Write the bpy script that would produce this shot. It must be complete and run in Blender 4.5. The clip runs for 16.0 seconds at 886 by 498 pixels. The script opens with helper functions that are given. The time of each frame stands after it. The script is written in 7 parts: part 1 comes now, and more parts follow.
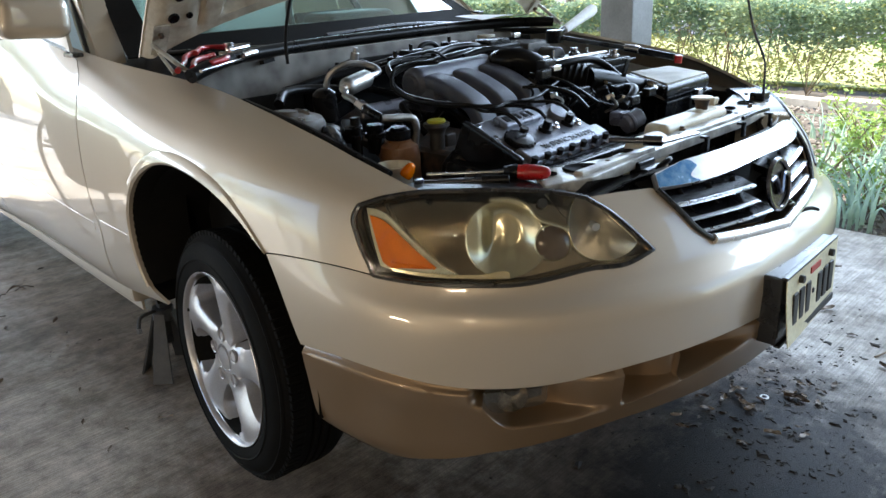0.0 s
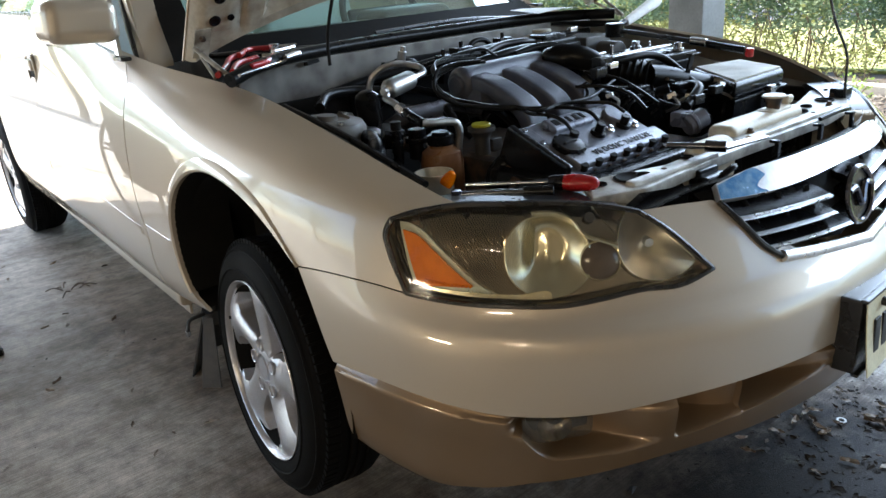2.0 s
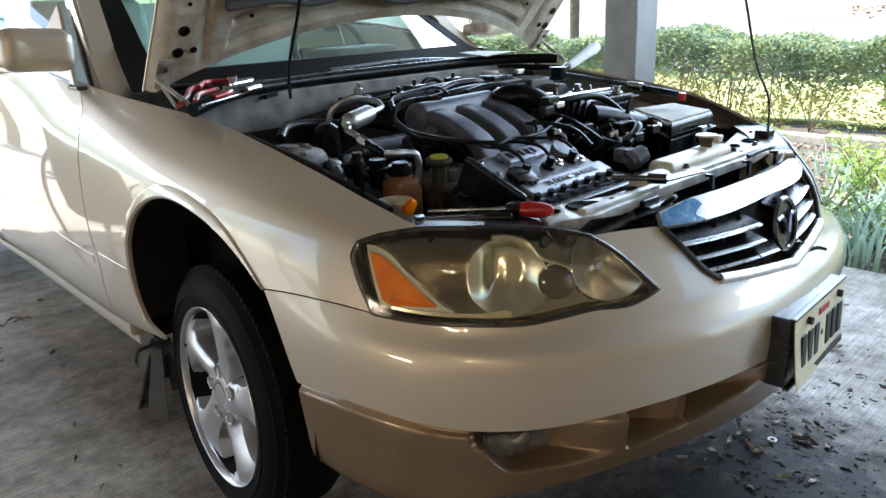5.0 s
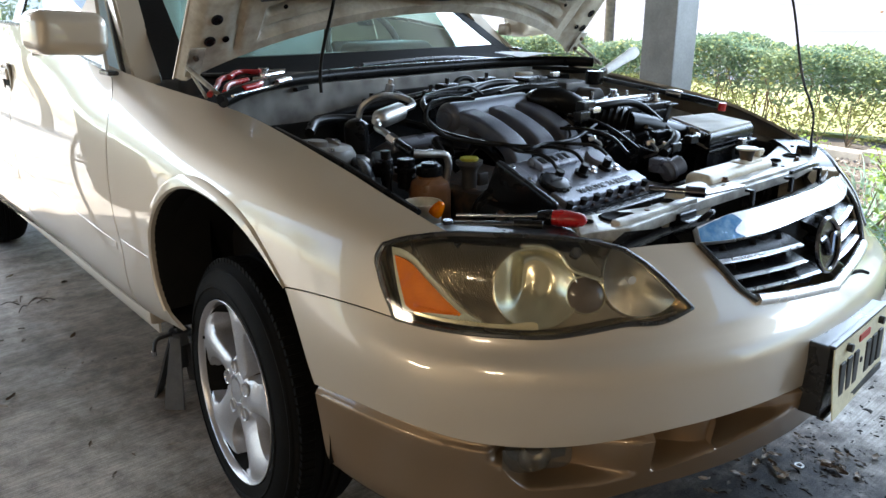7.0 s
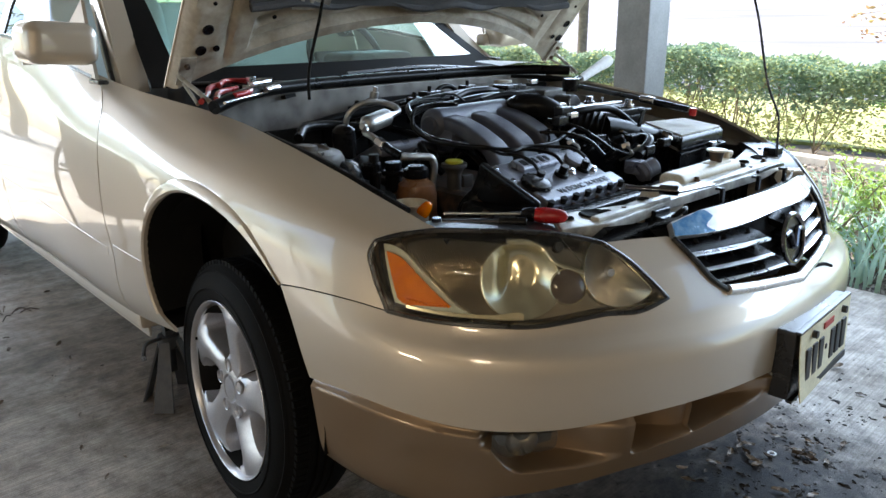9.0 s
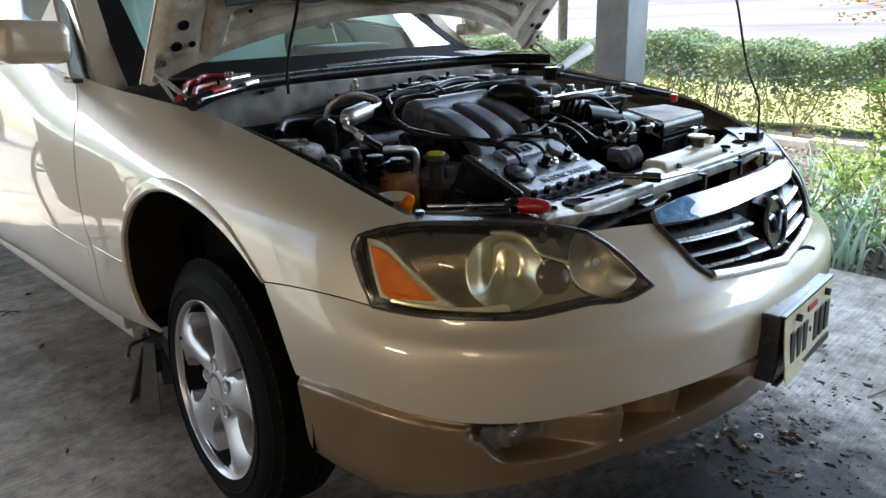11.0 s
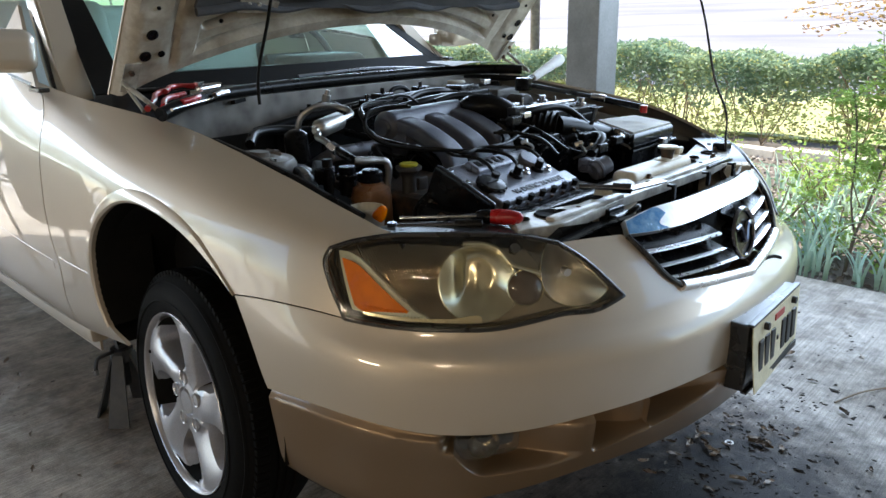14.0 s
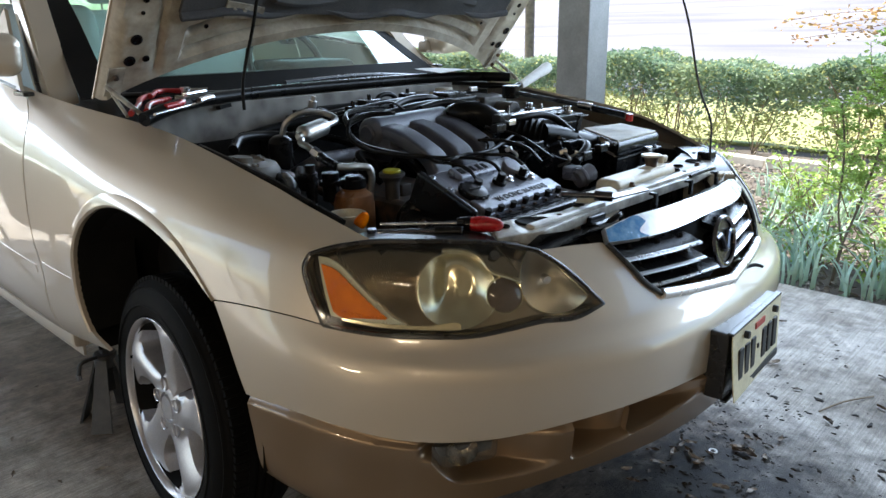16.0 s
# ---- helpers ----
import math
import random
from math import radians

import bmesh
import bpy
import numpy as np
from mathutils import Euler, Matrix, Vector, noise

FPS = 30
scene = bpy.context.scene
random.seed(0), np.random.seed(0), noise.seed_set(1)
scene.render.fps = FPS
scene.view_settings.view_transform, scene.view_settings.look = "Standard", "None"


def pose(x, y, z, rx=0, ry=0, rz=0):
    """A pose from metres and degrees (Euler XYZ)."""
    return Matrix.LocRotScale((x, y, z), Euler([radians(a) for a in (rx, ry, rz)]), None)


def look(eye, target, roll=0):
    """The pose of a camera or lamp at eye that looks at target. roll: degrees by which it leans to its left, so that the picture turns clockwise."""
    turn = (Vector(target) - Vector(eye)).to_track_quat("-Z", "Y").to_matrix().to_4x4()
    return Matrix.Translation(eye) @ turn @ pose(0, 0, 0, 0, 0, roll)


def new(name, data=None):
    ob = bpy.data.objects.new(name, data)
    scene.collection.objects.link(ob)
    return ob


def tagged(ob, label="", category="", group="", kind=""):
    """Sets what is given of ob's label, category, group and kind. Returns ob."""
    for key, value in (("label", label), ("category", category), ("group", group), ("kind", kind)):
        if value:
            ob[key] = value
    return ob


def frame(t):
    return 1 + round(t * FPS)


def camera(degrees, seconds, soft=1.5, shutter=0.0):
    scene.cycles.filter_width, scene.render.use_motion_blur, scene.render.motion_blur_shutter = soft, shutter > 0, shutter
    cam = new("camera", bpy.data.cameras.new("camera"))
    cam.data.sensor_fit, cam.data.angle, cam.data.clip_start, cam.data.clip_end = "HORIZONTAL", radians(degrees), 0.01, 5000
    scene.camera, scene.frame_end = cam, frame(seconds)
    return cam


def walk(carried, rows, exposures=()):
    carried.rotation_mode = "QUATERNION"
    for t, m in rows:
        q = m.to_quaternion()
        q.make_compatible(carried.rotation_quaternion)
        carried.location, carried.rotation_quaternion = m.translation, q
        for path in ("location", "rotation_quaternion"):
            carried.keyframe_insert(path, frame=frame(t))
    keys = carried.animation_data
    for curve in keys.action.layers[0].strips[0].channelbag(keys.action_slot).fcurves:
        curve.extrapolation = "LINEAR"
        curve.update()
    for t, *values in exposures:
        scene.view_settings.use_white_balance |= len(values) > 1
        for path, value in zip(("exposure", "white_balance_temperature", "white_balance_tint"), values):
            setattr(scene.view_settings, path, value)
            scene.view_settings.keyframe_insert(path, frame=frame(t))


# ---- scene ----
cam = camera(62.8, 16.0)
PATH = [
    (0, (-1.489, -0.519, 1.176), (-0.218, 0.853, 0.467), -3.1),
    (0.5, (-1.508, -0.514, 1.164), (-0.251, 0.86, 0.434), -2.0),
    (1, (-1.472, -0.519, 1.18), (-0.217, 0.886, 0.51), -2.8),
    (1.5, (-1.431, -0.505, 1.181), (-0.226, 0.923, 0.467), -3.6),
    (2, (-1.386, -0.484, 1.183), (-0.261, 1.004, 0.463), -4.7),
    (2.5, (-1.364, -0.495, 1.19), (-0.267, 1.029, 0.501), -5.9),
    (3, (-1.402, -0.519, 1.185), (-0.229, 0.953, 0.509), -5.1),
    (3.5, (-1.476, -0.532, 1.181), (-0.271, 0.918, 0.515), -5.4),
    (4, (-1.515, -0.532, 1.171), (-0.264, 0.892, 0.532), -4.2),
    (6.5, (-1.385, -0.454, 1.188), (-0.116, 0.963, 0.568), -0.9),
    (7, (-1.447, -0.468, 1.178), (-0.206, 0.969, 0.549), -0.5),
    (7.5, (-1.496, -0.503, 1.171), (-0.229, 0.911, 0.542), -1.3),
    (8, (-1.521, -0.519, 1.166), (-0.251, 0.889, 0.53), -1.5),
    (8.5, (-1.516, -0.51, 1.171), (-0.224, 0.894, 0.571), -0.5),
    (11, (-1.502, -0.502, 1.174), (-0.185, 0.867, 0.549), -1.7),
    (11.5, (-1.493, -0.503, 1.175), (-0.142, 0.845, 0.578), -1.4),
    (12, (-1.447, -0.511, 1.191), (-0.049, 0.806, 0.632), -0.9),
    (12.5, (-1.423, -0.515, 1.194), (-0.037, 0.785, 0.57), -1.9),
    (13, (-1.451, -0.512, 1.187), (-0.059, 0.792, 0.582), -1.4),
    (13.5, (-1.493, -0.507, 1.182), (-0.1, 0.791, 0.571), -1.0),
    (14, (-1.498, -0.503, 1.18), (-0.126, 0.82, 0.574), -1.3),
    (14.5, (-1.461, -0.516, 1.182), (-0.067, 0.788, 0.584), -1.6),
    (15, (-1.428, -0.524, 1.192), (-0.035, 0.794, 0.627), -2.0),
    (15.5, (-1.439, -0.526, 1.189), (-0.029, 0.773, 0.62), -1.4),
    (16, (-1.479, -0.523, 1.18), (-0.093, 0.793, 0.591), -0.8),
]
EXPOSURES = [(0, 1.95), (4, 1.98), (8.5, 1.92), (11, 1.70), (12.5, 1.74), (14, 1.74), (16, 1.74)]
walk(cam, [(t, look(eye, target, roll)) for t, eye, target, roll in PATH], EXPOSURES)


# ---- sky, sun and lamps ----
SUN_ELEV, SUN_AZ = 60.0, 354.0
world = bpy.data.worlds.new("sky")
scene.world = world
world.use_nodes = True
wn = world.node_tree.nodes
sky = wn.new("ShaderNodeTexSky")
sky.sky_type, sky.sun_disc = "NISHITA", False
sky.sun_elevation, sky.sun_rotation = radians(SUN_ELEV), radians(SUN_AZ)
world.node_tree.links.new(sky.outputs[0], wn["Background"].inputs[0])
wn["Background"].inputs[1].default_value = 0.15
sun = new("sun", bpy.data.lights.new("sun", "SUN"))
sun.data.energy, sun.data.angle, sun.data.color = 5.0, radians(0.6), (1.0, 0.95, 0.86)
_d = Vector((math.sin(radians(SUN_AZ)) * math.cos(radians(SUN_ELEV)), math.cos(radians(SUN_AZ)) * math.cos(radians(SUN_ELEV)), math.sin(radians(SUN_ELEV))))
sun.matrix_world = look(_d * 30, (0, 0, 0))
# sky light through the upper part of the open side
opening = new("sky_opening", bpy.data.lights.new("sky_opening", "AREA"))
opening.data.shape, opening.data.size, opening.data.size_y = "RECTANGLE", 8.4, 1.0
opening.data.energy, opening.data.color = 86.0, (0.64, 0.81, 1.04)
opening.matrix_world = look((2.28, 2.2, 1.86), (0.6, 2.2, 1.40))
# sky light through the open side towards the drive
drive = new("driveway_opening", bpy.data.lights.new("driveway_opening", "AREA"))
drive.data.shape, drive.data.size, drive.data.size_y = "RECTANGLE", 3.6, 1.9
drive.data.energy, drive.data.color = 4.0, (0.82, 0.92, 1.0)
drive.matrix_world = look((-4.55, 4.4, 1.38), (0, 4.2, .6))
# sky light through the upper part of the open rear end
rear = new("rear_opening", bpy.data.lights.new("rear_opening", "AREA"))
rear.data.shape, rear.data.size, rear.data.size_y = "RECTANGLE", 6.0, 0.50
rear.data.energy, rear.data.color = 21.0, (0.86, 0.93, 1.0)
rear.matrix_world = look((-1.3, 5.5, 2.12), (-1.6, 2.5, .0))
# the carport's own lamps: one low on the side wall, one near the ceiling in the corner
LAMPS = ((-4.48, -.42, .74, 4.0), (-4.0, -2.2, 2.25, 5.2))
for lx, ly, lz, watts in LAMPS:
    bulb = new("carport_bulb", bpy.data.lights.new("carport_bulb", "AREA"))
    bulb.data.shape, bulb.data.size, bulb.data.size_y = "RECTANGLE", 0.50, 0.07
    bulb.data.energy, bulb.data.color = watts, (1.0, 0.82, 0.58)
    bulb.matrix_world = look((lx, ly, lz), (-.4, .3, .5))


# ---- materials ----
def mat(name, color, rough=0.5, metal=0.0, second=None, scale=6.0, amount=0.5, fine=120.0, bump=0.0, coat=0.0, spec=0.5, stretch=(1, 1, 1), per=0.0, rough_var=0.12, grain=0.35):
    """A surface with variation at two scales, a fine relief and uneven gloss."""
    m = bpy.data.materials.new(name)
    m.use_nodes = True
    n, l = m.node_tree.nodes, m.node_tree.links
    b = n["Principled BSDF"]
    co = n.new("ShaderNodeTexCoord")
    mp = n.new("ShaderNodeMapping")
    mp.inputs["Scale"].default_value = stretch
    l.new(co.outputs["Object"], mp.inputs[0])
    big, small = n.new("ShaderNodeTexNoise"), n.new("ShaderNodeTexNoise")
    for t, s, d in ((big, scale, 5), (small, fine, 3)):
        t.inputs["Scale"].default_value, t.inputs["Detail"].default_value = s, d
        l.new(mp.outputs[0], t.inputs[0])
    ramp = n.new("ShaderNodeValToRGB")
    ramp.color_ramp.elements[0].position, ramp.color_ramp.elements[1].position = 0.38, 0.66
    ramp.color_ramp.elements[0].color = (*color, 1)
    two = second or tuple(c * 0.72 for c in color)
    ramp.color_ramp.elements[1].color = (*[c * (1 - amount) + d * amount for c, d in zip(color, two)], 1)
    l.new(big.outputs["Fac"], ramp.inputs[0])
    mix = n.new("ShaderNodeMix")
    mix.data_type, mix.blend_type = "RGBA", "MULTIPLY"
    mix.inputs["Factor"].default_value = grain
    l.new(ramp.outputs[0], mix.inputs["A"])
    l.new(small.outputs["Fac"], mix.inputs["B"])
    gain = n.new("ShaderNodeMix")
    gain.data_type, gain.blend_type = "RGBA", "MULTIPLY"
    gain.inputs["Factor"].default_value = 1.0
    gain.inputs["B"].default_value = (*[1 + .57 * grain] * 3, 1)
    l.new(mix.outputs["Result"], gain.inputs["A"])
    out = gain.outputs["Result"]
    if per:
        info = n.new("ShaderNodeObjectInfo")
        hsv = n.new("ShaderNodeHueSaturation")
        mr = n.new("ShaderNodeMapRange")
        mr.inputs["To Min"].default_value, mr.inputs["To Max"].default_value = 1 - per, 1 + per
        l.new(info.outputs["Random"], mr.inputs[0])
        l.new(mr.outputs[0], hsv.inputs["Value"])
        l.new(out, hsv.inputs["Color"])
        out = hsv.outputs[0]
    l.new(out, b.inputs["Base Color"])
    rr = n.new("ShaderNodeMapRange")
    rr.inputs["To Min"].default_value, rr.inputs["To Max"].default_value = max(rough - rough_var, 0.02), min(rough + rough_var, 1)
    l.new(big.outputs["Fac"], rr.inputs[0])
    l.new(rr.outputs[0], b.inputs["Roughness"])
    b.inputs["Metallic"].default_value = metal
    b.inputs["Specular IOR Level"].default_value = spec
    b.inputs["Coat Weight"].default_value, b.inputs["Coat Roughness"].default_value = coat, 0.02
    if bump:
        bp = n.new("ShaderNodeBump")
        bp.inputs["Strength"].default_value, bp.inputs["Distance"].default_value = min(bump, 1.0), 0.002
        l.new(small.outputs["Fac"], bp.inputs["Height"])
        l.new(bp.outputs[0], b.inputs["Normal"])
    return m


def leafy(name, color, second, scale=4.0):
    """A leaf: dull on top, and glowing through when the light is behind it."""
    m = mat(name, color, .5, 0, second, scale, .8, 40)
    n, l = m.node_tree.nodes, m.node_tree.links
    b = n["Principled BSDF"]
    tr, mx = n.new("ShaderNodeBsdfTranslucent"), n.new("ShaderNodeMixShader")
    mx.inputs[0].default_value = .45
    l.new(b.inputs["Base Color"].links[0].from_socket, tr.inputs[0])
    l.new(b.outputs[0], mx.inputs[1])
    l.new(tr.outputs[0], mx.inputs[2])
    l.new(mx.outputs[0], n["Material Output"].inputs[0])
    return m


def pane(name, tint, rough=0.0, ior=1.5, haze=0.0, haze_color=(.8, .8, .75)):
    """Thin glass: clear straight through, with gloss that grows towards the rim, and some dull film."""
    m = bpy.data.materials.new(name)
    m.use_nodes = True
    n, l = m.node_tree.nodes, m.node_tree.links
    n.remove(n["Principled BSDF"])
    tr, gl, fr, mx = n.new("ShaderNodeBsdfTransparent"), n.new("ShaderNodeBsdfGlossy"), n.new("ShaderNodeLayerWeight"), n.new("ShaderNodeMixShader")
    tr.inputs[0].default_value = (*tint, 1)
    gl.inputs["Roughness"].default_value = rough
    pw = n.new("ShaderNodeMath")
    pw.operation = "POWER"
    pw.inputs[1].default_value = 4.0
    ga = n.new("ShaderNodeMath")
    ga.operation = "MULTIPLY_ADD"
    ga.inputs[1].default_value, ga.inputs[2].default_value = 0.85, (ior - 1) ** 2 / (ior + 1) ** 2
    l.new(fr.outputs["Facing"], pw.inputs[0])
    l.new(pw.outputs[0], ga.inputs[0])
    l.new(ga.outputs[0], mx.inputs[0])
    src = tr.outputs[0]
    if haze:
        df, hz = n.new("ShaderNodeBsdfDiffuse"), n.new("ShaderNodeMixShader")
        df.inputs[0].default_value = (*haze_color, 1)
        ns, mr = n.new("ShaderNodeTexNoise"), n.new("ShaderNodeMapRange")
        ns.inputs["Scale"].default_value = 9
        mr.inputs["To Min"].default_value, mr.inputs["To Max"].default_value = haze * 0.4, haze * 1.6
        l.new(ns.outputs["Fac"], mr.inputs[0])
        l.new(mr.outputs[0], hz.inputs[0])
        l.new(tr.outputs[0], hz.inputs[1])
        l.new(df.outputs[0], hz.inputs[2])
        src = hz.outputs[0]
    l.new(src, mx.inputs[1])
    l.new(gl.outputs[0], mx.inputs[2])
    l.new(mx.outputs[0], n["Material Output"].inputs[0])
    return m


PAINT = mat("pearl_white_paint", (.535, .46, .362), .40, .36, (.515, .44, .342), 3, .5, 420, coat=1.0, rough_var=.03, grain=.05)
GOLD = mat("gold_paint", (.25, .168, .098), .34, .50, (.215, .143, .080), 3, .6, 420, coat=1.0, rough_var=.03, grain=.06)
CHROME = mat("chrome", (.85, .85, .86), .07, 1.0, (.75, .75, .76), 14, .5, 60, rough_var=.05)
PAINT.node_tree.nodes["Principled BSDF"].inputs["Coat IOR"].default_value = 1.6
# high-beam chrome, the bluish-white light it mirrors put into its tint
BLUISH = mat("bluish_reflector", (.88, .90, .93), .30, 1.0, (.74, .76, .79), 9, .6, 40, rough_var=.06)
DARKCHROME = mat("dark_chrome", (.44, .37, .28), .2, 1.0, (.34, .29, .22), 10, .6, 60, rough_var=.06)
# low-beam chrome, the warm light it mirrors put into its gold tint
REFLECTOR = mat("reflector", (.80, .755, .58), .25, 1.0, (.70, .65, .48), 9, .6, 40, rough_var=.05)
FROST = mat("frosted_signal_border", (.62, .66, .56), .35, .2, (.5, .52, .42), 14, .6, 200)
BAR = mat("hazed_chrome", (.88, .89, .91), .30, .85, (.70, .70, .72), 30, .6, 120, rough_var=.14)
BACKING = mat("ribbed_lamp_backing", (.46, .41, .33), .17, 1.0, (.36, .31, .24), 9, .6, 60)
ALLOY = mat("silver_alloy_paint", (.55, .55, .58), .33, .75, (.46, .45, .46), 9, .5, 300, coat=.4, rough_var=.08)
# dark alloy; on the lug nuts it stands for the dark in their holes
DARKALLOY = mat("dark_alloy", (.10, .095, .09), .5, .6, (.05, .045, .04), 12, .7, 200)
METAL = mat("bare_aluminium", (.48, .47, .45), .42, 1.0, (.32, .30, .27), 30, .6, 200, bump=.2)
STEEL = mat("tool_steel", (.6, .6, .62), .2, 1.0, (.42, .42, .42), 40, .5, 300)
BLACK = mat("black_plastic", (.005, .005, .006), .26, 0, (.012, .011, .010), 14, .7, 300, bump=.08, spec=.20)
SATIN = mat("satin_black_trim", (.012, .012, .013), .28, 0, (.03, .03, .03), 10, .6, 200)
RUBBER = mat("hose_rubber", (.005, .005, .005), .30, 0, (.010, .009, .008), 18, .7, 200, bump=.05, spec=.12)
TYRE = mat("tyre_rubber", (.0035, .0035, .0035), .75, 0, (.006, .0055, .005), 10, .7, 180, bump=.3, spec=.10)
LINER = mat("wheel_arch_liner", (.007, .007, .007), .85, 0, (.013, .012, .011), 10, .6, 100, bump=.3, spec=.15)
MANIFOLD = mat("grey_cast_manifold", (.078, .083, .104), .44, .2, (.15, .155, .17), 22, .5, 420, bump=.5)
COVER = mat("valve_cover_grey", (.165, .172, .205), .30, .45, (.20, .20, .215), 18, .5, 420, bump=.4)
# dusty, grimy white paint, darkened all over for the shade in the bay
BAYPAINT = mat("shaded_dusty_bay_paint", (.21, .195, .17), .5, 0, (.06, .05, .04), 15, .9, 60, coat=.1, bump=.2)
DUSTY = mat("dust_covered_plastic", (.52, .49, .42), .7, 0, (.28, .26, .22), 9, .9, 160, bump=.2)
CREAM = mat("cream_support_paint", (.45, .42, .35), .42, 0, (.10, .08, .06), 20, .85, 110, coat=.2)
TANK = mat("yellowed_plastic", (.66, .62, .52), .4, 0, (.5, .38, .2), 8, .8, 140)
BROWN = mat("amber_brown_fluid_bottle", (.21, .10, .045), .3, 0, (.15, .06, .025), 12, .7, 100)
YELLOW = mat("yellow_cap", (.46, .43, .03), .35, 0, (.34, .30, .02), 30, .6, 200)
RED = mat("red_rubber_grip", (.40, .013, .014), .30, 0, (.25, .008, .01), 25, .7, 200)
AMBER = mat("amber_lens", (.95, .23, .0), .25, 0, (.70, .13, .0), 30, .6, 300, bump=.5, spec=.2)
# blue reflection on the chrome bar, painted as a patch
BLUE = mat("blue_sheen", (.10, .30, .62), .25, .3, (.35, .6, .85), 45, .9, 160)
PLATE = mat("cream_plate_paint", (.78, .72, .50), .45, 0, (.62, .56, .36), 20, .6, 150)
INK = mat("black_ink", (.015, .015, .015), .5)
REDINK = mat("red_ink", (.5, .06, .04), .5)
JACK = mat("grey_jack_paint", (.03, .03, .032), .5, .2, (.06, .055, .05), 20, .7, 200, bump=.2)
SEAT = mat("grey_seat_cloth", (.52, .55, .54), .9, 0, (.44, .47, .46), 8, .6, 300, bump=.4)
DASH = mat("dark_dashboard", (.022, .022, .024), .6, 0, (.03, .03, .03), 8, .6, 300, bump=.3)
PAD = mat("hood_insulation", (.045, .046, .05), .9, 0, (.075, .073, .072), 15, .7, 160, bump=.6)
RUST = mat("greasy_steel", (.06, .05, .042), .5, .7, (.22, .13, .08), 30, .7, 150, bump=.4)
PAPER = mat("white_paper", (.85, .85, .83), .8, 0, (.78, .78, .76), 8, .5, 90)
DARKBADGE = mat("dark_badge_chrome", (.16, .16, .18), .14, 1.0, (.12, .12, .13), 14, .5, 60)
HOODIN = mat("dusty_hood_underside", (.46, .415, .335), .45, .1, (.22, .18, .13), 13, .75, 90, coat=.3, bump=.1)
CHAIRTUBE = mat("grey_chair_tube", (.16, .16, .17), .35, .6, (.1, .1, .1), 20, .6, 200)
GLASS = pane("window_glass", (.76, .90, .85), 0, 1.6, .035, (.55, .62, .56))
SMOKED = mat("smoked_brown_lens", (.12, .092, .075), .14, 0, (.08, .06, .048), 20, .6, 100)
LENS = pane("headlamp_lens", (.95, .93, .87), .05, 1.42, .012, (.75, .74, .68))
CLEAR = pane("fog_lens", (.8, .8, .78), .02, 1.9, .03)


# ---- mesh helpers ----
def crisp(me):
    """Normals weighted by face area, so that flat faces stay flat beside their rounded edges."""
    pn, pa = [p.normal.copy() for p in me.polygons], [p.area for p in me.polygons]
    near = [[] for _ in me.vertices]
    for p in me.polygons:
        for v in p.vertices:
            near[v].append(p.index)
    out = []
    for p in me.polygons:
        own = pn[p.index]
        for v in p.vertices:
            n = Vector((0, 0, 0))
            for q in near[v]:
                if pn[q].dot(own) > .788:
                    n += pn[q] * pa[q]
            out.append(n.normalized() if n.length > 1e-12 else own)
    me.normals_split_custom_set(out)


def link(name, bm, material, smooth=True):
    me = bpy.data.meshes.new(name)
    bmesh.ops.recalc_face_normals(bm, faces=bm.faces)
    bm.to_mesh(me)
    bm.free()
    me.materials.append(material)
    if smooth:
        me.shade_smooth()
        me.set_sharp_from_angle(angle=radians(38))
        if len(me.polygons) < 1600:
            crisp(me)
    return new(name, me)


def part(name, bm, material, parent, label="", smooth=True):
    """Links a bmesh as one mesh under a thing or under a part."""
    ob = link(name, bm, material, smooth)
    ob.parent = parent
    if parent.type == "EMPTY":
        ob.matrix_parent_inverse = parent.matrix_basis.inverted()
    return tagged(ob, label)


def thing(name, place, label, category, group="", kind=""):
    ob = new(name)
    ob.empty_display_size = .1
    ob.location = place
    ob.matrix_basis = Matrix.Translation(place)
    return tagged(ob, label, category, group, kind)


def single(name, bm, material, label, category, group="", kind="", smooth=True):
    return tagged(link(name, bm, material, smooth), label, category, group, kind)


def moved(bm, m):
    bmesh.ops.transform(bm, matrix=m, verts=bm.verts)
    return bm


def joined(*bms):
    out = bmesh.new()
    for b in bms:
        me = bpy.data.meshes.new("t")
        b.to_mesh(me)
        out.from_mesh(me)
        b.free()
        bpy.data.meshes.remove(me)
    return out


def flipped(bm):
    """A copy mirrored to the other side of the car."""
    out = bm.copy()
    bmesh.ops.transform(out, matrix=Matrix.Diagonal((-1, 1, 1, 1)), verts=out.verts)
    bmesh.ops.reverse_faces(out, faces=out.faces)
    return out


def box(x0, y0, z0, x1, y1, z1, bevel=0.0, seg=2):
    bm = bmesh.new()
    bmesh.ops.create_cube(bm, size=1)
    bmesh.ops.transform(bm, matrix=Matrix.Translation(((x0 + x1) / 2, (y0 + y1) / 2, (z0 + z1) / 2)) @ Matrix.Diagonal((abs(x1 - x0), abs(y1 - y0), abs(z1 - z0), 1)), verts=bm.verts)
    if bevel:
        bmesh.ops.bevel(bm, geom=bm.edges, offset=bevel, segments=seg, profile=.5, affect="EDGES")
    return bm


def prism(poly, z0, z1, bevel=0.0, seg=2):
    """A flat outline drawn in x, y and raised from z0 to z1."""
    bm = bmesh.new()
    f = bm.faces.new([bm.verts.new((x, y, z0)) for x, y in poly])
    up = bmesh.ops.extrude_face_region(bm, geom=[f])["geom"]
    bmesh.ops.translate(bm, vec=(0, 0, z1 - z0), verts=[v for v in up if isinstance(v, bmesh.types.BMVert)])
    if bevel:
        bmesh.ops.bevel(bm, geom=bm.edges, offset=bevel, segments=seg, profile=.5, affect="EDGES")
    return bm


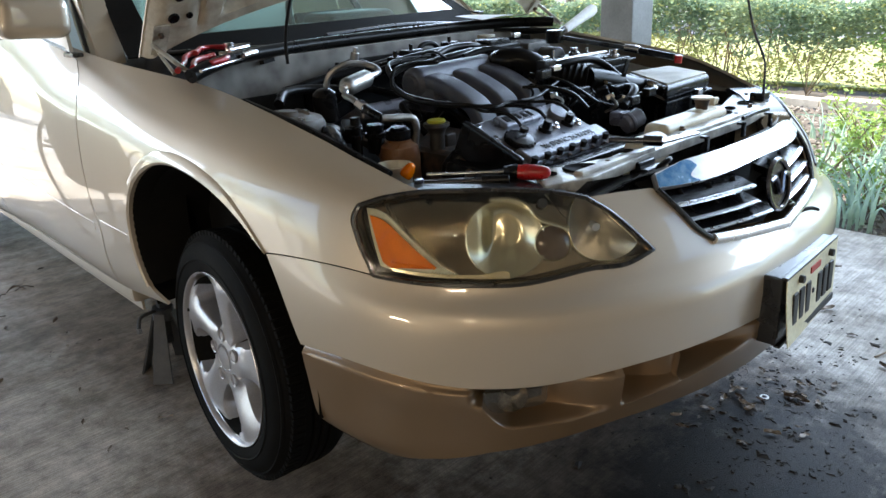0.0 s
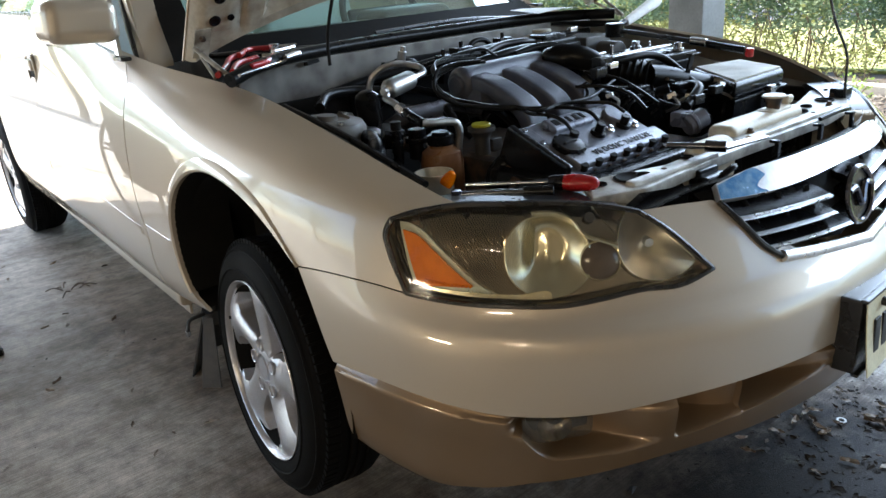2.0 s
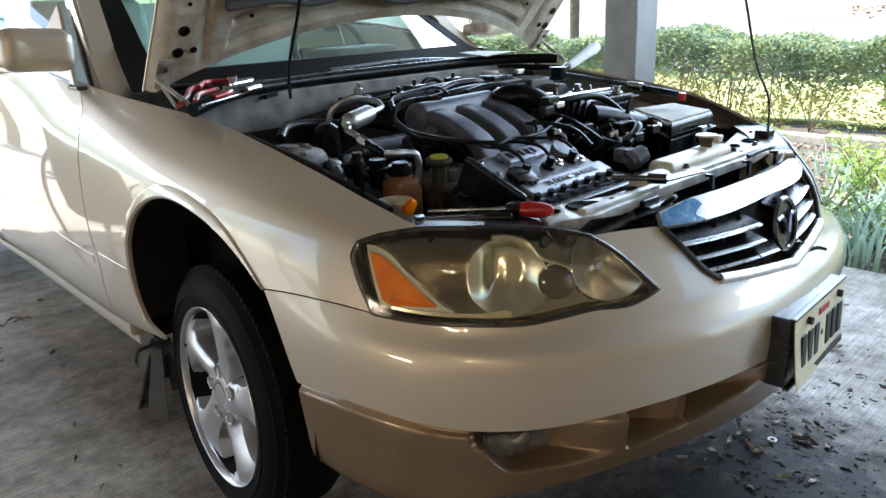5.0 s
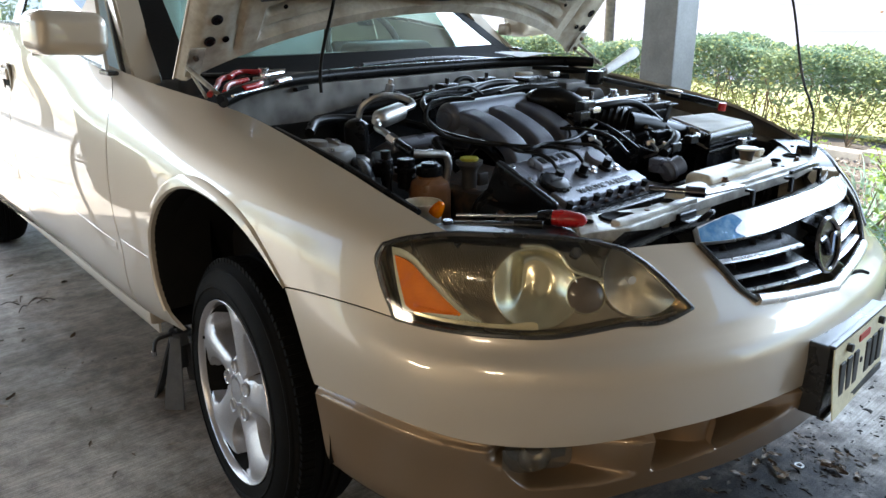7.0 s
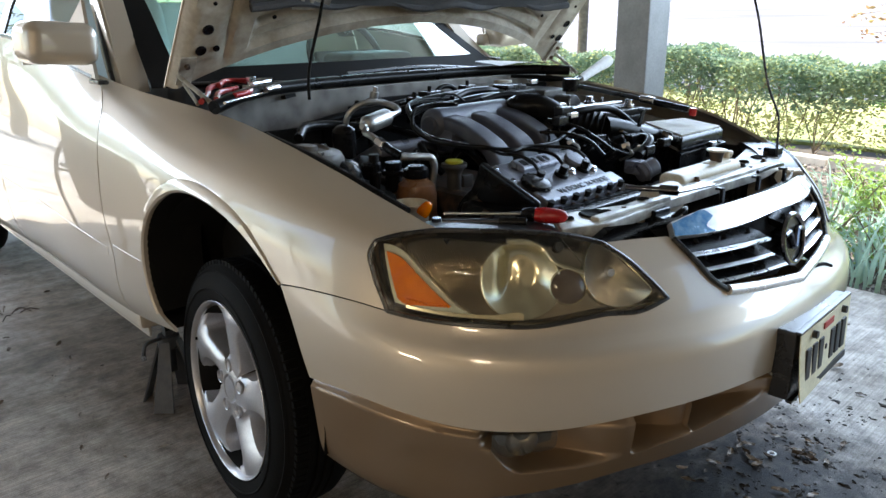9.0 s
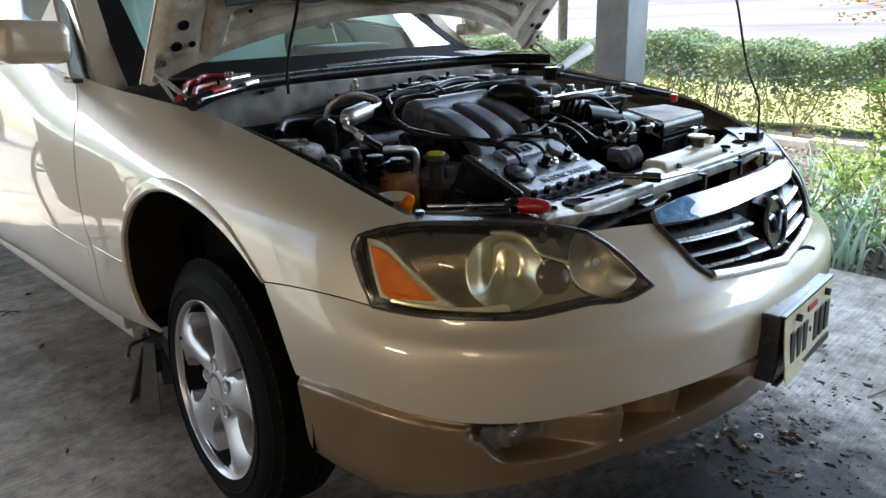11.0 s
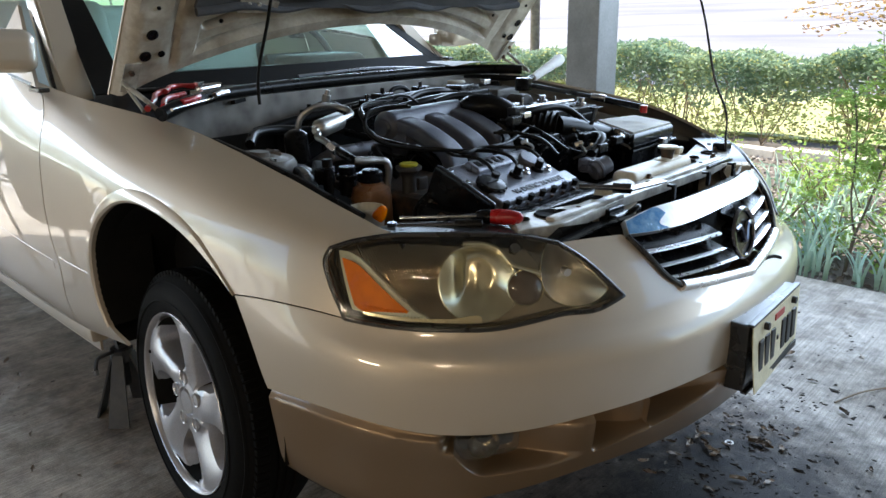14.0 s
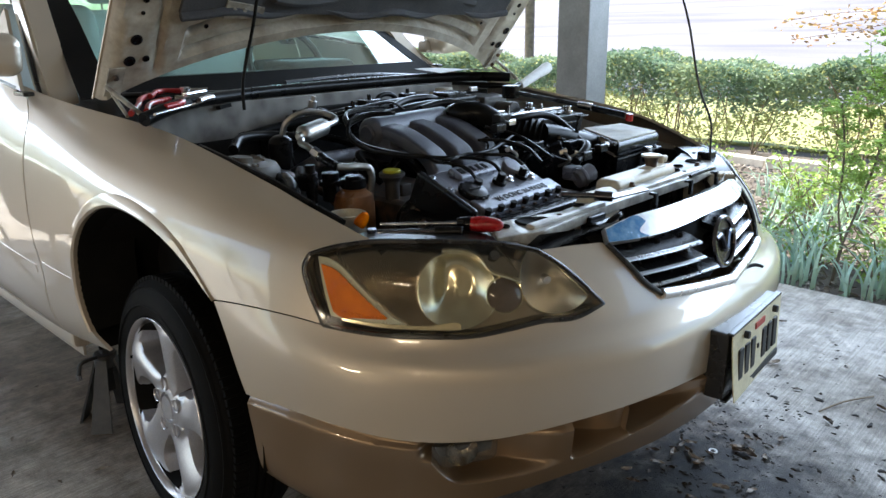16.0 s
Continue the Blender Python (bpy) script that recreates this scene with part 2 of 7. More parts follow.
def lathe(profile, seg=32, closed=False):
    """Rings round the z axis through the profile's (radius, height) pairs."""
    bm = bmesh.new()
    rings = []
    for r, z in profile:
        if r < 1e-5:
            rings.append([bm.verts.new((0, 0, z))])
        else:
            rings.append([bm.verts.new((r * math.cos(2 * math.pi * k / seg), r * math.sin(2 * math.pi * k / seg), z)) for k in range(seg)])
    pairs = list(zip(rings, rings[1:])) + ([(rings[-1], rings[0])] if closed else [])
    for a, b in pairs:
        for k in range(seg):
            vs = [a[k % len(a)], a[(k + 1) % len(a)], b[(k + 1) % len(b)], b[k % len(b)]]
            vs = [v for i, v in enumerate(vs) if v not in vs[:i]]
            if len(vs) > 2:
                bm.faces.new(vs)
    return bm


def cyl(r, z0, z1, seg=24, ease=0.0):
    e = ease or r * .08
    return lathe([(0, z0), (r - e, z0), (r, z0 + e), (r, z1 - e), (r - e, z1), (0, z1)], seg)


def rod(a, b, r, seg=12):
    """A straight bar between two points."""
    a, b = Vector(a), Vector(b)
    return moved(cyl(r, 0, (b - a).length, seg), Matrix.Translation(a) @ (b - a).to_track_quat("Z", "Y").to_matrix().to_4x4())


def spline(points, n):
    p = np.array(points, float)
    t = np.r_[0, np.cumsum(np.linalg.norm(np.diff(p, axis=0), axis=1))]
    return glide(t, p, np.linspace(0, t[-1], n))


def tube(points, r, n=0, seg=10, smooth=True, ridges=0.0):
    """A hose or wire through the points; ridges make it corrugated."""
    n = n or max(6, len(points) * 6)
    c = spline(points, n) if smooth else np.array(points, float)
    bm = bmesh.new()
    rings, side = [], None
    for i in range(len(c)):
        d = Vector(c[min(i + 1, len(c) - 1)] - c[max(i - 1, 0)]).normalized()
        side = (Vector((0.3, 0.2, 1)) if side is None else side)
        side = (side - d * side.dot(d)).normalized()
        up = d.cross(side)
        rr = r * (1 + ridges * (i % 2))
        rings.append([bm.verts.new(Vector(c[i]) + rr * (math.cos(2 * math.pi * k / seg) * side + math.sin(2 * math.pi * k / seg) * up)) for k in range(seg)])
    for a, b in zip(rings, rings[1:]):
        for k in range(seg):
            bm.faces.new((a[k], a[(k + 1) % seg], b[(k + 1) % seg], b[k]))
    bm.faces.new(rings[0][::-1])
    bm.faces.new(rings[-1])
    return bm


def grid(fn, nu, nv):
    """A sheet from fn(i / nu, j / nv)."""
    bm = bmesh.new()
    vs = [[bm.verts.new(fn(i / nu, j / nv)) for j in range(nv + 1)] for i in range(nu + 1)]
    for i in range(nu):
        for j in range(nv):
            bm.faces.new((vs[i][j], vs[i + 1][j], vs[i + 1][j + 1], vs[i][j + 1]))
    return bm


def thick(bm, t):
    """Gives a sheet its thickness, behind its face."""
    bmesh.ops.recalc_face_normals(bm, faces=bm.faces)
    bmesh.ops.solidify(bm, geom=bm.faces[:], thickness=t)
    return bm

# ---- car body surface: a plan curve and sections that change along it ----
PLAN = [(0, 0), (-.15, .008), (-.30, .035), (-.45, .09), (-.58, .165), (-.69, .265), (-.77, .38), (-.825, .51),
        (-.858, .66), (-.876, .85), (-.885, 1.10), (-.89, 1.60), (-.89, 2.40), (-.89, 3.20), (-.892, 3.90),
        (-.875, 4.42), (-.79, 4.78), (-.55, 4.93), (0, 4.98)]
SECTIONS = [
    (0.00, [(.05, .33), (.03, .37), (.012, .43), (0, .50), (.002, .600), (.036, .654), (.066, .70), (.090, .765), (.125, .83)]),
    (0.45, [(.05, .31), (.03, .35), (.012, .42), (0, .50), (.001, .608), (.040, .648), (.062, .695), (.090, .75), (.15, .815)]),
    (0.86, [(.05, .27), (.025, .31), (.012, .40), (0, .48), (.001, .605), (.030, .655), (.046, .715), (.070, .785), (.12, .825)]),
    (1.22, [(.05, .33), (.02, .38), (.008, .46), (0, .55), (.001, .65), (.010, .73), (.026, .80), (.064, .862), (.15, .902)]),
    (1.56, [(.03, .40), (.01, .46), (.004, .52), (0, .60), (0, .68), (.006, .76), (.025, .84), (.08, .908), (.18, .950)]),
    (2.11, [(.05, .36), (.02, .42), (.004, .50), (0, .58), (0, .68), (.008, .78), (.03, .88), (.075, .955), (.13, 1.008)]),
    (2.80, [(.06, .34), (.03, .40), (.006, .49), (0, .60), (0, .70), (.01, .80), (.03, .90), (.052, 1.01), (.085, 1.112)]),
    (4.40, [(.06, .30), (.03, .37), (.006, .47), (0, .58), (0, .70), (.01, .80), (.03, .90), (.06, 1.03), (.10, 1.155)]),
    (5.30, [(.08, .32), (.04, .38), (.01, .47), (0, .58), (0, .70), (.02, .80), (.05, .90), (.09, 1.03), (.16, 1.145)]),
    (6.20, [(.08, .34), (.04, .40), (.01, .48), (0, .58), (0, .70), (.02, .80), (.04, .90), (.08, 1.02), (.18, 1.125)]),
]


def glide(ts, vals, t):
    """Smooth values between knots, with no overshoot; t is an array."""
    ts, vals, t = np.asarray(ts, float), np.asarray(vals, float), np.clip(np.asarray(t, float), ts[0], ts[-1])
    h = np.diff(ts)
    d = np.diff(vals, axis=0) / h[:, None]
    m = np.vstack([d[:1], (d[:-1] * h[1:, None] + d[1:] * h[:-1, None]) / (h[1:] + h[:-1])[:, None], d[-1:]])
    i = np.clip(np.searchsorted(ts, t, side="right") - 1, 0, len(h) - 1)
    s, w = ((t - ts[i]) / h[i])[:, None], h[i][:, None]
    a, b = vals[i], vals[i + 1]
    return a * (2 * s**3 - 3 * s**2 + 1) + w * m[i] * (s**3 - 2 * s**2 + s) + b * (3 * s**2 - 2 * s**3) + w * m[i + 1] * (s**3 - s**2)


_plan = np.array(PLAN, float)
_arc = np.r_[0, np.cumsum(np.hypot(*np.diff(_plan, axis=0).T))]
_knots = [u for u, _ in SECTIONS]
_vals = np.array([np.ravel(s) for _, s in SECTIONS])


def body(uv, lift=0.0):
    """Places on the right-hand body skin: u runs along the plan from the nose's middle, v from the lower edge (0) to the upper (8)."""
    uv = np.asarray(uv, float).reshape(-1, 2)
    u = uv[:, 0]
    p = glide(_arc, _plan, u)
    q = glide(_arc, _plan, u + .01) - glide(_arc, _plan, u - .01)
    q /= np.hypot(q[:, 0], q[:, 1])[:, None]
    sec = glide(_knots, _vals, u).reshape(-1, 9, 2)
    v = np.clip(uv[:, 1], 0, 8)
    i = np.clip(v.astype(int), 0, 7)
    s = (v - i)[:, None]
    n = np.arange(len(u))
    p1, p2 = sec[n, i], sec[n, i + 1]
    p0 = np.where((i > 0)[:, None], sec[n, np.maximum(i - 1, 0)], 2 * p1 - p2)
    p3 = np.where((i < 7)[:, None], sec[n, np.minimum(i + 2, 8)], 2 * p2 - p1)
    out = p1 + .5 * s * (p2 - p0 + s * (2 * p0 - 5 * p1 + 4 * p2 - p3 + s * (3 * (p1 - p2) + p3 - p0)))
    inset = out[:, 0] - lift
    return np.column_stack([np.minimum(p[:, 0] + q[:, 1] * inset, 0), p[:, 1] - q[:, 0] * inset, out[:, 1]])



def join_lines(*lines):
    """One closed outline from several smooth lines; corners stay where two lines meet."""
    out = []
    for ln in lines:
        ln = np.array(ln, float)
        if len(ln) > 2:
            ln = spline(ln * (1, .07), len(ln) * 7) / (1, .07)
        out += [tuple(p) for p in ln[:-1]]
    return out


def inside(poly, pts):
    poly, pts = np.array(poly), np.array(pts)
    x, y = pts[:, 0], pts[:, 1]
    hit = np.zeros(len(pts), bool)
    for (x0, y0), (x1, y1) in zip(poly, np.roll(poly, -1, axis=0)):
        cross = ((y0 > y) != (y1 > y))
        hit ^= cross & (x < (x1 - x0) * (y - y0) / (y1 - y0 + 1e-15) + x0)
    return hit


def skin(outline, lift=0.0, holes=(), step=.022, surf=None, scale=.07, t=.005):
    """A panel of the body skin: the part of the surface inside an outline drawn in u, v."""
    from mathutils.geometry import delaunay_2d_cdt
    surf = surf or body
    loops = []
    for lp in (outline, *holes):
        a = np.array(lp, float) * (1, scale)
        dense = []
        for p, q in zip(a, np.roll(a, -1, axis=0)):
            k = max(1, int(np.ceil(np.linalg.norm(q - p) / step)))
            dense += [p + (q - p) * i / k for i in range(k)]
        loops.append(np.array(dense))
    lo, hi = loops[0].min(0), loops[0].max(0)
    gu, gv = np.meshgrid(np.arange(lo[0], hi[0], step), np.arange(lo[1], hi[1], step), indexing="ij")
    g = np.column_stack([gu.ravel(), gv.ravel()])
    keep = inside(loops[0], g)
    for lp in loops[1:]:
        keep &= ~inside(lp, g)
    g = g[keep]
    edge = np.vstack(loops)
    near = np.array([np.min(np.hypot(*(edge - p).T)) for p in g]) if len(g) else np.zeros(0)
    g = g[near > step * .45]
    verts, edges = [], []
    for lp in loops:
        s = len(verts)
        verts += [Vector(p) for p in lp]
        edges += [(s + i, s + (i + 1) % len(lp)) for i in range(len(lp))]
    verts += [Vector(p) for p in g]
    vs, _, fs, *_ = delaunay_2d_cdt(verts, edges, [], 0, 1e-6)
    pts = np.array([(v.x, v.y) for v in vs])
    cen = np.array([pts[list(f)].mean(0) for f in fs])
    ok = inside(loops[0], cen)
    for lp in loops[1:]:
        ok &= ~inside(lp, cen)
    world_pts = surf(pts / (1, scale), lift)
    bm = bmesh.new()
    bv = [bm.verts.new(p) for p in world_pts]
    for f, o in zip(fs, ok):
        if o:
            bm.faces.new([bv[i] for i in f])
    bmesh.ops.delete(bm, geom=[v for v in bm.verts if not v.link_faces], context="VERTS")
    bmesh.ops.recalc_face_normals(bm, faces=bm.faces)
    # outward means away from the car's middle
    f = max(bm.faces, key=lambda q: q.calc_area())
    c = f.calc_center_median()
    if f.normal.dot(c - Vector((0, max(c.y, 1.2), .5))) < 0:
        bmesh.ops.reverse_faces(bm, faces=bm.faces)
    if t:
        bm.normal_update()
        old = list(bm.faces)
        rim = [e for e in bm.edges if e.is_boundary]
        inner = {v: bm.verts.new(v.co - v.normal * t) for v in list(bm.verts)}
        for q in old:
            bm.faces.new([inner[v] for v in reversed(q.verts)])
        for e in rim:
            lp = e.link_loops[0]
            a, b = lp.vert, lp.link_loop_next.vert
            if abs(a.co.x) < 1.5e-3 and abs(b.co.x) < 1.5e-3:
                continue
            bm.faces.new((b, a, inner[a], inner[b]))
    return bm


def whole(bm):
    """Both halves of a panel that crosses the car's middle."""
    out = joined(bm.copy(), flipped(bm))
    bm.free()
    bmesh.ops.remove_doubles(out, verts=[v for v in out.verts if abs(v.co.x) < 2e-3], dist=2e-3)
    return out



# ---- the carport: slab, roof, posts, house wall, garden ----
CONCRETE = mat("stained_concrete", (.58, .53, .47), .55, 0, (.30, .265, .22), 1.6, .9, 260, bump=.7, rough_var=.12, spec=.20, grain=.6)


def concrete():
    """Broom-finished slab: streaks, blotches and dark oil marks."""
    m = CONCRETE
    n, l = m.node_tree.nodes, m.node_tree.links
    b = n["Principled BSDF"]
    co, mp, ns = n.new("ShaderNodeTexCoord"), n.new("ShaderNodeMapping"), n.new("ShaderNodeTexNoise")
    mp.inputs["Rotation"].default_value = (0, 0, radians(14))
    mp.inputs["Scale"].default_value = (5, 190, 1)
    ns.inputs["Scale"].default_value, ns.inputs["Detail"].default_value = 1.0, 6
    l.new(co.outputs["Object"], mp.inputs[0])
    l.new(mp.outputs[0], ns.inputs[0])
    spots, ramp = n.new("ShaderNodeTexNoise"), n.new("ShaderNodeValToRGB")
    spots.inputs["Scale"].default_value, spots.inputs["Detail"].default_value = 3.2, 8
    l.new(co.outputs["Object"], spots.inputs[0])
    ramp.color_ramp.elements[0].position, ramp.color_ramp.elements[1].position = .50, .68
    ramp.color_ramp.elements[0].color, ramp.color_ramp.elements[1].color = (1, 1, 1, 1), (.48, .44, .41, 1)
    spots.inputs["Roughness"].default_value = .68
    l.new(spots.outputs["Fac"], ramp.inputs[0])
    old = b.inputs["Base Color"].links[0].from_socket
    mx, my = n.new("ShaderNodeMix"), n.new("ShaderNodeMix")
    for k in (mx, my):
        k.data_type, k.blend_type = "RGBA", "MULTIPLY"
    mx.inputs["Factor"].default_value, my.inputs["Factor"].default_value = .62, .85
    br = n.new("ShaderNodeMapRange")
    br.inputs["From Min"].default_value, br.inputs["From Max"].default_value, br.inputs["To Min"].default_value, br.inputs["To Max"].default_value = .3, .7, .45, 1.25
    l.new(ns.outputs["Fac"], br.inputs[0])
    l.new(old, mx.inputs["A"])
    l.new(br.outputs[0], mx.inputs["B"])
    l.new(mx.outputs["Result"], my.inputs["A"])
    l.new(ramp.outputs[0], my.inputs["B"])
    fine, fr = n.new("ShaderNodeTexNoise"), n.new("ShaderNodeMapRange")
    fine.inputs["Scale"].default_value, fine.inputs["Detail"].default_value = 17, 14
    fr.inputs["From Min"].default_value, fr.inputs["From Max"].default_value, fr.inputs["To Min"].default_value, fr.inputs["To Max"].default_value = .36, .62, .45, 1.2
    l.new(co.outputs["Object"], fine.inputs[0])
    fine.inputs["Roughness"].default_value = .74
    l.new(fine.outputs["Fac"], fr.inputs[0])
    mz = n.new("ShaderNodeMix")
    mz.data_type, mz.blend_type = "RGBA", "MULTIPLY"
    mz.inputs["Factor"].default_value = .8
    l.new(my.outputs["Result"], mz.inputs["A"])
    l.new(fr.outputs[0], mz.inputs["B"])
    l.new(mz.outputs["Result"], b.inputs["Base Color"])
    bp = n.new("ShaderNodeBump")
    bp.inputs["Strength"].default_value, bp.inputs["Distance"].default_value = .1, .002
    l.new(ns.outputs["Fac"], bp.inputs["Height"])
    old_n = b.inputs["Normal"].links[0].from_socket
    l.new(old_n, bp.inputs["Normal"])
    l.new(bp.outputs[0], b.inputs["Normal"])


# dark patches: oil and dirt, plus shade by the car put into the colour
def dark_patch(x, y, rx, ry, dark):
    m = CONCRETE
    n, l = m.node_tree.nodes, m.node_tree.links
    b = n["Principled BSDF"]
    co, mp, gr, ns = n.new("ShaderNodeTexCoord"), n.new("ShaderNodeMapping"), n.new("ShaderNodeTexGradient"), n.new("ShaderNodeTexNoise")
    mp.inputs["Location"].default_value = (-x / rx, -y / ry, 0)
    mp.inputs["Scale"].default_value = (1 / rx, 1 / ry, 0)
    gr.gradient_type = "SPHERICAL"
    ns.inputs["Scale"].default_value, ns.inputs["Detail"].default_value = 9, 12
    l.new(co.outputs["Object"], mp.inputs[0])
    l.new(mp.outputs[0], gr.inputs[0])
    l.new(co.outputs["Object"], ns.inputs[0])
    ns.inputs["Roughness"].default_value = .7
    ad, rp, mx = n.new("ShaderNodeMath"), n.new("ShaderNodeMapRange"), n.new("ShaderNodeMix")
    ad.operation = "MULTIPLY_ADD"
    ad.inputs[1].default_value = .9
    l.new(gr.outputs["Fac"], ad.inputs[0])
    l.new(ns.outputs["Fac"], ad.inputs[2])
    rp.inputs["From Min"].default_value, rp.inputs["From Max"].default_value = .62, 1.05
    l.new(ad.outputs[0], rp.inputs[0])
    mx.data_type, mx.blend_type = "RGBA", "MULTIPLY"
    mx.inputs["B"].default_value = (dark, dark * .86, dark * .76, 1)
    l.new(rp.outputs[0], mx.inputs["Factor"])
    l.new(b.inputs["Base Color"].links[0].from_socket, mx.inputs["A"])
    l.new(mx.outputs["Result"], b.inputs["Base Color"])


concrete()
# under and before the nose: oily dirt, deepened with the shade there
dark_patch(-.05, .02, .95, .60, .10)
dark_patch(-.28, .26, 1.1, .62, .30)
dark_patch(.42, .22, .34, .22, .40)
dark_patch(-.45, -.2, .8, .5, .16)
dark_patch(-.80, .8, .5, .6, .40)
dark_patch(-1.3, .75, .35, .25, .55)
# long strip beside the sill: the car's shade put into the slab's colour
dark_patch(-.70, 2.3, .36, 1.7, .62)
SOIL = mat("garden_soil", (.075, .062, .05), .9, 0, (.12, .10, .085), 2.2, .8, 60, bump=.9)
# tree-shadow streaks put into the road's colour with stretched noise
ROADWAY = mat("shade_streaked_roadway", (.182, .178, .196), .8, 0, (.095, .093, .118), .4, .9, 40, bump=.3, stretch=(2.2, .35, 1))
LAWN = mat("sunlit_lawn", (.125, .165, .075), .9, 0, (.17, .20, .11), .8, .9, 30, bump=.5)
DRIVE = mat("pale_pavement", (.34, .33, .32), .8, 0, (.24, .23, .22), .6, .8, 40, bump=.3)
CEIL = mat("carport_ceiling_paint", (.20, .17, .135), .7, 0, (.155, .13, .10), 1.5, .6, 50)
WALL = mat("house_wall_paint", (.27, .205, .14), .7, 0, (.22, .17, .115), 1.2, .6, 60, bump=.3)
POST = mat("grey_post_paint", (.22, .22, .215), .7, 0, (.14, .14, .135), 5, .7, 90, bump=.4)
STONE = mat("pale_edging_stone", (.46, .43, .38), .85, 0, (.28, .25, .21), 6, .8, 50, bump=.8, per=.2)
SLAB_X = 1.95

g = box(-60, -60, -.30, 90, 90, -.04)
single("ground", g, SOIL, "bare brown garden soil with leaf litter", "ground", kind="structure")
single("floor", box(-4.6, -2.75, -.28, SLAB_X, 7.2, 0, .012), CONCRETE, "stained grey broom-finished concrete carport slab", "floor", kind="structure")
single("road", grid(lambda i, j: (6.2 + 30 * i, -60 + 149 * j, -.02 + 2.5 * max(0, (i - .26) / .74) ** 1.2), 20, 30), ROADWAY, "pale sunlit pavement beyond the hedge", "road", kind="structure")
VERGE = mat("dry_sunlit_grass", (.30, .29, .12), .9, 0, (.20, .24, .09), 1.4, .9, 30, bump=.5)
single("verge", box(6.0, -40, -.1, 10.5, 60, -.012), VERGE, "dry yellow-green grass verge behind the hedge", "grass", kind="structure")
single("lawn", grid(lambda i, j: (36.0 + 50 * i, -60 + 149 * j, 2.44 + 7.0 * i ** .9 + .25 * math.sin(j * 40) * i), 12, 40), LAWN, "sunlit grass bank beyond the pavement", "lawn", kind="structure")
single("pavement", box(-30, -40, -.2, -4.62, 70, -.005), DRIVE, "pale concrete driveway in the sun beside the carport", "pavement", kind="structure")
single("driveway", box(-4.61, 7.21, -.2, 5.0, 42, -.006), DRIVE, "pale concrete driveway in the sun behind the carport", "driveway", kind="structure")
single("ceiling", box(-4.8, -2.9, 2.42, 2.35, 5.55, 2.60), CEIL, "painted carport ceiling", "ceiling", kind="structure")
single("wall_house", box(-4.8, -2.95, 0, 1.05, -2.75, 2.42), WALL, "beige painted house wall behind the carport", "wall", kind="structure")
# out of view; added to keep light from the left off the car's front
single("wall_light_block", box(-4.8, -2.75, 0, -4.6, 1.2, 2.42), WALL, "unseen beige side wall, added to block light from the left", "wall", kind="structure")


def post(x, y, w=.19):
    bm = joined(box(x - w / 2, y - w / 2, 0, x + w / 2, y + w / 2, 2.42, .012),
                box(x - w / 2 - .02, y - w / 2 - .02, 0, x + w / 2 + .02, y + w / 2 + .02, .10, .008),
                box(x - w / 2 - .02, y - w / 2 - .02, 2.32, x + w / 2 + .02, y + w / 2 + .02, 2.42, .008))
    return single("carport_post", bm, POST, "square grey painted carport post on the slab", "post", "carport posts")


post(1.845, 1.62)
post(1.845, 5.35)
post(-4.3, 5.35)


# ---- garden: edging stones, hedge, iris clumps, shrub ----
LEAF = leafy("hedge_leaf", (.19, .29, .19), (.28, .35, .20), 2.5)
# yellow glow of the backlit low leaves, put into their colour
LEAF_GLOW = leafy("hedge_leaf_yellow", (.50, .50, .20), (.38, .41, .15), 3)
TWIG = mat("bare_twig", (.20, .15, .10), .85, 0, (.2, .15, .1), 20, .7, 90, bump=.5)
BLADE = leafy("iris_blade", (.42, .60, .52), (.56, .68, .50))
LIME = leafy("lime_leaf", (.36, .50, .12), (.22, .36, .09), 6)
BARK = mat("tree_bark", (.16, .13, .10), .9, 0, (.09, .07, .055), 12, .8, 60, bump=.9)


def leaves(centres, size, rng, up=.5, wide=.5):
    """Small folded leaves, one mesh."""
    n = len(centres)
    d = rng.normal(size=(n, 3))
    d[:, 2] = np.abs(d[:, 2]) * up
    d /= np.linalg.norm(d, axis=1)[:, None]
    s = np.cross(d, rng.normal(size=(n, 3)))
    s /= np.linalg.norm(s, axis=1)[:, None]
    k = size * rng.uniform(.6, 1.4, n)[:, None]
    c = np.asarray(centres)
    nrm = np.cross(d, s)
    v = np.stack([c, c + k * .5 * d + k * wide * .5 * s + k * .08 * nrm, c + k * d, c + k * .5 * d - k * wide * .5 * s + k * .08 * nrm], 1).reshape(-1, 3)
    f = np.arange(4 * n).reshape(-1, 4)
    tri = np.concatenate([f[:, [0, 1, 2]], f[:, [0, 2, 3]]])
    return v, tri


def from_arrays(name, v, f, material, parent, label="", kind=""):
    me = bpy.data.meshes.new(name)
    me.from_pydata(v.tolist(), [], f.tolist())
    me.materials.append(material)
    ob = new(name, me)
    if parent is not None:
        ob.parent = parent
        if parent.type == "EMPTY":
            ob.matrix_parent_inverse = parent.matrix_basis.inverted()
    return tagged(ob, label, kind=kind)


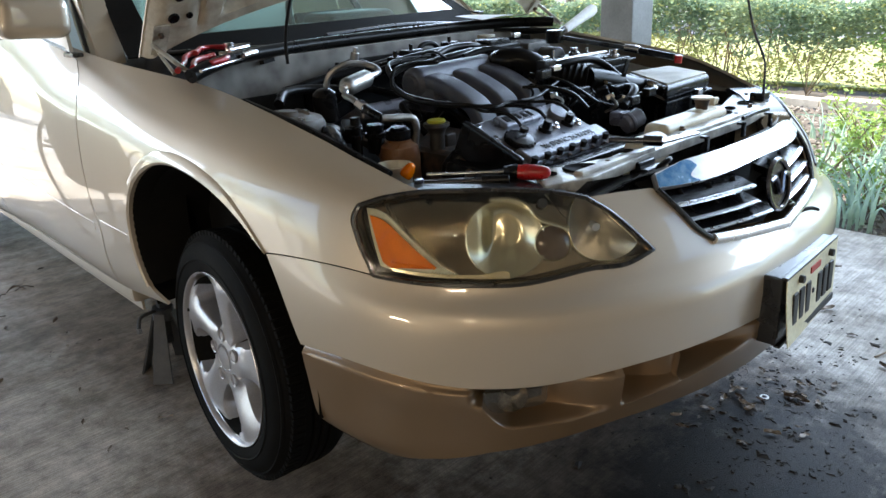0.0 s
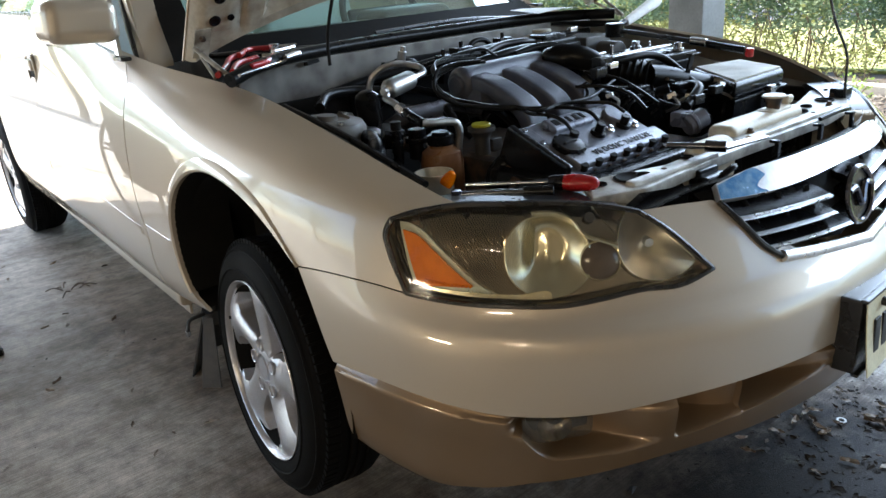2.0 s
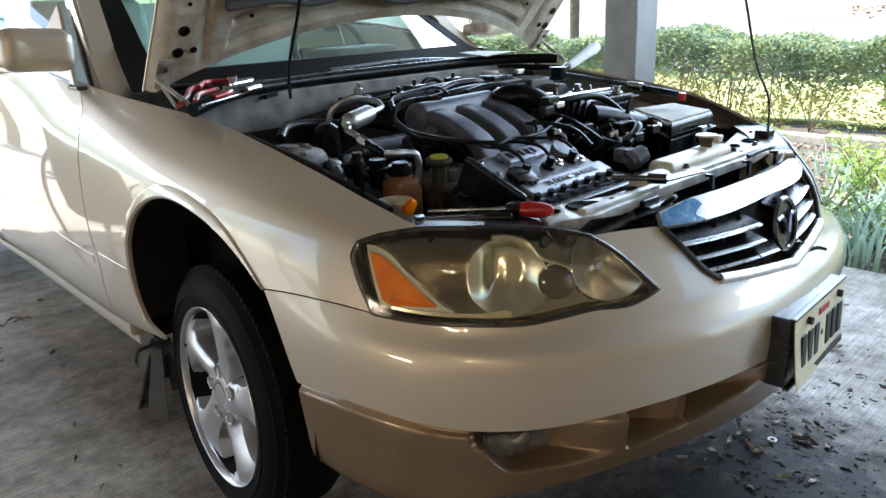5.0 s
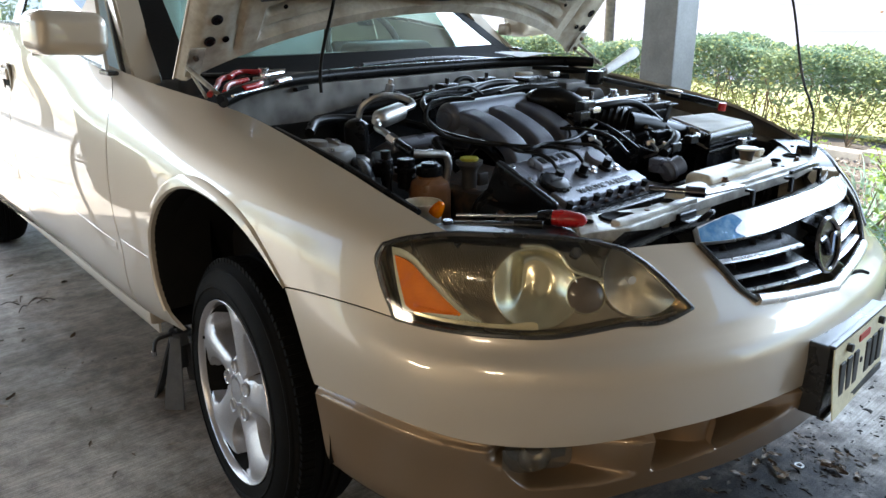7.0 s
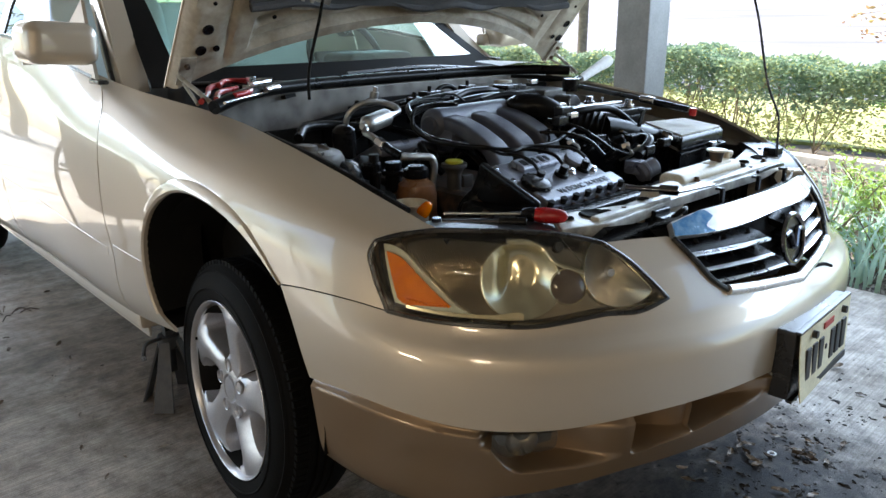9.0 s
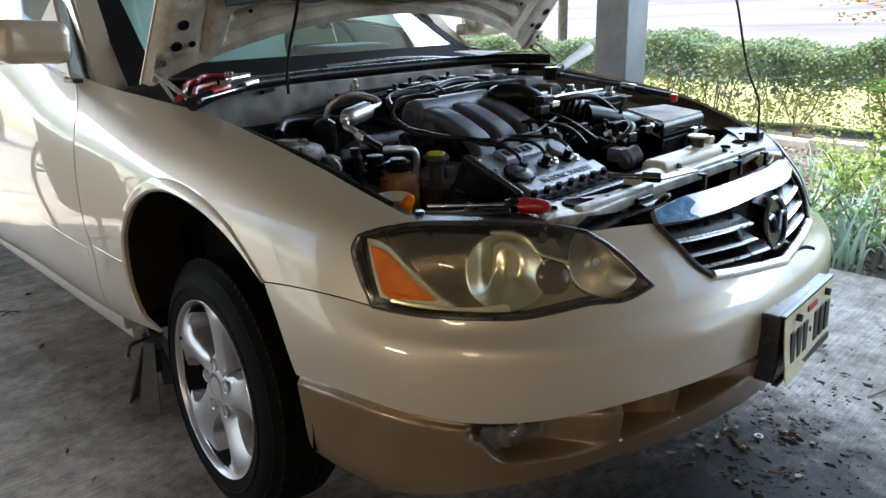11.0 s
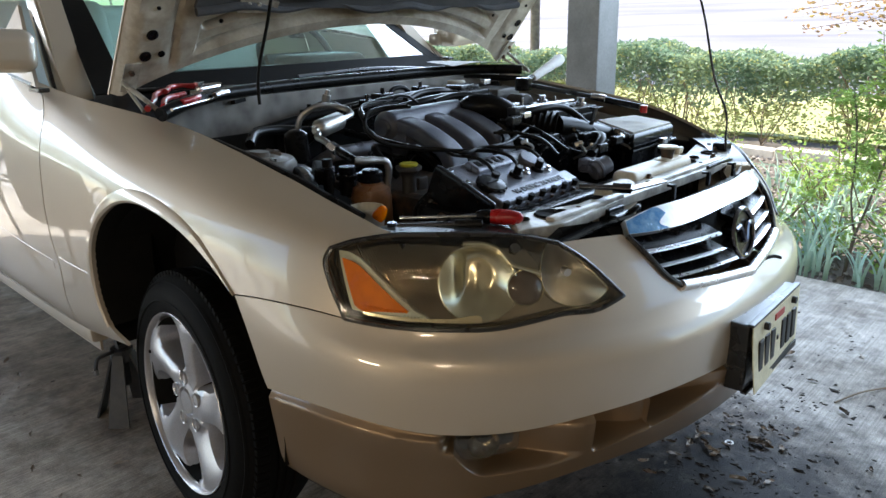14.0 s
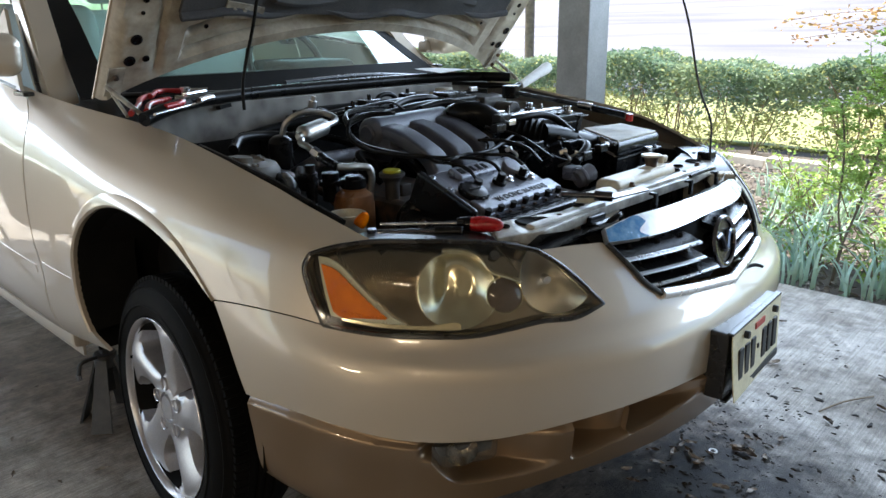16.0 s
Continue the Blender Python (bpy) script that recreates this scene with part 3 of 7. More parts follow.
def hedge():
    rng = np.random.default_rng(5)
    h = thing("hedge", (5.6, 2.5, -.04), "clipped green hedge, bare low down, a yellow glow put into its lower leaves", "hedge")
    xs, y0, y1 = 5.6, -3.0, 13.0
    n = 150000
    y = rng.uniform(y0, y1, n)
    edge = .42 + .07 * np.sin(y * 3.1) + .05 * np.sin(y * 7.7 + 1)
    top = .82 + .05 * np.sin(y * 2.3) + .04 * np.sin(y * 6.1)
    z = np.where(rng.uniform(0, 1, n) < .5, top - np.abs(rng.normal(0, .16, n)), rng.uniform(.06, 1, n) * top)
    x = xs + edge * np.sign(rng.uniform(-1, 1, n)) * rng.uniform(.1, 1, n) ** .6
    gaps = (np.sin(y * 5.3 + z * 9) + np.sin(y * 11.7 - z * 7) + rng.normal(0, .5, n)) > -.7
    keep = (z > .05) & ((gaps & (rng.uniform(size=n) < .8)) | (z > .42))
    p = np.column_stack([x, y, z])[keep]
    # leaves that get the painted yellow glow: the low ones and a few others
    dry = (p[:, 2] < .42 + .1 * np.sin(p[:, 1] * 2)) | (rng.uniform(size=len(p)) < .12)
    from_arrays("foliage", *leaves(p[~dry], .045, rng), LEAF, h, kind="stuff")
    from_arrays("glow_foliage", *leaves(p[dry], .040, rng), LEAF_GLOW, h, "yellowed dry leaves", kind="stuff")
    bms = []
    for k in range(110):
        by = rng.uniform(y0, y1)
        base = np.array([xs + rng.uniform(-.2, .2), by, -.05])
        for j in range(4):
            e = base + np.array([rng.uniform(-.35, .35), rng.uniform(-.35, .35), rng.uniform(.5, .8)])
            m = (base + e) / 2 + rng.uniform(-.08, .08, 3)
            bms.append(tube([base, m, e], .003 + .004 * rng.uniform(), 7, 5))
    tagged(part("stem_thicket", joined(*bms), TWIG, h, "bare grey-brown stems"), kind="stuff")


hedge()


def edging():
    e = tagged(thing("garden_edging", (5.02, 2, 0), "row of pale weathered edging stones in front of the hedge", "edging"), kind="structure")
    rng = random.Random(3)
    y = -2.6
    while y < 7:
        w = rng.uniform(.35, .6)
        bm = box(-.09, -w / 2 + .004, -.2, .09, w / 2 - .004, .04 + rng.uniform(-.008, .008), .012)
        moved(bm, pose(5.02 + rng.uniform(-.03, .03), y + w / 2, 0, rng.uniform(-2, 2), rng.uniform(-3, 3), rng.uniform(-4, 4)))
        part("stone", bm, STONE, e)
        y += w


edging()


def blades(x, y, n, size, seed, name="iris_clump", material=None, label="clump of long blue-green strap leaves in the bed"):
    """A clump of arching strap leaves."""
    rng = random.Random(seed)
    c = thing(name, (x, y, -.04), label, "plant", "bed plants")
    for k in range(n):
        a, lean, L, w = rng.uniform(0, 6.28), rng.uniform(.25, 1.0), size * rng.uniform(.6, 1.2), rng.uniform(.006, .011)
        bx, by = x + rng.uniform(-.07, .07), y + rng.uniform(-.07, .07)
        dx, dy = math.cos(a), math.sin(a)

        def at(i, j):
            s = i
            r = lean * L * s * s * .8
            z = -.04 + L * s * (1 - .38 * lean * s * s)
            ww = w * (1 - s ** 2.2) * (j - .5) * 2
            return (bx + dx * r - dy * ww, by + dy * r + dx * ww, z - .006 * abs(j - .5) * 2)
        part("blade", grid(at, 7, 2), material or BLADE, c)
    return c


_rng = random.Random(11)
for k in range(74):
    bx, by = 2.05 + 1.9 * _rng.random() ** 1.7, _rng.uniform(-1.2, 1.9)
    if 2.35 < bx < 3.3 and .15 < by < .62 and k % 2:
        continue
    blades(bx, by, 12, _rng.uniform(.20, .40), 100 + k)


def shrub(x, y, h, seed, spread=.35, count=260, size=.034, leaf_mat=None, label="young shrub with lime-green leaves on thin stems"):
    rng = np.random.default_rng(seed)
    s = thing("garden_shrub", (x, y, -.04), label, "shrub", "garden shrubs")
    tips, bms = [], []
    for k in range(7):
        e = np.array([x + rng.uniform(-spread, spread), y + rng.uniform(-spread, spread), h * rng.uniform(.6, 1.05)])
        m = np.array([x, y, 0]) * .5 + e * .5 + rng.uniform(-.06, .06, 3)
        c = spline([(x + rng.uniform(-.03, .03), y, -.06), m, e], 24)
        bms.append(tube(c.tolist(), .0035, 24, 5, smooth=False))
        tips.append(c[8:] if leaf_mat is None else c[17:])
    part("stem", joined(*bms), TWIG, s)
    t = np.vstack(tips)
    p = t[rng.integers(0, len(t), count)] + rng.normal(0, .045, (count, 3))
    from_arrays("foliage", *leaves(p, size, rng, .6, .55), leaf_mat or LIME, s, kind="stuff")




def sapling():
    """A forked sapling at the slab's edge: two dark stems with sprays of paired leaves."""
    rng = np.random.default_rng(31)
    t = thing("garden_sapling", (2.18, .37, -.04), "forked sapling with dark stems and sprays of fresh green leaves", "sapling", "garden shrubs")
    trunk = [(2.18, .385, -.06), (2.185, .375, .06), (2.19, .365, .16)]
    one = spline([(2.19, .365, .16), (2.22, .41, .33), (2.26, .425, .50), (2.30, .455, .68), (2.33, .49, .80)], 40)
    two = spline([(2.19, .365, .16), (2.22, .325, .36), (2.25, .30, .52), (2.28, .285, .68), (2.31, .285, .84), (2.34, .25, 1.02), (2.36, .24, 1.14)], 60)
    part("stem", tube(trunk, .0085, 10, 8), BARK, t)
    part("stem", tube(one.tolist(), .0048, 40, 6, smooth=False), BARK, t)
    part("stem", tube(two.tolist(), .0060, 60, 6, smooth=False), BARK, t)
    part("stem", tube([(2.17, .40, .0), (2.16, .47, .10), (2.17, .56, .22), (2.18, .60, .27)], .0035, 16, 6), BARK, t)
    twigs, at = [], []
    for line, low, count in ((one, .40, 22), (two, .40, 52)):
        z0 = [p for p in line if p[2] > low]
        for k in range(count):
            p = z0[int(rng.integers(0, len(z0)))]
            a, L = rng.uniform(0, 6.28), rng.uniform(.07, .19)
            e = p + np.array([math.cos(a) * L, math.sin(a) * L * .9, rng.uniform(-.03, .10)])
            m = (p + e) / 2 + (0, 0, .02)
            c = spline([p, m, e], 12)
            twigs.append(tube(c.tolist(), .0013, 12, 4, smooth=False))
            at += [q + rng.normal(0, .006, 3) for q in c[2:] for _ in range(3)]
    top = spline([(2.30, .33, .82), (2.33, .39, .98), (2.34, .41, 1.08)], 14)
    twigs.append(tube(top.tolist(), .0016, 14, 4, smooth=False))
    at += [q + rng.normal(0, .008, 3) for q in top for _ in range(3)]
    part("twigs", joined(*twigs), TWIG, t)
    from_arrays("foliage", *leaves(np.array(at), .027, rng, .35, .5), LIME, t, kind="stuff")


sapling()
RUSSET = leafy("russet_leaf", (.46, .27, .15), (.58, .46, .14), 9)


def russet_tree():
    """A thin tree whose low branches reach in over the bed."""
    rng = np.random.default_rng(17)
    t = thing("young_maple", (3.1, -.15, -.04), "thin young tree with russet and yellow leaves on low branches", "tree", "garden shrubs")
    part("stem", tube([(3.1, -.15, -.1), (3.09, -.12, .6), (3.07, -.06, 1.15), (3.05, 0, 1.6)], .011, 24, 7), BARK, t)
    twigs, at = [], []
    for z, reach in ((1.10, .98), (1.16, .86), (1.20, 1.06), (1.13, .70), (1.24, .60)):
        c = spline([(3.08, -.06, z - .10), (3.06, .30, z - .01), (3.04, .30 + reach * .35, z + .02), (3.02, reach - .02, z - .02)], 30)
        twigs.append(tube(c.tolist(), .0018, 30, 4, smooth=False))
        for q in c[11::2]:
            if rng.uniform() < .85:
                at += [q + rng.normal(0, .024, 3) - (0, 0, .012) for _ in range(9)]
    part("branches", joined(*twigs), TWIG, t)
    from_arrays("foliage", *leaves(np.array(at), .031, rng, .3, .5), RUSSET, t, kind="stuff")


russet_tree()
shrub(3.3, -.45, 1.1, 5, .34, 1200)
shrub(2.75, -.40, .55, 2, .25, 320)
shrub(3.6, .95, .40, 3, .3, 320)
_rng = random.Random(12)
for k in range(26):
    shrub(_rng.uniform(2.15, 4.3), _rng.uniform(-1.3, 2.0), _rng.uniform(.18, .38), 40 + k, _rng.uniform(.15, .28), 200)


def tree(x, y, r, h, seed, crown=2.6, n=5200):
    rng = np.random.default_rng(seed)
    t = thing("tree", (x, y, -.04), "tall leafy tree standing beyond the hedge", "tree", "street trees")
    trunk = [tube([(x, y, -.1), (x + .05, y + .04, h * .5), (x - .04, y, h)], r, 14, 10)]
    ends = []
    for k in range(9):
        a = rng.uniform(0, 6.28)
        e = (x + crown * .75 * math.cos(a) * rng.uniform(.5, 1), y + crown * .75 * math.sin(a) * rng.uniform(.5, 1), h + rng.uniform(.2, 2.0))
        trunk.append(tube([(x, y, h * rng.uniform(.75, .98)), ((x + e[0]) / 2, (y + e[1]) / 2, h + .3), e], r * .35, 10, 6))
        ends.append(e)
    part("trunk", joined(*trunk), BARK, t)
    ends = np.array(ends)
    p = ends[rng.integers(0, 9, n)] + rng.normal(0, 1, (n, 3)) * (.75, .75, .5)
    from_arrays("crown", *leaves(p, .17, rng, 1, .5), LEAF, t, kind="stuff")


rng_m = np.random.default_rng(77)
_p = np.column_stack([rng_m.uniform(1.98, 5.2, 16000), rng_m.uniform(-2.5, 5, 16000), rng_m.uniform(-.04, -.015, 16000)])
MULCH = mat("leaf_mulch", (.21, .19, .165), .85, 0, (.36, .33, .30), 9, .9, 60)
tagged(from_arrays("leaf_mulch", *leaves(_p, .035, rng_m, .2, .5), MULCH, None), "grey-brown leaf mulch over the garden bed", "mulch", kind="stuff")
tree(11.0, 8.8, .10, 3.4, 21)
tree(9.2, -3.5, .14, 4.0, 23, 3.0, 6000)
for k, (tx, ty) in enumerate(((-13.0, 13.0), (-9.6, 17.5), (-5.4, 20.0), (-1.6, 22.5), (-15.5, 8.0), (2.8, 21.0))):
    tree(tx, ty, .16, 2.6, 60 + k, 3.0, 4200)



# ---- the car: body ----
car = thing("car", (0, 2.4, 0), "pearl white sedan with raised hood and gold lower bumper", "car")
# lines that panels share, in u and v along the body skin
L_WAIST = [(0, 3.0), (.25, 3.02), (.50, 2.97), (.64, 2.98), (.78, 3.05), (.94, 3.12), (1.05, 3.05), (1.13, 2.88)]
L_ARCH_F = [(1.13, 2.88), (1.16, 3.65), (1.20, 4.56)]
L_SEAM = [(1.20, 4.56), (1.14, 4.75), (1.07, 4.95), (1.01, 5.08), (.96, 5.14)]
L_LAMP_LOW = [(.96, 5.14), (.87, 5.24), (.77, 5.33), (.67, 5.36), (.61, 5.48), (.54, 5.60), (.47, 5.54), (.402, 5.85)]
L_LAMP_IN = [(.402, 5.85), (.44, 6.58), (.48, 7.17), (.52, 7.55)]
L_GRILLE = [(.355, 7.5), (.312, 6.75), (.285, 6.2), (.245, 5.62)]
L_CHIN = [(.245, 5.62), (.19, 5.48), (.10, 5.25), (0, 4.98)]
L_LAMP_TOP = [(.52, 7.55), (.57, 7.72), (.65, 7.90), (.77, 7.95), (.885, 7.66), (.95, 7.18), (.995, 6.78)]
L_LAMP_OUT = [(.995, 6.78), (1.002, 6.4), (.99, 6.0), (.96, 5.14)]


def shifted(line, du, dv):
    return [(u + du, v + dv) for u, v in line]


bumper = part("front_bumper", whole(skin(join_lines(L_WAIST, L_ARCH_F, shifted(L_SEAM, 0, -.02), shifted(L_LAMP_LOW, 0, -.06), shifted(L_LAMP_IN, -.006, 0), [(.514, 7.55), (.44, 7.56), (.36, 7.52)], shifted(L_GRILLE, .003, 0), L_CHIN, [(0, 4.98), (0, 3.0)]))), PAINT, car, "glossy pearl white bumper cover, grimy along the chin")
LOW_EDGE = ((0, .25, .5, .75, .87, 1.0, 1.09, 1.125), (1.45, 1.45, 1.45, 1.3, 1.0, .25, .05, .35))


def ease(x):
    x = max(0.0, min(1.0, x))
    return x * x * (3 - 2 * x)


def scoop_floor(u):
    if u > .5:
        return 1.86 + min(.72, 1.0 * max(0, (u - .70) / .07) ** 2) * (1 if u < .79 else max(0, 1 - (u - .79) / .1))
    return 1.92 if u > .47 else 1.92 + (.47 - u) * 1.9 * min(1, u / .16)


def hollow(u, v):
    """How deep the lower bumper is drawn in: the fog lamp's recess, then two air scoops."""
    low = scoop_floor(u)
    fog = .058 * ease((.785 - u) / .035) * ease((u - .505) / .16) * ease((v - low) / .22)
    if u > .37:
        scoop = (.024 + .056 * ease((u - .375) / .10)) * ease((.497 - u) / .012)
    else:
        scoop = .085 * ease((.370 - u) / .008) * ease((u - .13) / .22)
    return max(fog, scoop * ease((v - low) / .18))


def lower_skin():
    us = np.unique(np.concatenate([np.linspace(0, .12, 8), np.linspace(.12, .80, 150), np.linspace(.80, 1.124, 26), [.368, .372, .484, .490, .494, .498]]))
    top = spline(np.array(L_WAIST) * (1, .07), 120) / (1, .07)
    bm = bmesh.new()
    rows = []
    for u in us:
        v0, v1 = float(np.interp(u, *LOW_EDGE)), float(np.interp(u, top[:, 0], top[:, 1])) - .05
        lo = scoop_floor(u)
        vs = [v0 + (lo - v0) * k / 8 for k in range(8)] + [lo + .24 * k / 10 for k in range(10)] + [lo + .24 + (v1 - lo - .24) * k / 14 for k in range(15)]
        row = [bm.verts.new(body([(u, v0)], -.05)[0]), bm.verts.new(body([(u, v0 - .12)], -.012)[0])]
        row += [bm.verts.new(body([(u, v)], .006 - .010 * ease((v - v1 + .10) / .10) - hollow(u, v))[0]) for v in vs]
        row.append(bm.verts.new(body([(u, v1 + .03)], -.005)[0]))
        rows.append(row)
    for p, q in zip(rows, rows[1:]):
        for k in range(len(p) - 1):
            bm.faces.new((p[k], q[k], q[k + 1], p[k + 1]))
    return bm


_half = lower_skin()
lower = part("lower_bumper", joined(flipped(_half), _half), GOLD, car, "gold painted lower bumper with air scoops")


def fog_lamp(sign):
    """A clear fog lamp in its recess."""
    shell = skin(join_lines([(.758, 2.88), (.755, 2.5), (.735, 2.28), (.69, 2.36), (.642, 2.5), (.64, 2.88)], [(.64, 2.88), (.758, 2.88)]), -.008, step=.012, t=.004)
    bowl = skin([(.756, 2.88), (.752, 2.4), (.70, 2.3), (.645, 2.45), (.643, 2.88)], -.034, step=.012, t=.003)
    c = Vector(body([(.705, 2.68)], -.024)[0])
    cup = moved(lathe([(.030, .010), (.028, .006), (.022, -.006), (.010, -.012), (0, -.013)], 24), Matrix.Translation(c) @ Vector((-.55, -.83, 0)).to_track_quat("Z", "Y").to_matrix().to_4x4())
    if sign > 0:
        shell, bowl, cup = flipped(shell), flipped(bowl), flipped(cup)
    f = part("fog_lamp", bowl, DARKALLOY, car, "clear fog lamp set in the bumper")
    part("fog_reflector", cup, DARKCHROME, f)
    part("fog_lens", shell, CLEAR, f, "clear plastic fog lens")


fog_lamp(-1)
fog_lamp(1)

# front fenders: from the bumper seam over the arch to the door
ARCH = [(1.20, 4.56), (1.26, 5.02), (1.36, 5.50), (1.47, 5.72), (1.58, 5.66), (1.67, 5.27), (1.74, 4.65), (1.785, 3.9), (1.80, 3.15), (1.80, 2.2), (1.78, 1.2), (1.71, .55)]
DOOR_F = [(2.055, .35), (2.05, 1.5), (2.03, 2.9), (2.06, 3.9), (2.08, 5.05), (2.11, 6.05), (2.17, 7.05), (2.23, 7.6)]
fender_line = join_lines(shifted(ARCH, 0, .02), [(1.71, .55), (1.9, .40), (2.05, .35)], shifted(DOOR_F, -.003, 0), [(2.227, 7.6), (2.30, 8.0), (2.12, 8.0), (1.76, 8.0), (1.4, 8.0), (1.14, 8.0), (.97, 7.93), (.885, 7.74)],
                         [(.885, 7.74), (.952, 7.26), (1.0, 6.80)], [(1.0, 6.80), (1.009, 6.42), (.997, 6.0), (.966, 5.19)], shifted(L_SEAM[::-1], 0, .02))
bm = skin(fender_line, 0, t=.008)
part("front_fender", flipped(bm), PAINT, car)
fender = part("front_fender", bm, PAINT, car, "pearl white fender with a flared wheel arch")


def arch_lip(line):
    """The rolled, slightly proud edge of a wheel arch."""
    c = spline(np.array(line) * (1, .07), 56) / (1, .07)
    out = (c - (1.50, 2.6)) * (1, .07)
    out /= np.hypot(out[:, 0], out[:, 1])[:, None]
    wide = .026 * np.minimum(1, np.linspace(0, 6, len(c)))
    rows = [body(c, -.010), body(c, .001), body(c + out * (wide * .18)[:, None] / (1, .07), .0055), body(c + out * (wide * .75)[:, None] / (1, .07), .0050), body(c + out * wide[:, None] / (1, .07), -.001)]
    return grid(lambda i, j: tuple(rows[int(round(j * 4))][int(round(i * 55))]), 55, 4)


lip = arch_lip(ARCH[:-1])
part("arch_lip", flipped(lip), PAINT, car)
part("arch_lip", lip, PAINT, car)


flange_line = spline(np.array(L_ARCH_F[:-1] + ARCH[:-1]) * (1, .07), 60) / (1, .07)
_fa, _fb = body(flange_line, -.0085), body(flange_line, -.150)
flange = grid(lambda i, j: tuple(_fa[int(round(i * 59))] * (1 - j) + _fb[int(round(i * 59))] * j), 59, 2)
part("arch_flange", flipped(flange), LINER, car, "black inner flange of the wheel arch")
part("arch_flange", flange, LINER, car, "black inner flange of the wheel arch")


def rear_arch(cy, r):
    """A half circle of the rear wheel arch in u and v."""
    u0 = float(np.interp(cy, [p[1] for p in PLAN[:16]], _arc[:16]))
    return [(u0 + r * 1.0 * math.cos(a), 2.2 + (.10 + r * math.sin(a)) / .085) for a in np.linspace(math.pi, 0, 15)]


REAR_Y = 3.97
RA = rear_arch(REAR_Y, .36)
# doors and rear quarter
DOOR_M = [(3.17, .3), (3.17, 3.0), (3.20, 5.5), (3.22, 7.95)]
d1 = skin(join_lines(shifted(DOOR_F, .003, 0), [(2.233, 7.6), (2.35, 7.95), (2.8, 7.95), (3.215, 7.95)], shifted(DOOR_M[::-1], -.003, 0), [(3.167, .3), (2.6, .33), (2.058, .35)]))
d2 = skin(join_lines(shifted(DOOR_M, .003, 0), [(3.223, 7.95), (3.7, 7.95), (4.25, 7.95)], [(4.25, 7.95), (4.15, 6.4), (RA[7][0] - .33, RA[4][1] + .3), (RA[0][0] - .01, RA[0][1] + .6), (RA[0][0] - .03, 1.0), (RA[0][0] - .05, .3)], [(RA[0][0] - .05, .3), (3.6, .3), (3.173, .3)]))
q3 = skin(join_lines(RA, [RA[-1], (RA[-1][0] + .02, .2)], [(RA[-1][0] + .02, .2), (5.0, .2), (5.5, .2), (6.0, .2)], [(6.0, .2), (6.0, 8)], [(6.0, 8), (5.3, 8), (4.6, 8), (4.256, 7.95)],
                     [(4.256, 7.95), (4.156, 6.4), (RA[0][0], RA[0][1] + .65)], [(RA[0][0], RA[0][1] + .65), RA[0]]), step=.035)
front_doors = []
for nm, bm in (("front_door", d1), ("rear_door", d2), ("rear_quarter", q3)):
    front_doors.append(part(nm, flipped(bm), PAINT, car))
    front_doors.append(part(nm, bm, PAINT, car))

# sills with their pinch seam
for sgn in (-1, 1):
    bm = joined(box(-.845, 1.50, .325, -.62, 3.36, .40, .02), box(-.815, 1.52, .295, -.808, 3.34, .335))
    part("sill", bm if sgn < 0 else flipped(bm), PAINT, car)
# side moulding low on the doors
for u0, u1, own in ((1.83, 2.02, 0), (2.07, 3.155, 1), (3.19, 3.75, 3)):
    bm = skin([(u0, 2.78), (u1, 2.95), (u1, 3.22), (u0, 3.05)], .0012, step=.03, t=.004)
    part("side_moulding", bm, PAINT, fender if own == 0 else front_doors[own])


def handle(u):
    """A pull handle in its rounded, dished escutcheon."""
    p = Vector(body([(u, 6.35)], 0)[0])
    turn = Matrix.Translation(p) @ pose(0, 0, 0, 0, -90, 0)
    rr = [(math.copysign(abs(math.cos(a)) ** .6, math.cos(a)) * .052, math.copysign(abs(math.sin(a)) ** .6, math.sin(a)) * .062) for a in np.linspace(0, 2 * math.pi, 41)]
    ring = moved(tube([(x, y, .003) for x, y in rr], .0055, 41, 8, smooth=False), turn)
    cup = moved(prism([(x * .96, y * .96) for x, y in rr[:-1]], -.004, .0035), turn)
    lever = moved(box(-.004, -.050, .003, .036, .050, .016, .006, 3), turn)
    # thin black bar: the recess's shade put into its colour
    hollow_dark = moved(box(-.034, -.046, .003, -.006, .046, .0045, .004, 2), turn)
    return lever, ring, cup, hollow_dark


for u, own in ((3.235, 0), (4.08, 2)):
    for sgn in (1, 0):
        lever, ring, cup, hollow_dark = (b if sgn else flipped(b) for b in handle(u))
        h = part("door_handle", lever, PAINT, front_doors[own + sgn])
        part("handle_ring", ring, PAINT, h)
        part("handle_cup", cup, PAINT, h)
        part("handle_shade", hollow_dark, LINER, h, "black bar for the shade in the hollow below the pull")

# greenhouse: pillars, roof, glass


def shell_point(x, s):
    """Across the roof at station s along its length."""
    line = glide([0, .26, .34, .62, .86, 1], [(1.56, 1.0), (2.16, 1.40), (2.36, 1.475), (3.05, 1.49), (3.55, 1.42), (4.25, 1.15)], [s])[0]
    half = glide([0, .3, .6, 1], [[.70], [.565], [.56], [.62]], [s])[0][0]
    bow = .14 * (1 - s / .3) if s < .3 else 0
    return Vector((x * half, line[0] - bow * (1 - x * x), line[1] - .045 * x * x * (1 if s > .2 else s * 5)))


def sheet(s0, s1, x0, x1, ns=12, nx=16, t=.004, lift=0.0):
    bm = grid(lambda i, j: shell_point(x0 + (x1 - x0) * j, s0 + (s1 - s0) * i) + Vector((0, 0, lift)), ns, nx)
    return thick(bm, t)


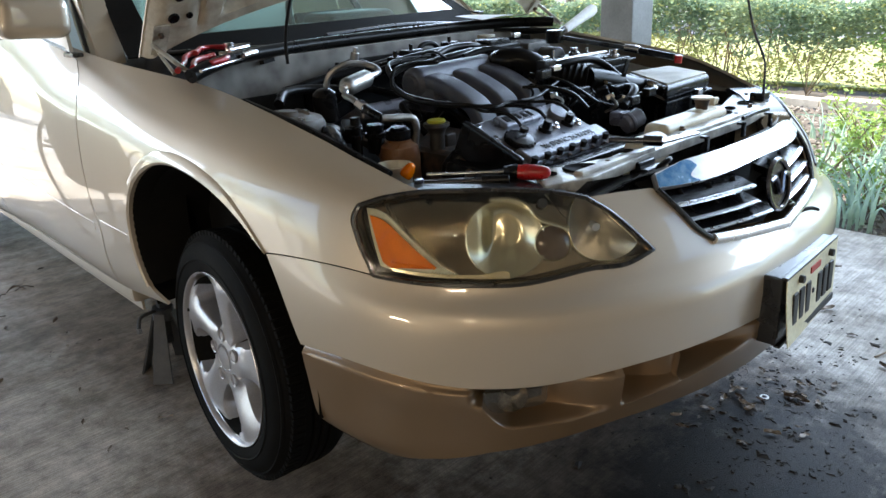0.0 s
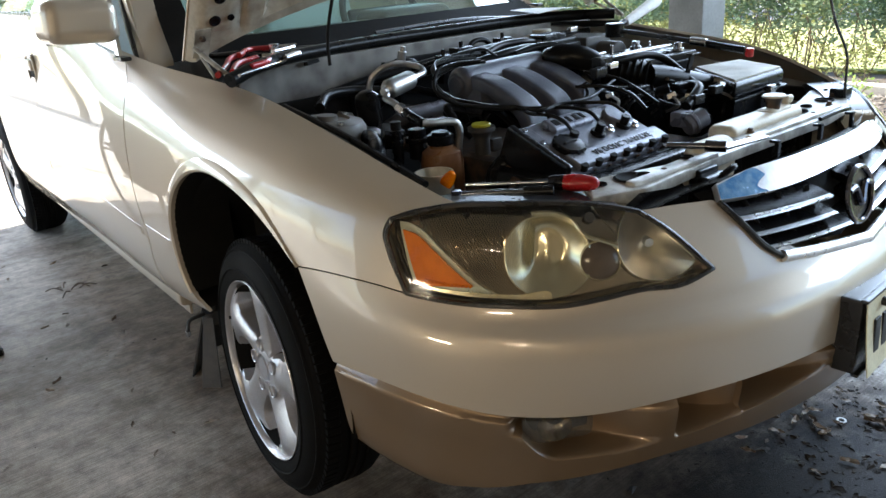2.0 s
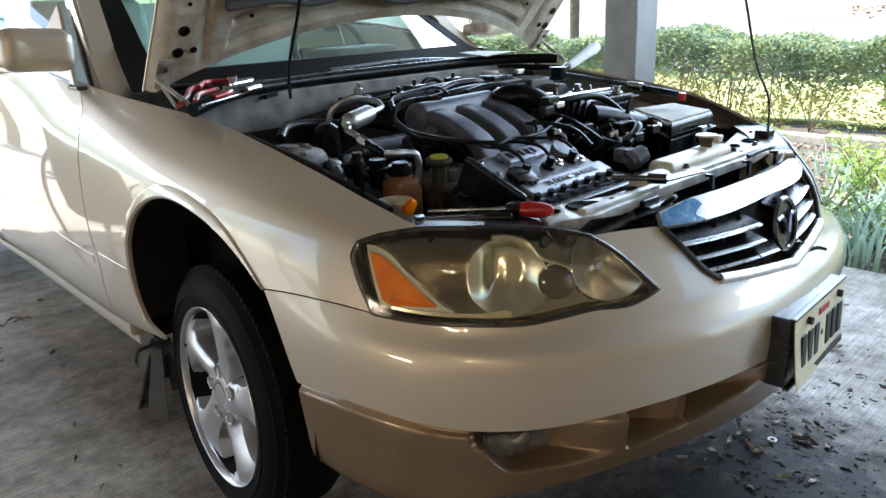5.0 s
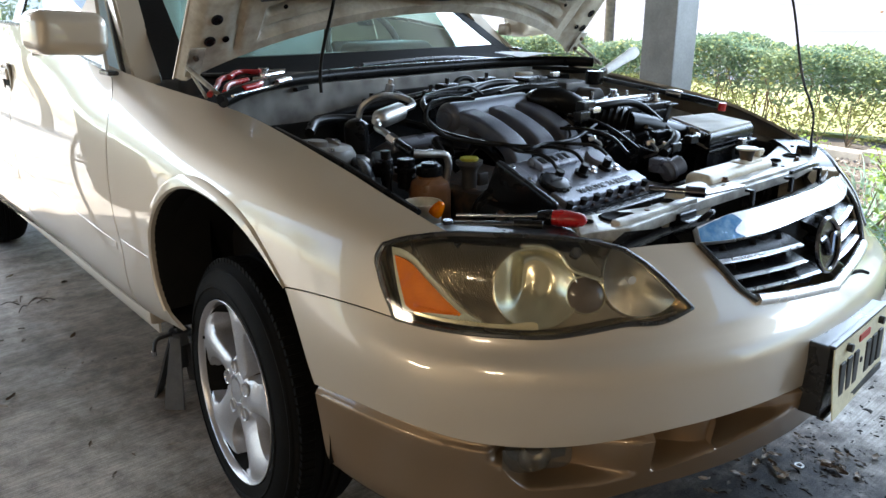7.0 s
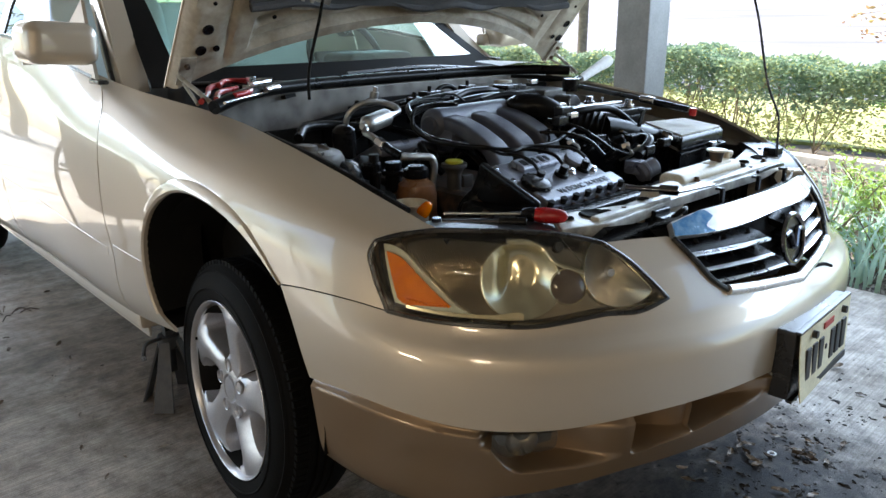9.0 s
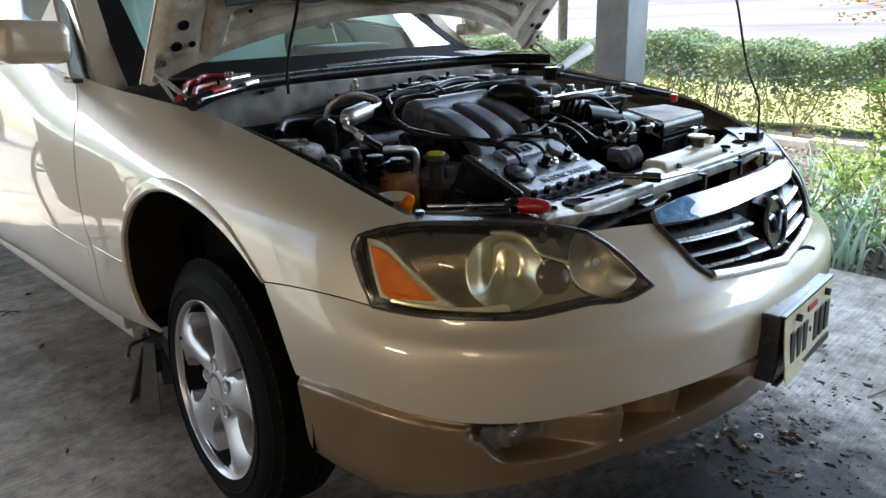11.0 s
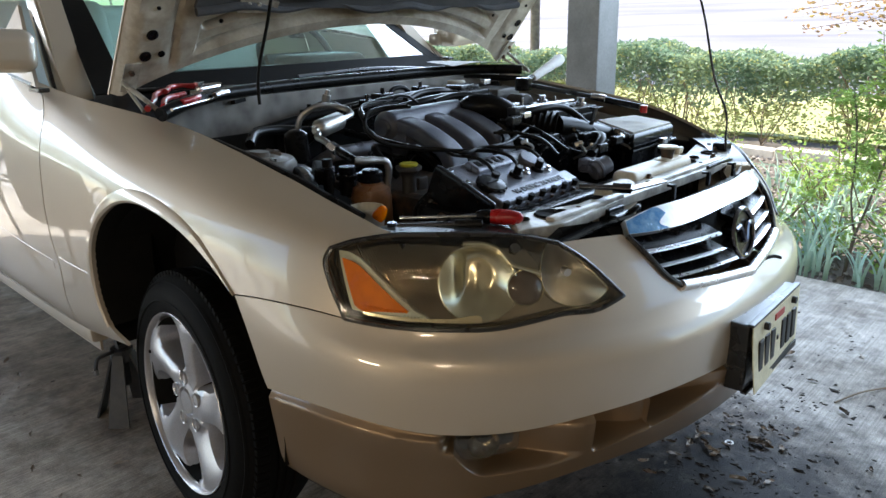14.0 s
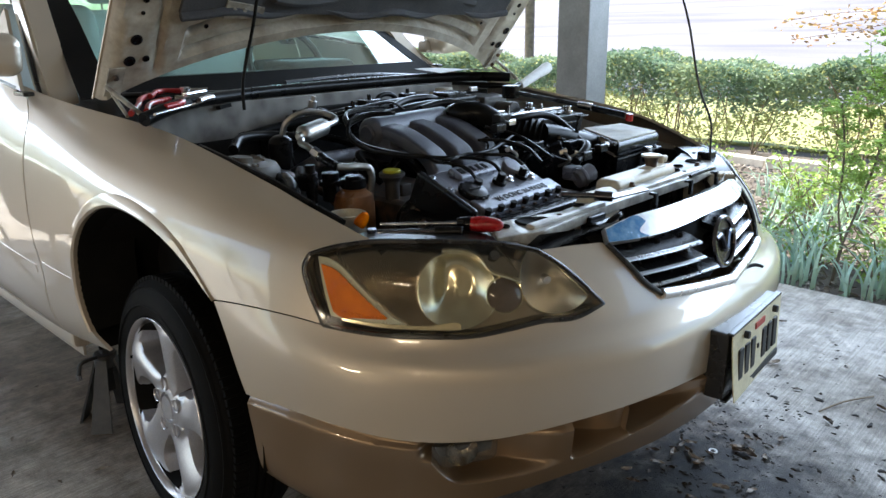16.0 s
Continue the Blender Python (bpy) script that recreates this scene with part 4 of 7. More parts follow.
part("windscreen", sheet(.0, .285, -.89, .89, 12, 18, .004), GLASS, car, "slightly dusty laminated windscreen").visible_shadow = False
for x0, x1 in ((-1.0, -.885), (.885, 1.0)):
    part("windscreen_border", sheet(.0, .285, x0, x1, 12, 3, .003, .003), LINER, car, "black windscreen border")
part("windscreen_border", sheet(-.02, .03, -.95, .95, 3, 16, .003, .003), LINER, car, "black windscreen border")
part("roof", sheet(.30, .84, -1, 1, 16, 16, .02), PAINT, car)
part("rear_window", sheet(.84, .985, -.92, .92, 8, 14, .004), GLASS, car).visible_shadow = False


def pillar(pts, w0, w1, d):
    c = spline(pts, 14)
    bm = bmesh.new()
    rings = []
    for i, p in enumerate(c):
        w = w0 + (w1 - w0) * i / 13
        rings.append([bm.verts.new(p + np.array(q)) for q in ((-.012, -w / 2, 0), (-.018, w / 2, 0), (d, w / 2, 0), (d + .01, -w / 2, 0))])
    for a, b in zip(rings, rings[1:]):
        for k in range(4):
            bm.faces.new((a[k], a[(k + 1) % 4], b[(k + 1) % 4], b[k]))
    bm.faces.new(rings[0][::-1])
    bm.faces.new(rings[-1])
    bmesh.ops.bevel(bm, geom=[e for e in bm.edges if abs((e.verts[0].co - e.verts[1].co).z) > .005], offset=.008, segments=2, affect="EDGES")
    return bm


for sgn in (-1, 1):
    side = (lambda b: b) if sgn < 0 else flipped
    ap = pillar([(-.738, 1.675, .985), (-.70, 1.87, 1.20), (-.63, 2.14, 1.38), (-.565, 2.40, 1.45)], .085, .070, .055)
    part("a_pillar", side(ap), PAINT, car)
    part("b_pillar", side(pillar([(-.80, 2.70, 1.1), (-.72, 2.78, 1.24), (-.58, 2.86, 1.45)], .09, .08, .03)), SATIN, car)
    part("c_pillar", side(pillar([(-.78, 4.10, 1.13), (-.70, 3.90, 1.25), (-.585, 3.60, 1.41)], .30, .22, .03)), PAINT, car)
    part("roof_rail", side(tube([(-.60, 2.2, 1.40), (-.565, 2.5, 1.455), (-.56, 3.1, 1.46), (-.575, 3.6, 1.40)], .024, 24, 8)), PAINT, car)
    for y0, y1, yt0, yt1 in ((1.80, 2.68, 2.30, 2.82), (2.74, 3.95, 2.90, 3.55)):
        gl = grid(lambda i, j, y0=y0, y1=y1, yt0=yt0, yt1=yt1: (-.785 + .205 * j - .012 * math.sin(j * 3.14), (y0 + (y1 - y0) * i) * (1 - j) + (yt0 + (yt1 - yt0) * i) * j, (1.03 + .11 * min(1, max(0, y0 + (y1 - y0) * i - 1.7) / .6)) * (1 - j) + 1.44 * j), 8, 6)
        part("side_window", side(gl), GLASS, car).visible_shadow = False
    part("window_seal", side(tube([(-.800, 1.72, 1.030), (-.812, 1.98, 1.070), (-.816, 2.3, 1.118), (-.812, 3.2, 1.145), (-.79, 3.95, 1.158)], .008, 20, 6)), SATIN, car)
    part("belt_trim", side(box(-.815, 1.64, 1.012, -.785, 1.72, 1.024, .004, 2)), SATIN, front_doors[1 if sgn < 0 else 0])
    # mirror on its black sail
    hd = box(-.990, 1.615, 1.068, -.800, 1.745, 1.180, .036, 5)
    moved(hd, Matrix.Translation((-.88, 1.68, 1.12)) @ pose(0, 0, 0, 0, 4, 6) @ Matrix.Translation((.88, -1.68, -1.12)))
    mi = part("door_mirror", side(hd), PAINT, front_doors[1 if sgn < 0 else 0], "pearl white door mirror")
    part("mirror_glass", side(box(-.965, 1.758, 1.068, -.825, 1.762, 1.145, .002)), CHROME, mi)
    sail = bmesh.new()
    sail.faces.new([sail.verts.new(p) for p in ((-.795, 1.690, 1.020), (-.812, 1.985, 1.060), (-.785, 1.990, 1.120), (-.715, 1.965, 1.240))])
    part("mirror_sail", side(thick(sail, .012)), PAINT, mi)
    part("mirror_arm", side(box(-.840, 1.70, 1.070, -.780, 1.76, 1.120, .016, 3)), PAINT, mi)
    part("sail_seal", side(tube([(-.765, 1.66, .992), (-.735, 1.79, 1.12), (-.68, 1.99, 1.29)], .006, 16, 6)), SATIN, mi, "black rubber seal")

# trunk deck, rear wall and floor pan close the shell
part("trunk_lid", thick(grid(lambda i, j: (-.68 + 1.36 * j, 4.22 + .56 * i, 1.135 + .012 * math.sin(j * 3.14) - .02 * i), 8, 10), .02), PAINT, car)
part("floor_pan", box(-.70, 1.32, .30, .70, 4.5, .36, .02), LINER, car)
part("cowl_panel", box(-.70, 1.30, .93, .70, 1.62, .955, .01), LINER, car, "black cowl panel below the windscreen")


# ---- wheels ----
def wheel_parts():
    R, W = .305, .096
    prof = [(.215, -W), (.232, -W - .004), (.270, -W + .002), (.290, -W + .016), (R - .003, -W + .036), (R, -W + .055), (R, -.026), (R - .006, -.024), (R - .006, -.018), (R, -.016), (R, -.004), (R - .006, -.002), (R - .006, .004), (R, .006), (R, .016), (R - .006, .018), (R - .006, .024), (R, .026), (R, W - .055), (R - .003, W - .036), (.290, W - .016), (.270, W - .002), (.255, W + .005), (.232, W + .004), (.217, W), (.210, W - .02), (.210, -W + .02)]
    tyre = lathe(prof, 64, True)
    # shoulder blocks and the raised bands of the sidewall
    blocks = []
    for k in range(96):
        blocks.append(moved(box(R - .016, -.0075, W - .054, R + .0010, .0075, W - .024, .001, 1), pose(0, 0, 0, 0, 0, 360 / 96 * k)))
    tyre = joined(tyre, lathe([(.288, W - .012), (.284, W - .0075), (.280, W - .0085)], 64), lathe([(.246, W + .0055), (.243, W + .008), (.240, W + .0055)], 64), *blocks)
    barrel = lathe([(.212, W - .004), (.214, W + .001), (.213, W + .002), (.210, W), (.207, W - .008), (.206, W - .012)], 64)
    inner = lathe([(.200, W - .012), (.193, W - .05), (.188, -.02), (.188, -W + .01), (.210, -W)], 64)
    # broad spokes that fan into the rim, with hollow flanks
    spokes = []
    for k in range(5):
        bm = bmesh.new()
        rows = []
        for i in range(25):
            r = .050 + .160 * i / 24
            half = float(np.interp(r, (.05, .072, .088, .105, .14, .165, .185, .198, .21), (36, 34, 27, 20.5, 16.5, 17, 20.5, 29, 36)))
            open_ = ease((36 - half) / 6)
            z = W - .014 + .008 * ease((r - .055) / .13) - .004 * ease((r - .185) / .02)
            turn = radians(5) * ease((r - .07) / .13)
            row = []
            for a, dz in ((-1.06, -.060), (-1.0, -.034), (-.95, -.010), (-.85, -.005), (-.55, .000), (-.30, .003), (0, .001), (.45, -.006), (.85, -.014), (1.0, -.036), (1.06, -.060)):
                w = radians(half) * a + turn
                row.append(bm.verts.new((r * math.cos(w), r * math.sin(w), z + dz * open_)))
            rows.append(row)
        for a, b in zip(rows, rows[1:]):
            for j in range(len(a) - 1):
                bm.faces.new((a[j], a[j + 1], b[j + 1], b[j]))
        spokes.append(moved(bm, pose(0, 0, 0, 0, 0, 72 * k + 65)))
    hub = lathe([(.056, W - .040), (.056, W - .016), (.050, W - .013), (.036, W - .011), (.034, W - .018), (.030, W - .018), (.028, W - .010), (.010, W - .008), (0, W - .008)], 40)
    lugs, nuts = [], []
    for k in range(5):
        a = radians(72 * k + 7)
        x, y = .0572 * math.cos(a), .0572 * math.sin(a)
        lugs.append(moved(lathe([(.0165, W - .014), (.0155, W - .0095), (.0140, W - .011), (.0130, W - .040), (0, W - .048)], 16), Matrix.Translation((x, y, 0))))
        nuts.append(moved(cyl(.009, W - .046, W - .030, 6), Matrix.Translation((x, y, 0))))
    disc = lathe([(.13, -.02), (.13, .0), (.075, .0), (.07, .03), (0, .03)], 40)
    drum = lathe([(.187, -.03), (0, -.03)], 40)
    valve = moved(cyl(.004, 0, .03, 8), pose(.185 * math.cos(radians(70)), .185 * math.sin(radians(70)), W - .03, 0, 20, 70))
    return {"tyre": (tyre, TYRE), "rim": (joined(barrel, hub), ALLOY), "inner_rim": (inner, LINER), "spoke": (spokes, ALLOY), "lug_hole": (lugs, ALLOY), "lug_nut": (nuts, DARKALLOY), "back_plate": (drum, LINER), "brake_disc": (disc, RUST), "valve": (valve, BLACK)}


def wheel(m, label):
    ps = wheel_parts()
    w = part("wheel", moved(ps["rim"][0], m), ALLOY, car, label)
    part("tyre", moved(ps["tyre"][0], m), TYRE, w, "worn black tyre")
    for key in ("spoke", "lug_hole", "lug_nut"):
        for b in ps[key][0]:
            part(key, moved(b, m), ps[key][1], w)
    # inner rim and back plate black: shade inside the wheel put into the colour
    part("inner_rim", moved(ps["inner_rim"][0], m), LINER, w, "inner rim, black for the shade inside the wheel")
    part("brake_disc", moved(ps["brake_disc"][0], m), RUST, w, "rusty brake disc")
    part("back_plate", moved(ps["back_plate"][0], m), LINER, w, "added black plate for the dark behind the brake")
    part("valve", moved(ps["valve"][0], m), BLACK, w)


wheel(pose(-.757, .955, .347, 0, 0, -4) @ pose(0, 0, 0, 0, -87, 0), "silver five-spoke alloy front wheel, hanging just off the slab")
wheel(pose(-.785, REAR_Y, .305, 0, -90, 0), "silver five-spoke alloy rear wheel, on the slab")
wheel(pose(.752, .955, .305, 0, 90, 0), "silver five-spoke alloy front wheel, on the slab")
wheel(pose(.752, REAR_Y, .305, 0, 90, 0), "silver five-spoke alloy rear wheel, on the slab")


def liner(cy, cz, r):
    def at(i, j):
        a = radians(-8 + 200 * i)
        return (-.836 + .38 * j, cy + r * math.cos(a), cz + r * math.sin(a))
    well = grid(at, 24, 3)
    back = grid(lambda i, j: (-.456, cy + r * j * math.cos(radians(-8 + 200 * i)), cz + r * j * math.sin(radians(-8 + 200 * i))), 24, 2)
    return joined(well, back)


for cy, cz, r in ((.955, .43, .385), (REAR_Y, .36, .375)):
    bm = liner(cy, cz, r)
    part("wheel_arch_liner", flipped(bm), LINER, car)
    part("wheel_arch_liner", bm, LINER, car)



# ---- headlamps ----
LAMP = join_lines(L_LAMP_LOW, L_LAMP_IN, L_LAMP_TOP, L_LAMP_OUT)


def inset_loop(loop, k):
    a = np.array(loop)
    c = a.mean(0)
    return [tuple(p) for p in c + (a - c) * k]


BOWLS = ((.704, 6.44, .081, .046, "low_beam_bowl"), (.486, 6.62, .083, .040, "high_beam_bowl"), (.606, 6.33, .038, .012, "side_bulb_lens"))
AMBER_LOOP = join_lines([(.978, 6.56), (.955, 6.55), (.912, 6.28), (.842, 5.66)], [(.842, 5.66), (.90, 5.50), (.936, 5.42), (.947, 5.50)], [(.947, 5.50), (.964, 6.1), (.978, 6.56)])
BORDER_LOOP = join_lines([(.990, 6.66), (.972, 6.70), (.95, 6.66), (.905, 6.34), (.832, 5.66)], [(.832, 5.66), (.80, 5.44), (.88, 5.36), (.955, 5.30)], [(.955, 5.30), (.972, 5.95), (.990, 6.66)])
# pressed facets of the low beam: place in u and v, half width, half height, rise
LOBES = ((.757, 6.58, .030, .062, .015), (.700, 6.50, .033, .040, .011), (.706, 5.84, .030, .046, .011))


def ring_loop(u, v, r):
    return [(u + r * math.cos(a), v + r / .078 * math.sin(a)) for a in np.linspace(0, 2 * math.pi, 41)[:-1]]


def clipped_ring(u, v, r, k=.985):
    """A ring round a lamp bowl, held inside the lamp's outline."""
    lamp = inset_loop(LAMP, k)
    out = []
    for a in np.linspace(0, 2 * math.pi, 61)[:-1]:
        s = np.linspace(.05, 1, 60)
        line = np.column_stack([u + r * s * math.cos(a), v + r * s / .078 * math.sin(a)])
        ok = inside(lamp, line)
        out.append(s[np.argmin(ok) - 1] if not ok.all() else 1.0)
    return np.array(out)


def bowl_sheet(u, v, r, deep, base, lobes=()):
    """A bright bowl let into the lamp, pressed in facets."""
    far = clipped_ring(u, v, r)
    n, rings = len(far), 16
    ang = np.linspace(0, 2 * math.pi, n + 1)[:-1]
    bm = bmesh.new()
    rows = []
    for k in range(1, rings + 1):
        rad = far * k / rings
        uu, vv = u + r * rad * np.cos(ang), v + r * rad / .078 * np.sin(ang)
        lift = base - deep * (1 - rad ** 2)
        for lu, lv, a, b, h in lobes:
            q = ((uu - lu) / a) ** 2 + ((vv - lv) * .078 / b) ** 2
            lift = lift + h * np.maximum(0, 1 - q / 1.3) ** 2
        rows.append([bm.verts.new(body([(p, q)], float(w))[0]) for p, q, w in zip(uu, vv, lift)])
    mid = bm.verts.new(np.mean([q.co for q in rows[0]], axis=0))
    for j in range(n):
        bm.faces.new((mid, rows[0][j], rows[0][(j + 1) % n]))
        for a, b in zip(rows, rows[1:]):
            bm.faces.new((a[j], b[j], b[(j + 1) % n], a[(j + 1) % n]))
    return bm


def bowl_rim(u, v, r, base, thick_=.0016):
    far = clipped_ring(u, v, r, .98)
    ang = np.linspace(0, 2 * math.pi, len(far) + 1)[:-1]
    c = body(np.column_stack([u + r * far * np.cos(ang), v + r * far / .078 * np.sin(ang)]), base)
    return tube(np.vstack([c, c[:1]]).tolist(), thick_, len(c) + 1, 6, smooth=False)


def rib_runs():
    """Slanting ribs over the backing, stopped at the signal and the bowls."""
    runs = []
    for k in range(84):
        u0 = 1.06 - .0062 * k
        s = np.linspace(0, 1, 44)
        line = np.column_stack([u0 - .15 * s + .02 * s * (1 - s), 7.8 - 2.45 * s])
        ok = inside(inset_loop(LAMP, .93), line) & ~inside(inset_loop(BORDER_LOOP, 1.03), line)
        for u, v, r, _, _ in BOWLS:
            ok &= ~inside(ring_loop(u, v, r * 1.03), line)
        idx = np.where(ok)[0]
        for g in np.split(idx, np.where(np.diff(idx) > 1)[0] + 1):
            if len(g) > 4 and (line[g][:, 0].max() > .70 or line[g][:, 1].min() > 6.9):
                runs.append(line[g])
    return runs


def headlamp(sign):
    side = (lambda b: b) if sign < 0 else flipped
    lamp_in = inset_loop(LAMP, .99)
    holes = []
    for u, v, r, _, nm in BOWLS[:2]:
        far = clipped_ring(u, v, r * .985, .975)
        ang = np.linspace(0, 2 * math.pi, len(far) + 1)[:-1]
        holes.append(np.column_stack([u + r * .985 * far * np.cos(ang), v + r * .985 * far / .078 * np.sin(ang)]).tolist())
    back = skin(lamp_in, -.030, holes, step=.014, t=.002)
    hl = part("headlamp", side(back), BACKING, car, "large clear headlamp with amber corner and hazy lens")
    loop = np.array(LAMP)
    a, b = body(loop, -.002), body(loop, -.085)
    n = len(a)
    for nm, mt, lb, want in (("lamp_housing", SATIN, "black lamp housing", True), ("housing_wall", BACKING, "brown-gold inner wall", False)):
        bm = bmesh.new()
        va, vb = [bm.verts.new(p) for p in a], [bm.verts.new(p) for p in b]
        for i in range(n):
            if (loop[i, 1] > 6.6 and loop[i, 0] > .55) == want:
                bm.faces.new((va[i], va[(i + 1) % n], vb[(i + 1) % n], vb[i]))
        if want:
            bm.faces.new(vb[::-1])
        bmesh.ops.delete(bm, geom=[v for v in bm.verts if not v.link_faces], context="VERTS")
        part(nm, side(bm), mt, hl, lb)
    part("lamp_lens", side(skin(inset_loop(LAMP, .985), .004, step=.02, t=0)), LENS, hl, "hazy yellowed clear plastic lens")
    seal = body(np.array(inset_loop(LAMP, .995)), .000)
    seal = np.vstack([seal, seal[:1]])
    part("lamp_seal", side(tube(seal.tolist(), .0045, len(seal), 6, smooth=False)), SATIN, hl, "black rubber lamp seal")
    # amber corner on its frosted border
    part("signal_border", side(skin(BORDER_LOOP, -.021, step=.015, t=.006)), FROST, hl, "frosted pale signal border")
    sig = part("turn_signal", side(skin(AMBER_LOOP, -.013, step=.015, t=.012)), AMBER, hl, "amber turn signal")
    for k in range(13):
        u = .846 + .0068 * k
        b0 = Vector(body([(u, 5.655 - .012 * k * (1 if k < 7 else .6))], -.012)[0])
        part("signal_bead", side(moved(lathe([(0, .0025), (.0022, .0015), (.0028, -.001), (.0028, -.004)], 8), Matrix.Translation(b0) @ Vector((-.75, -.65, .1)).to_track_quat("Z", "Y").to_matrix().to_4x4())), AMBER, sig)
    ledge = skin(join_lines([(.93, 5.30), (.85, 5.36), (.77, 5.43), (.70, 5.44)], [(.70, 5.44), (.70, 5.56), (.76, 5.56)], [(.76, 5.56), (.85, 5.47), (.93, 5.38)], [(.93, 5.38), (.93, 5.30)]), -.016, step=.008, t=.003)
    part("lower_ledge", side(ledge), REFLECTOR, hl, "bright ledge along the lamp's foot")
    for k in range(22):
        u = .71 + .0065 * k
        p, q = body([(u, 5.42), (u + .004, 5.54)], -.0155)
        part("ledge_rib", side(rod(p, q, .0010, 6)), REFLECTOR, hl)
    for run in rib_runs():
        part("reflector_rib", side(tube(body(run, -.0295).tolist(), .0022, len(run), 5, smooth=False)), BACKING, hl)
    for u, v, r, dp, nm in BOWLS:
        if nm == "side_bulb_lens":
            dark = part(nm, side(bowl_sheet(u, v, r, -.008, -.026)), SMOKED, hl, "dark round side lamp lens")
            part("bowl_rim", side(bowl_rim(u, v, r * 1.02, -.025)), REFLECTOR, dark, "bright lens rim")
            continue
        o = part(nm, side(bowl_sheet(u, v, r, dp, -.026, LOBES if nm == "low_beam_bowl" else ())), REFLECTOR if nm == "low_beam_bowl" else BLUISH, hl, "polished reflector bowl")
        part("bowl_rim", side(bowl_rim(u, v, r * 1.005, -.0255)), REFLECTOR, o, "bright bowl rim")
        if nm == "high_beam_bowl":
            c, d = Vector(body([(u + .006, v - .1)], -.070)[0]), Vector(body([(u + .006, v - .1)], -.052)[0])
            part("bulb_shield", side(rod(c, d, .008, 20)), BLUISH, o)
    # curved chrome brow between the bowls
    brow = body([(.735, 7.55), (.69, 7.56), (.655, 7.38), (.632, 7.0), (.60, 6.86), (.57, 6.72)], -.022)
    part("chrome_brow", side(tube(brow.tolist(), .0045, 40, 8)), REFLECTOR, hl, "bright curved brow over the bowl")
    part("lamp_bolt", side(moved(cyl(.009, 0, .006, 12), Matrix.Translation(Vector(body([(.619, 7.40)], -.026)[0])) @ pose(0, 0, 0, 70, 0, -25))), DARKALLOY, hl)


headlamp(-1)
headlamp(1)


# ---- grille, badge, number plate ----
gr = part("grille", whole(skin(join_lines([(0, 4.9), (.10, 5.2), (.19, 5.42), (.255, 5.58)], [(.255, 5.58), (.36, 7.5)], [(.36, 7.5), (.2, 7.5), (0, 7.4)], [(0, 7.4), (0, 5.0)]), -.050, step=.03, t=.003)), LINER, car, "black grille with bright slats and a chrome upper bar")


def strip(points, lift, wide, deep, n=30):
    """A tapered slat along a line of the skin."""
    c = spline(np.array(points) * (1, .07), n) / (1, .07)
    front, low = body(c, lift), body(c - (0, wide), lift - .004)
    back_t, back_l = body(c + (0, .06), lift - deep), body(c - (0, wide * .6), lift - deep)
    bm = bmesh.new()
    rows = [[bm.verts.new(p) for p in (a, b, d, e)] for a, b, d, e in zip(front, low, back_l, back_t)]
    for r, s in zip(rows, rows[1:]):
        for k in range(4):
            bm.faces.new((r[k], r[(k + 1) % 4], s[(k + 1) % 4], s[k]))
    bm.faces.new(rows[0][::-1])
    bm.faces.new(rows[-1])
    return bm


def slat_top(points, lift, n=30):
    """The dark blade behind a slat's bright edge, rising towards the back."""
    c = spline(np.array(points) * (1, .07), n) / (1, .07)
    lines = [body(c + (0, dv), lift - dl) for dv, dl in ((-.06, .004), (.02, .002), (.16, .022), (.26, .046), (.02, .048), (-.14, .020))]
    bm = bmesh.new()
    rows = [[bm.verts.new(p) for p in r] for r in zip(*lines)]
    for r, q in zip(rows, rows[1:]):
        for k in range(6):
            bm.faces.new((r[k], r[(k + 1) % 6], q[(k + 1) % 6], q[k]))
    bm.faces.new(rows[0][::-1])
    bm.faces.new(rows[-1])
    return bm


part("upper_bar", whole(skin(join_lines([(0, 7.42), (.10, 7.40), (.22, 7.42), (.352, 7.52)], [(.352, 7.52), (.345, 7.85)], [(.345, 7.85), (.25, 8.0), (0, 8.0)], [(0, 8.0), (0, 7.42)]), .010, step=.02, t=.014)), BAR, gr, "wide chrome bar over the grille")
# patch that carries the painted blue reflection at the bar's end
part("blue_sheen", skin(join_lines([(.350, 7.54), (.344, 7.82)], [(.344, 7.82), (.29, 7.93), (.235, 7.93), (.225, 7.80)], [(.225, 7.80), (.255, 7.6), (.235, 7.45)], [(.235, 7.45), (.30, 7.49), (.350, 7.54)]), .0112, step=.015, t=0), BLUE, gr, "blue patch for the sky's reflection on the bar")
for v0, v1, ue, ui in ((6.98, 6.66, .322, .054), (6.48, 6.16, .297, .050), (6.00, 5.62, .268, .0004)):
    for fl in (0, 1):
        line = np.array([(ue, v0), (ue * .55 + ui * .45, (v0 + v1) / 2 + .03), (ui, v1)])
        bm = strip(line, .001, .070, .012)
        dk = slat_top(line, -.002)
        sl = part("slat", flipped(bm) if fl else bm, BAR, gr, "bright grille slat")
        part("slat_body", flipped(dk) if fl else dk, BLACK, sl, "black slat body")
for fl in (0, 1):
    for u, va, vb in ((.27, 7.2, 5.95), (.18, 7.1, 5.75), (.09, 7.0, 5.5)):
        bm = tube(body([(u, va), (u * .95, (va + vb) / 2), (u * .9, vb)], -.026).tolist(), .004, 8, 6)
        part("grille_rib", flipped(bm) if fl else bm, LINER, gr)
edge = body(spline(np.array([(.352, 7.48), (.315, 6.78), (.287, 6.22), (.249, 5.68)]) * (1, .07), 24) / (1, .07), .004)
chin = body(spline(np.array([(.249, 5.68), (.19, 5.52), (.10, 5.30), (0, 5.04)]) * (1, .07), 24) / (1, .07), .004)
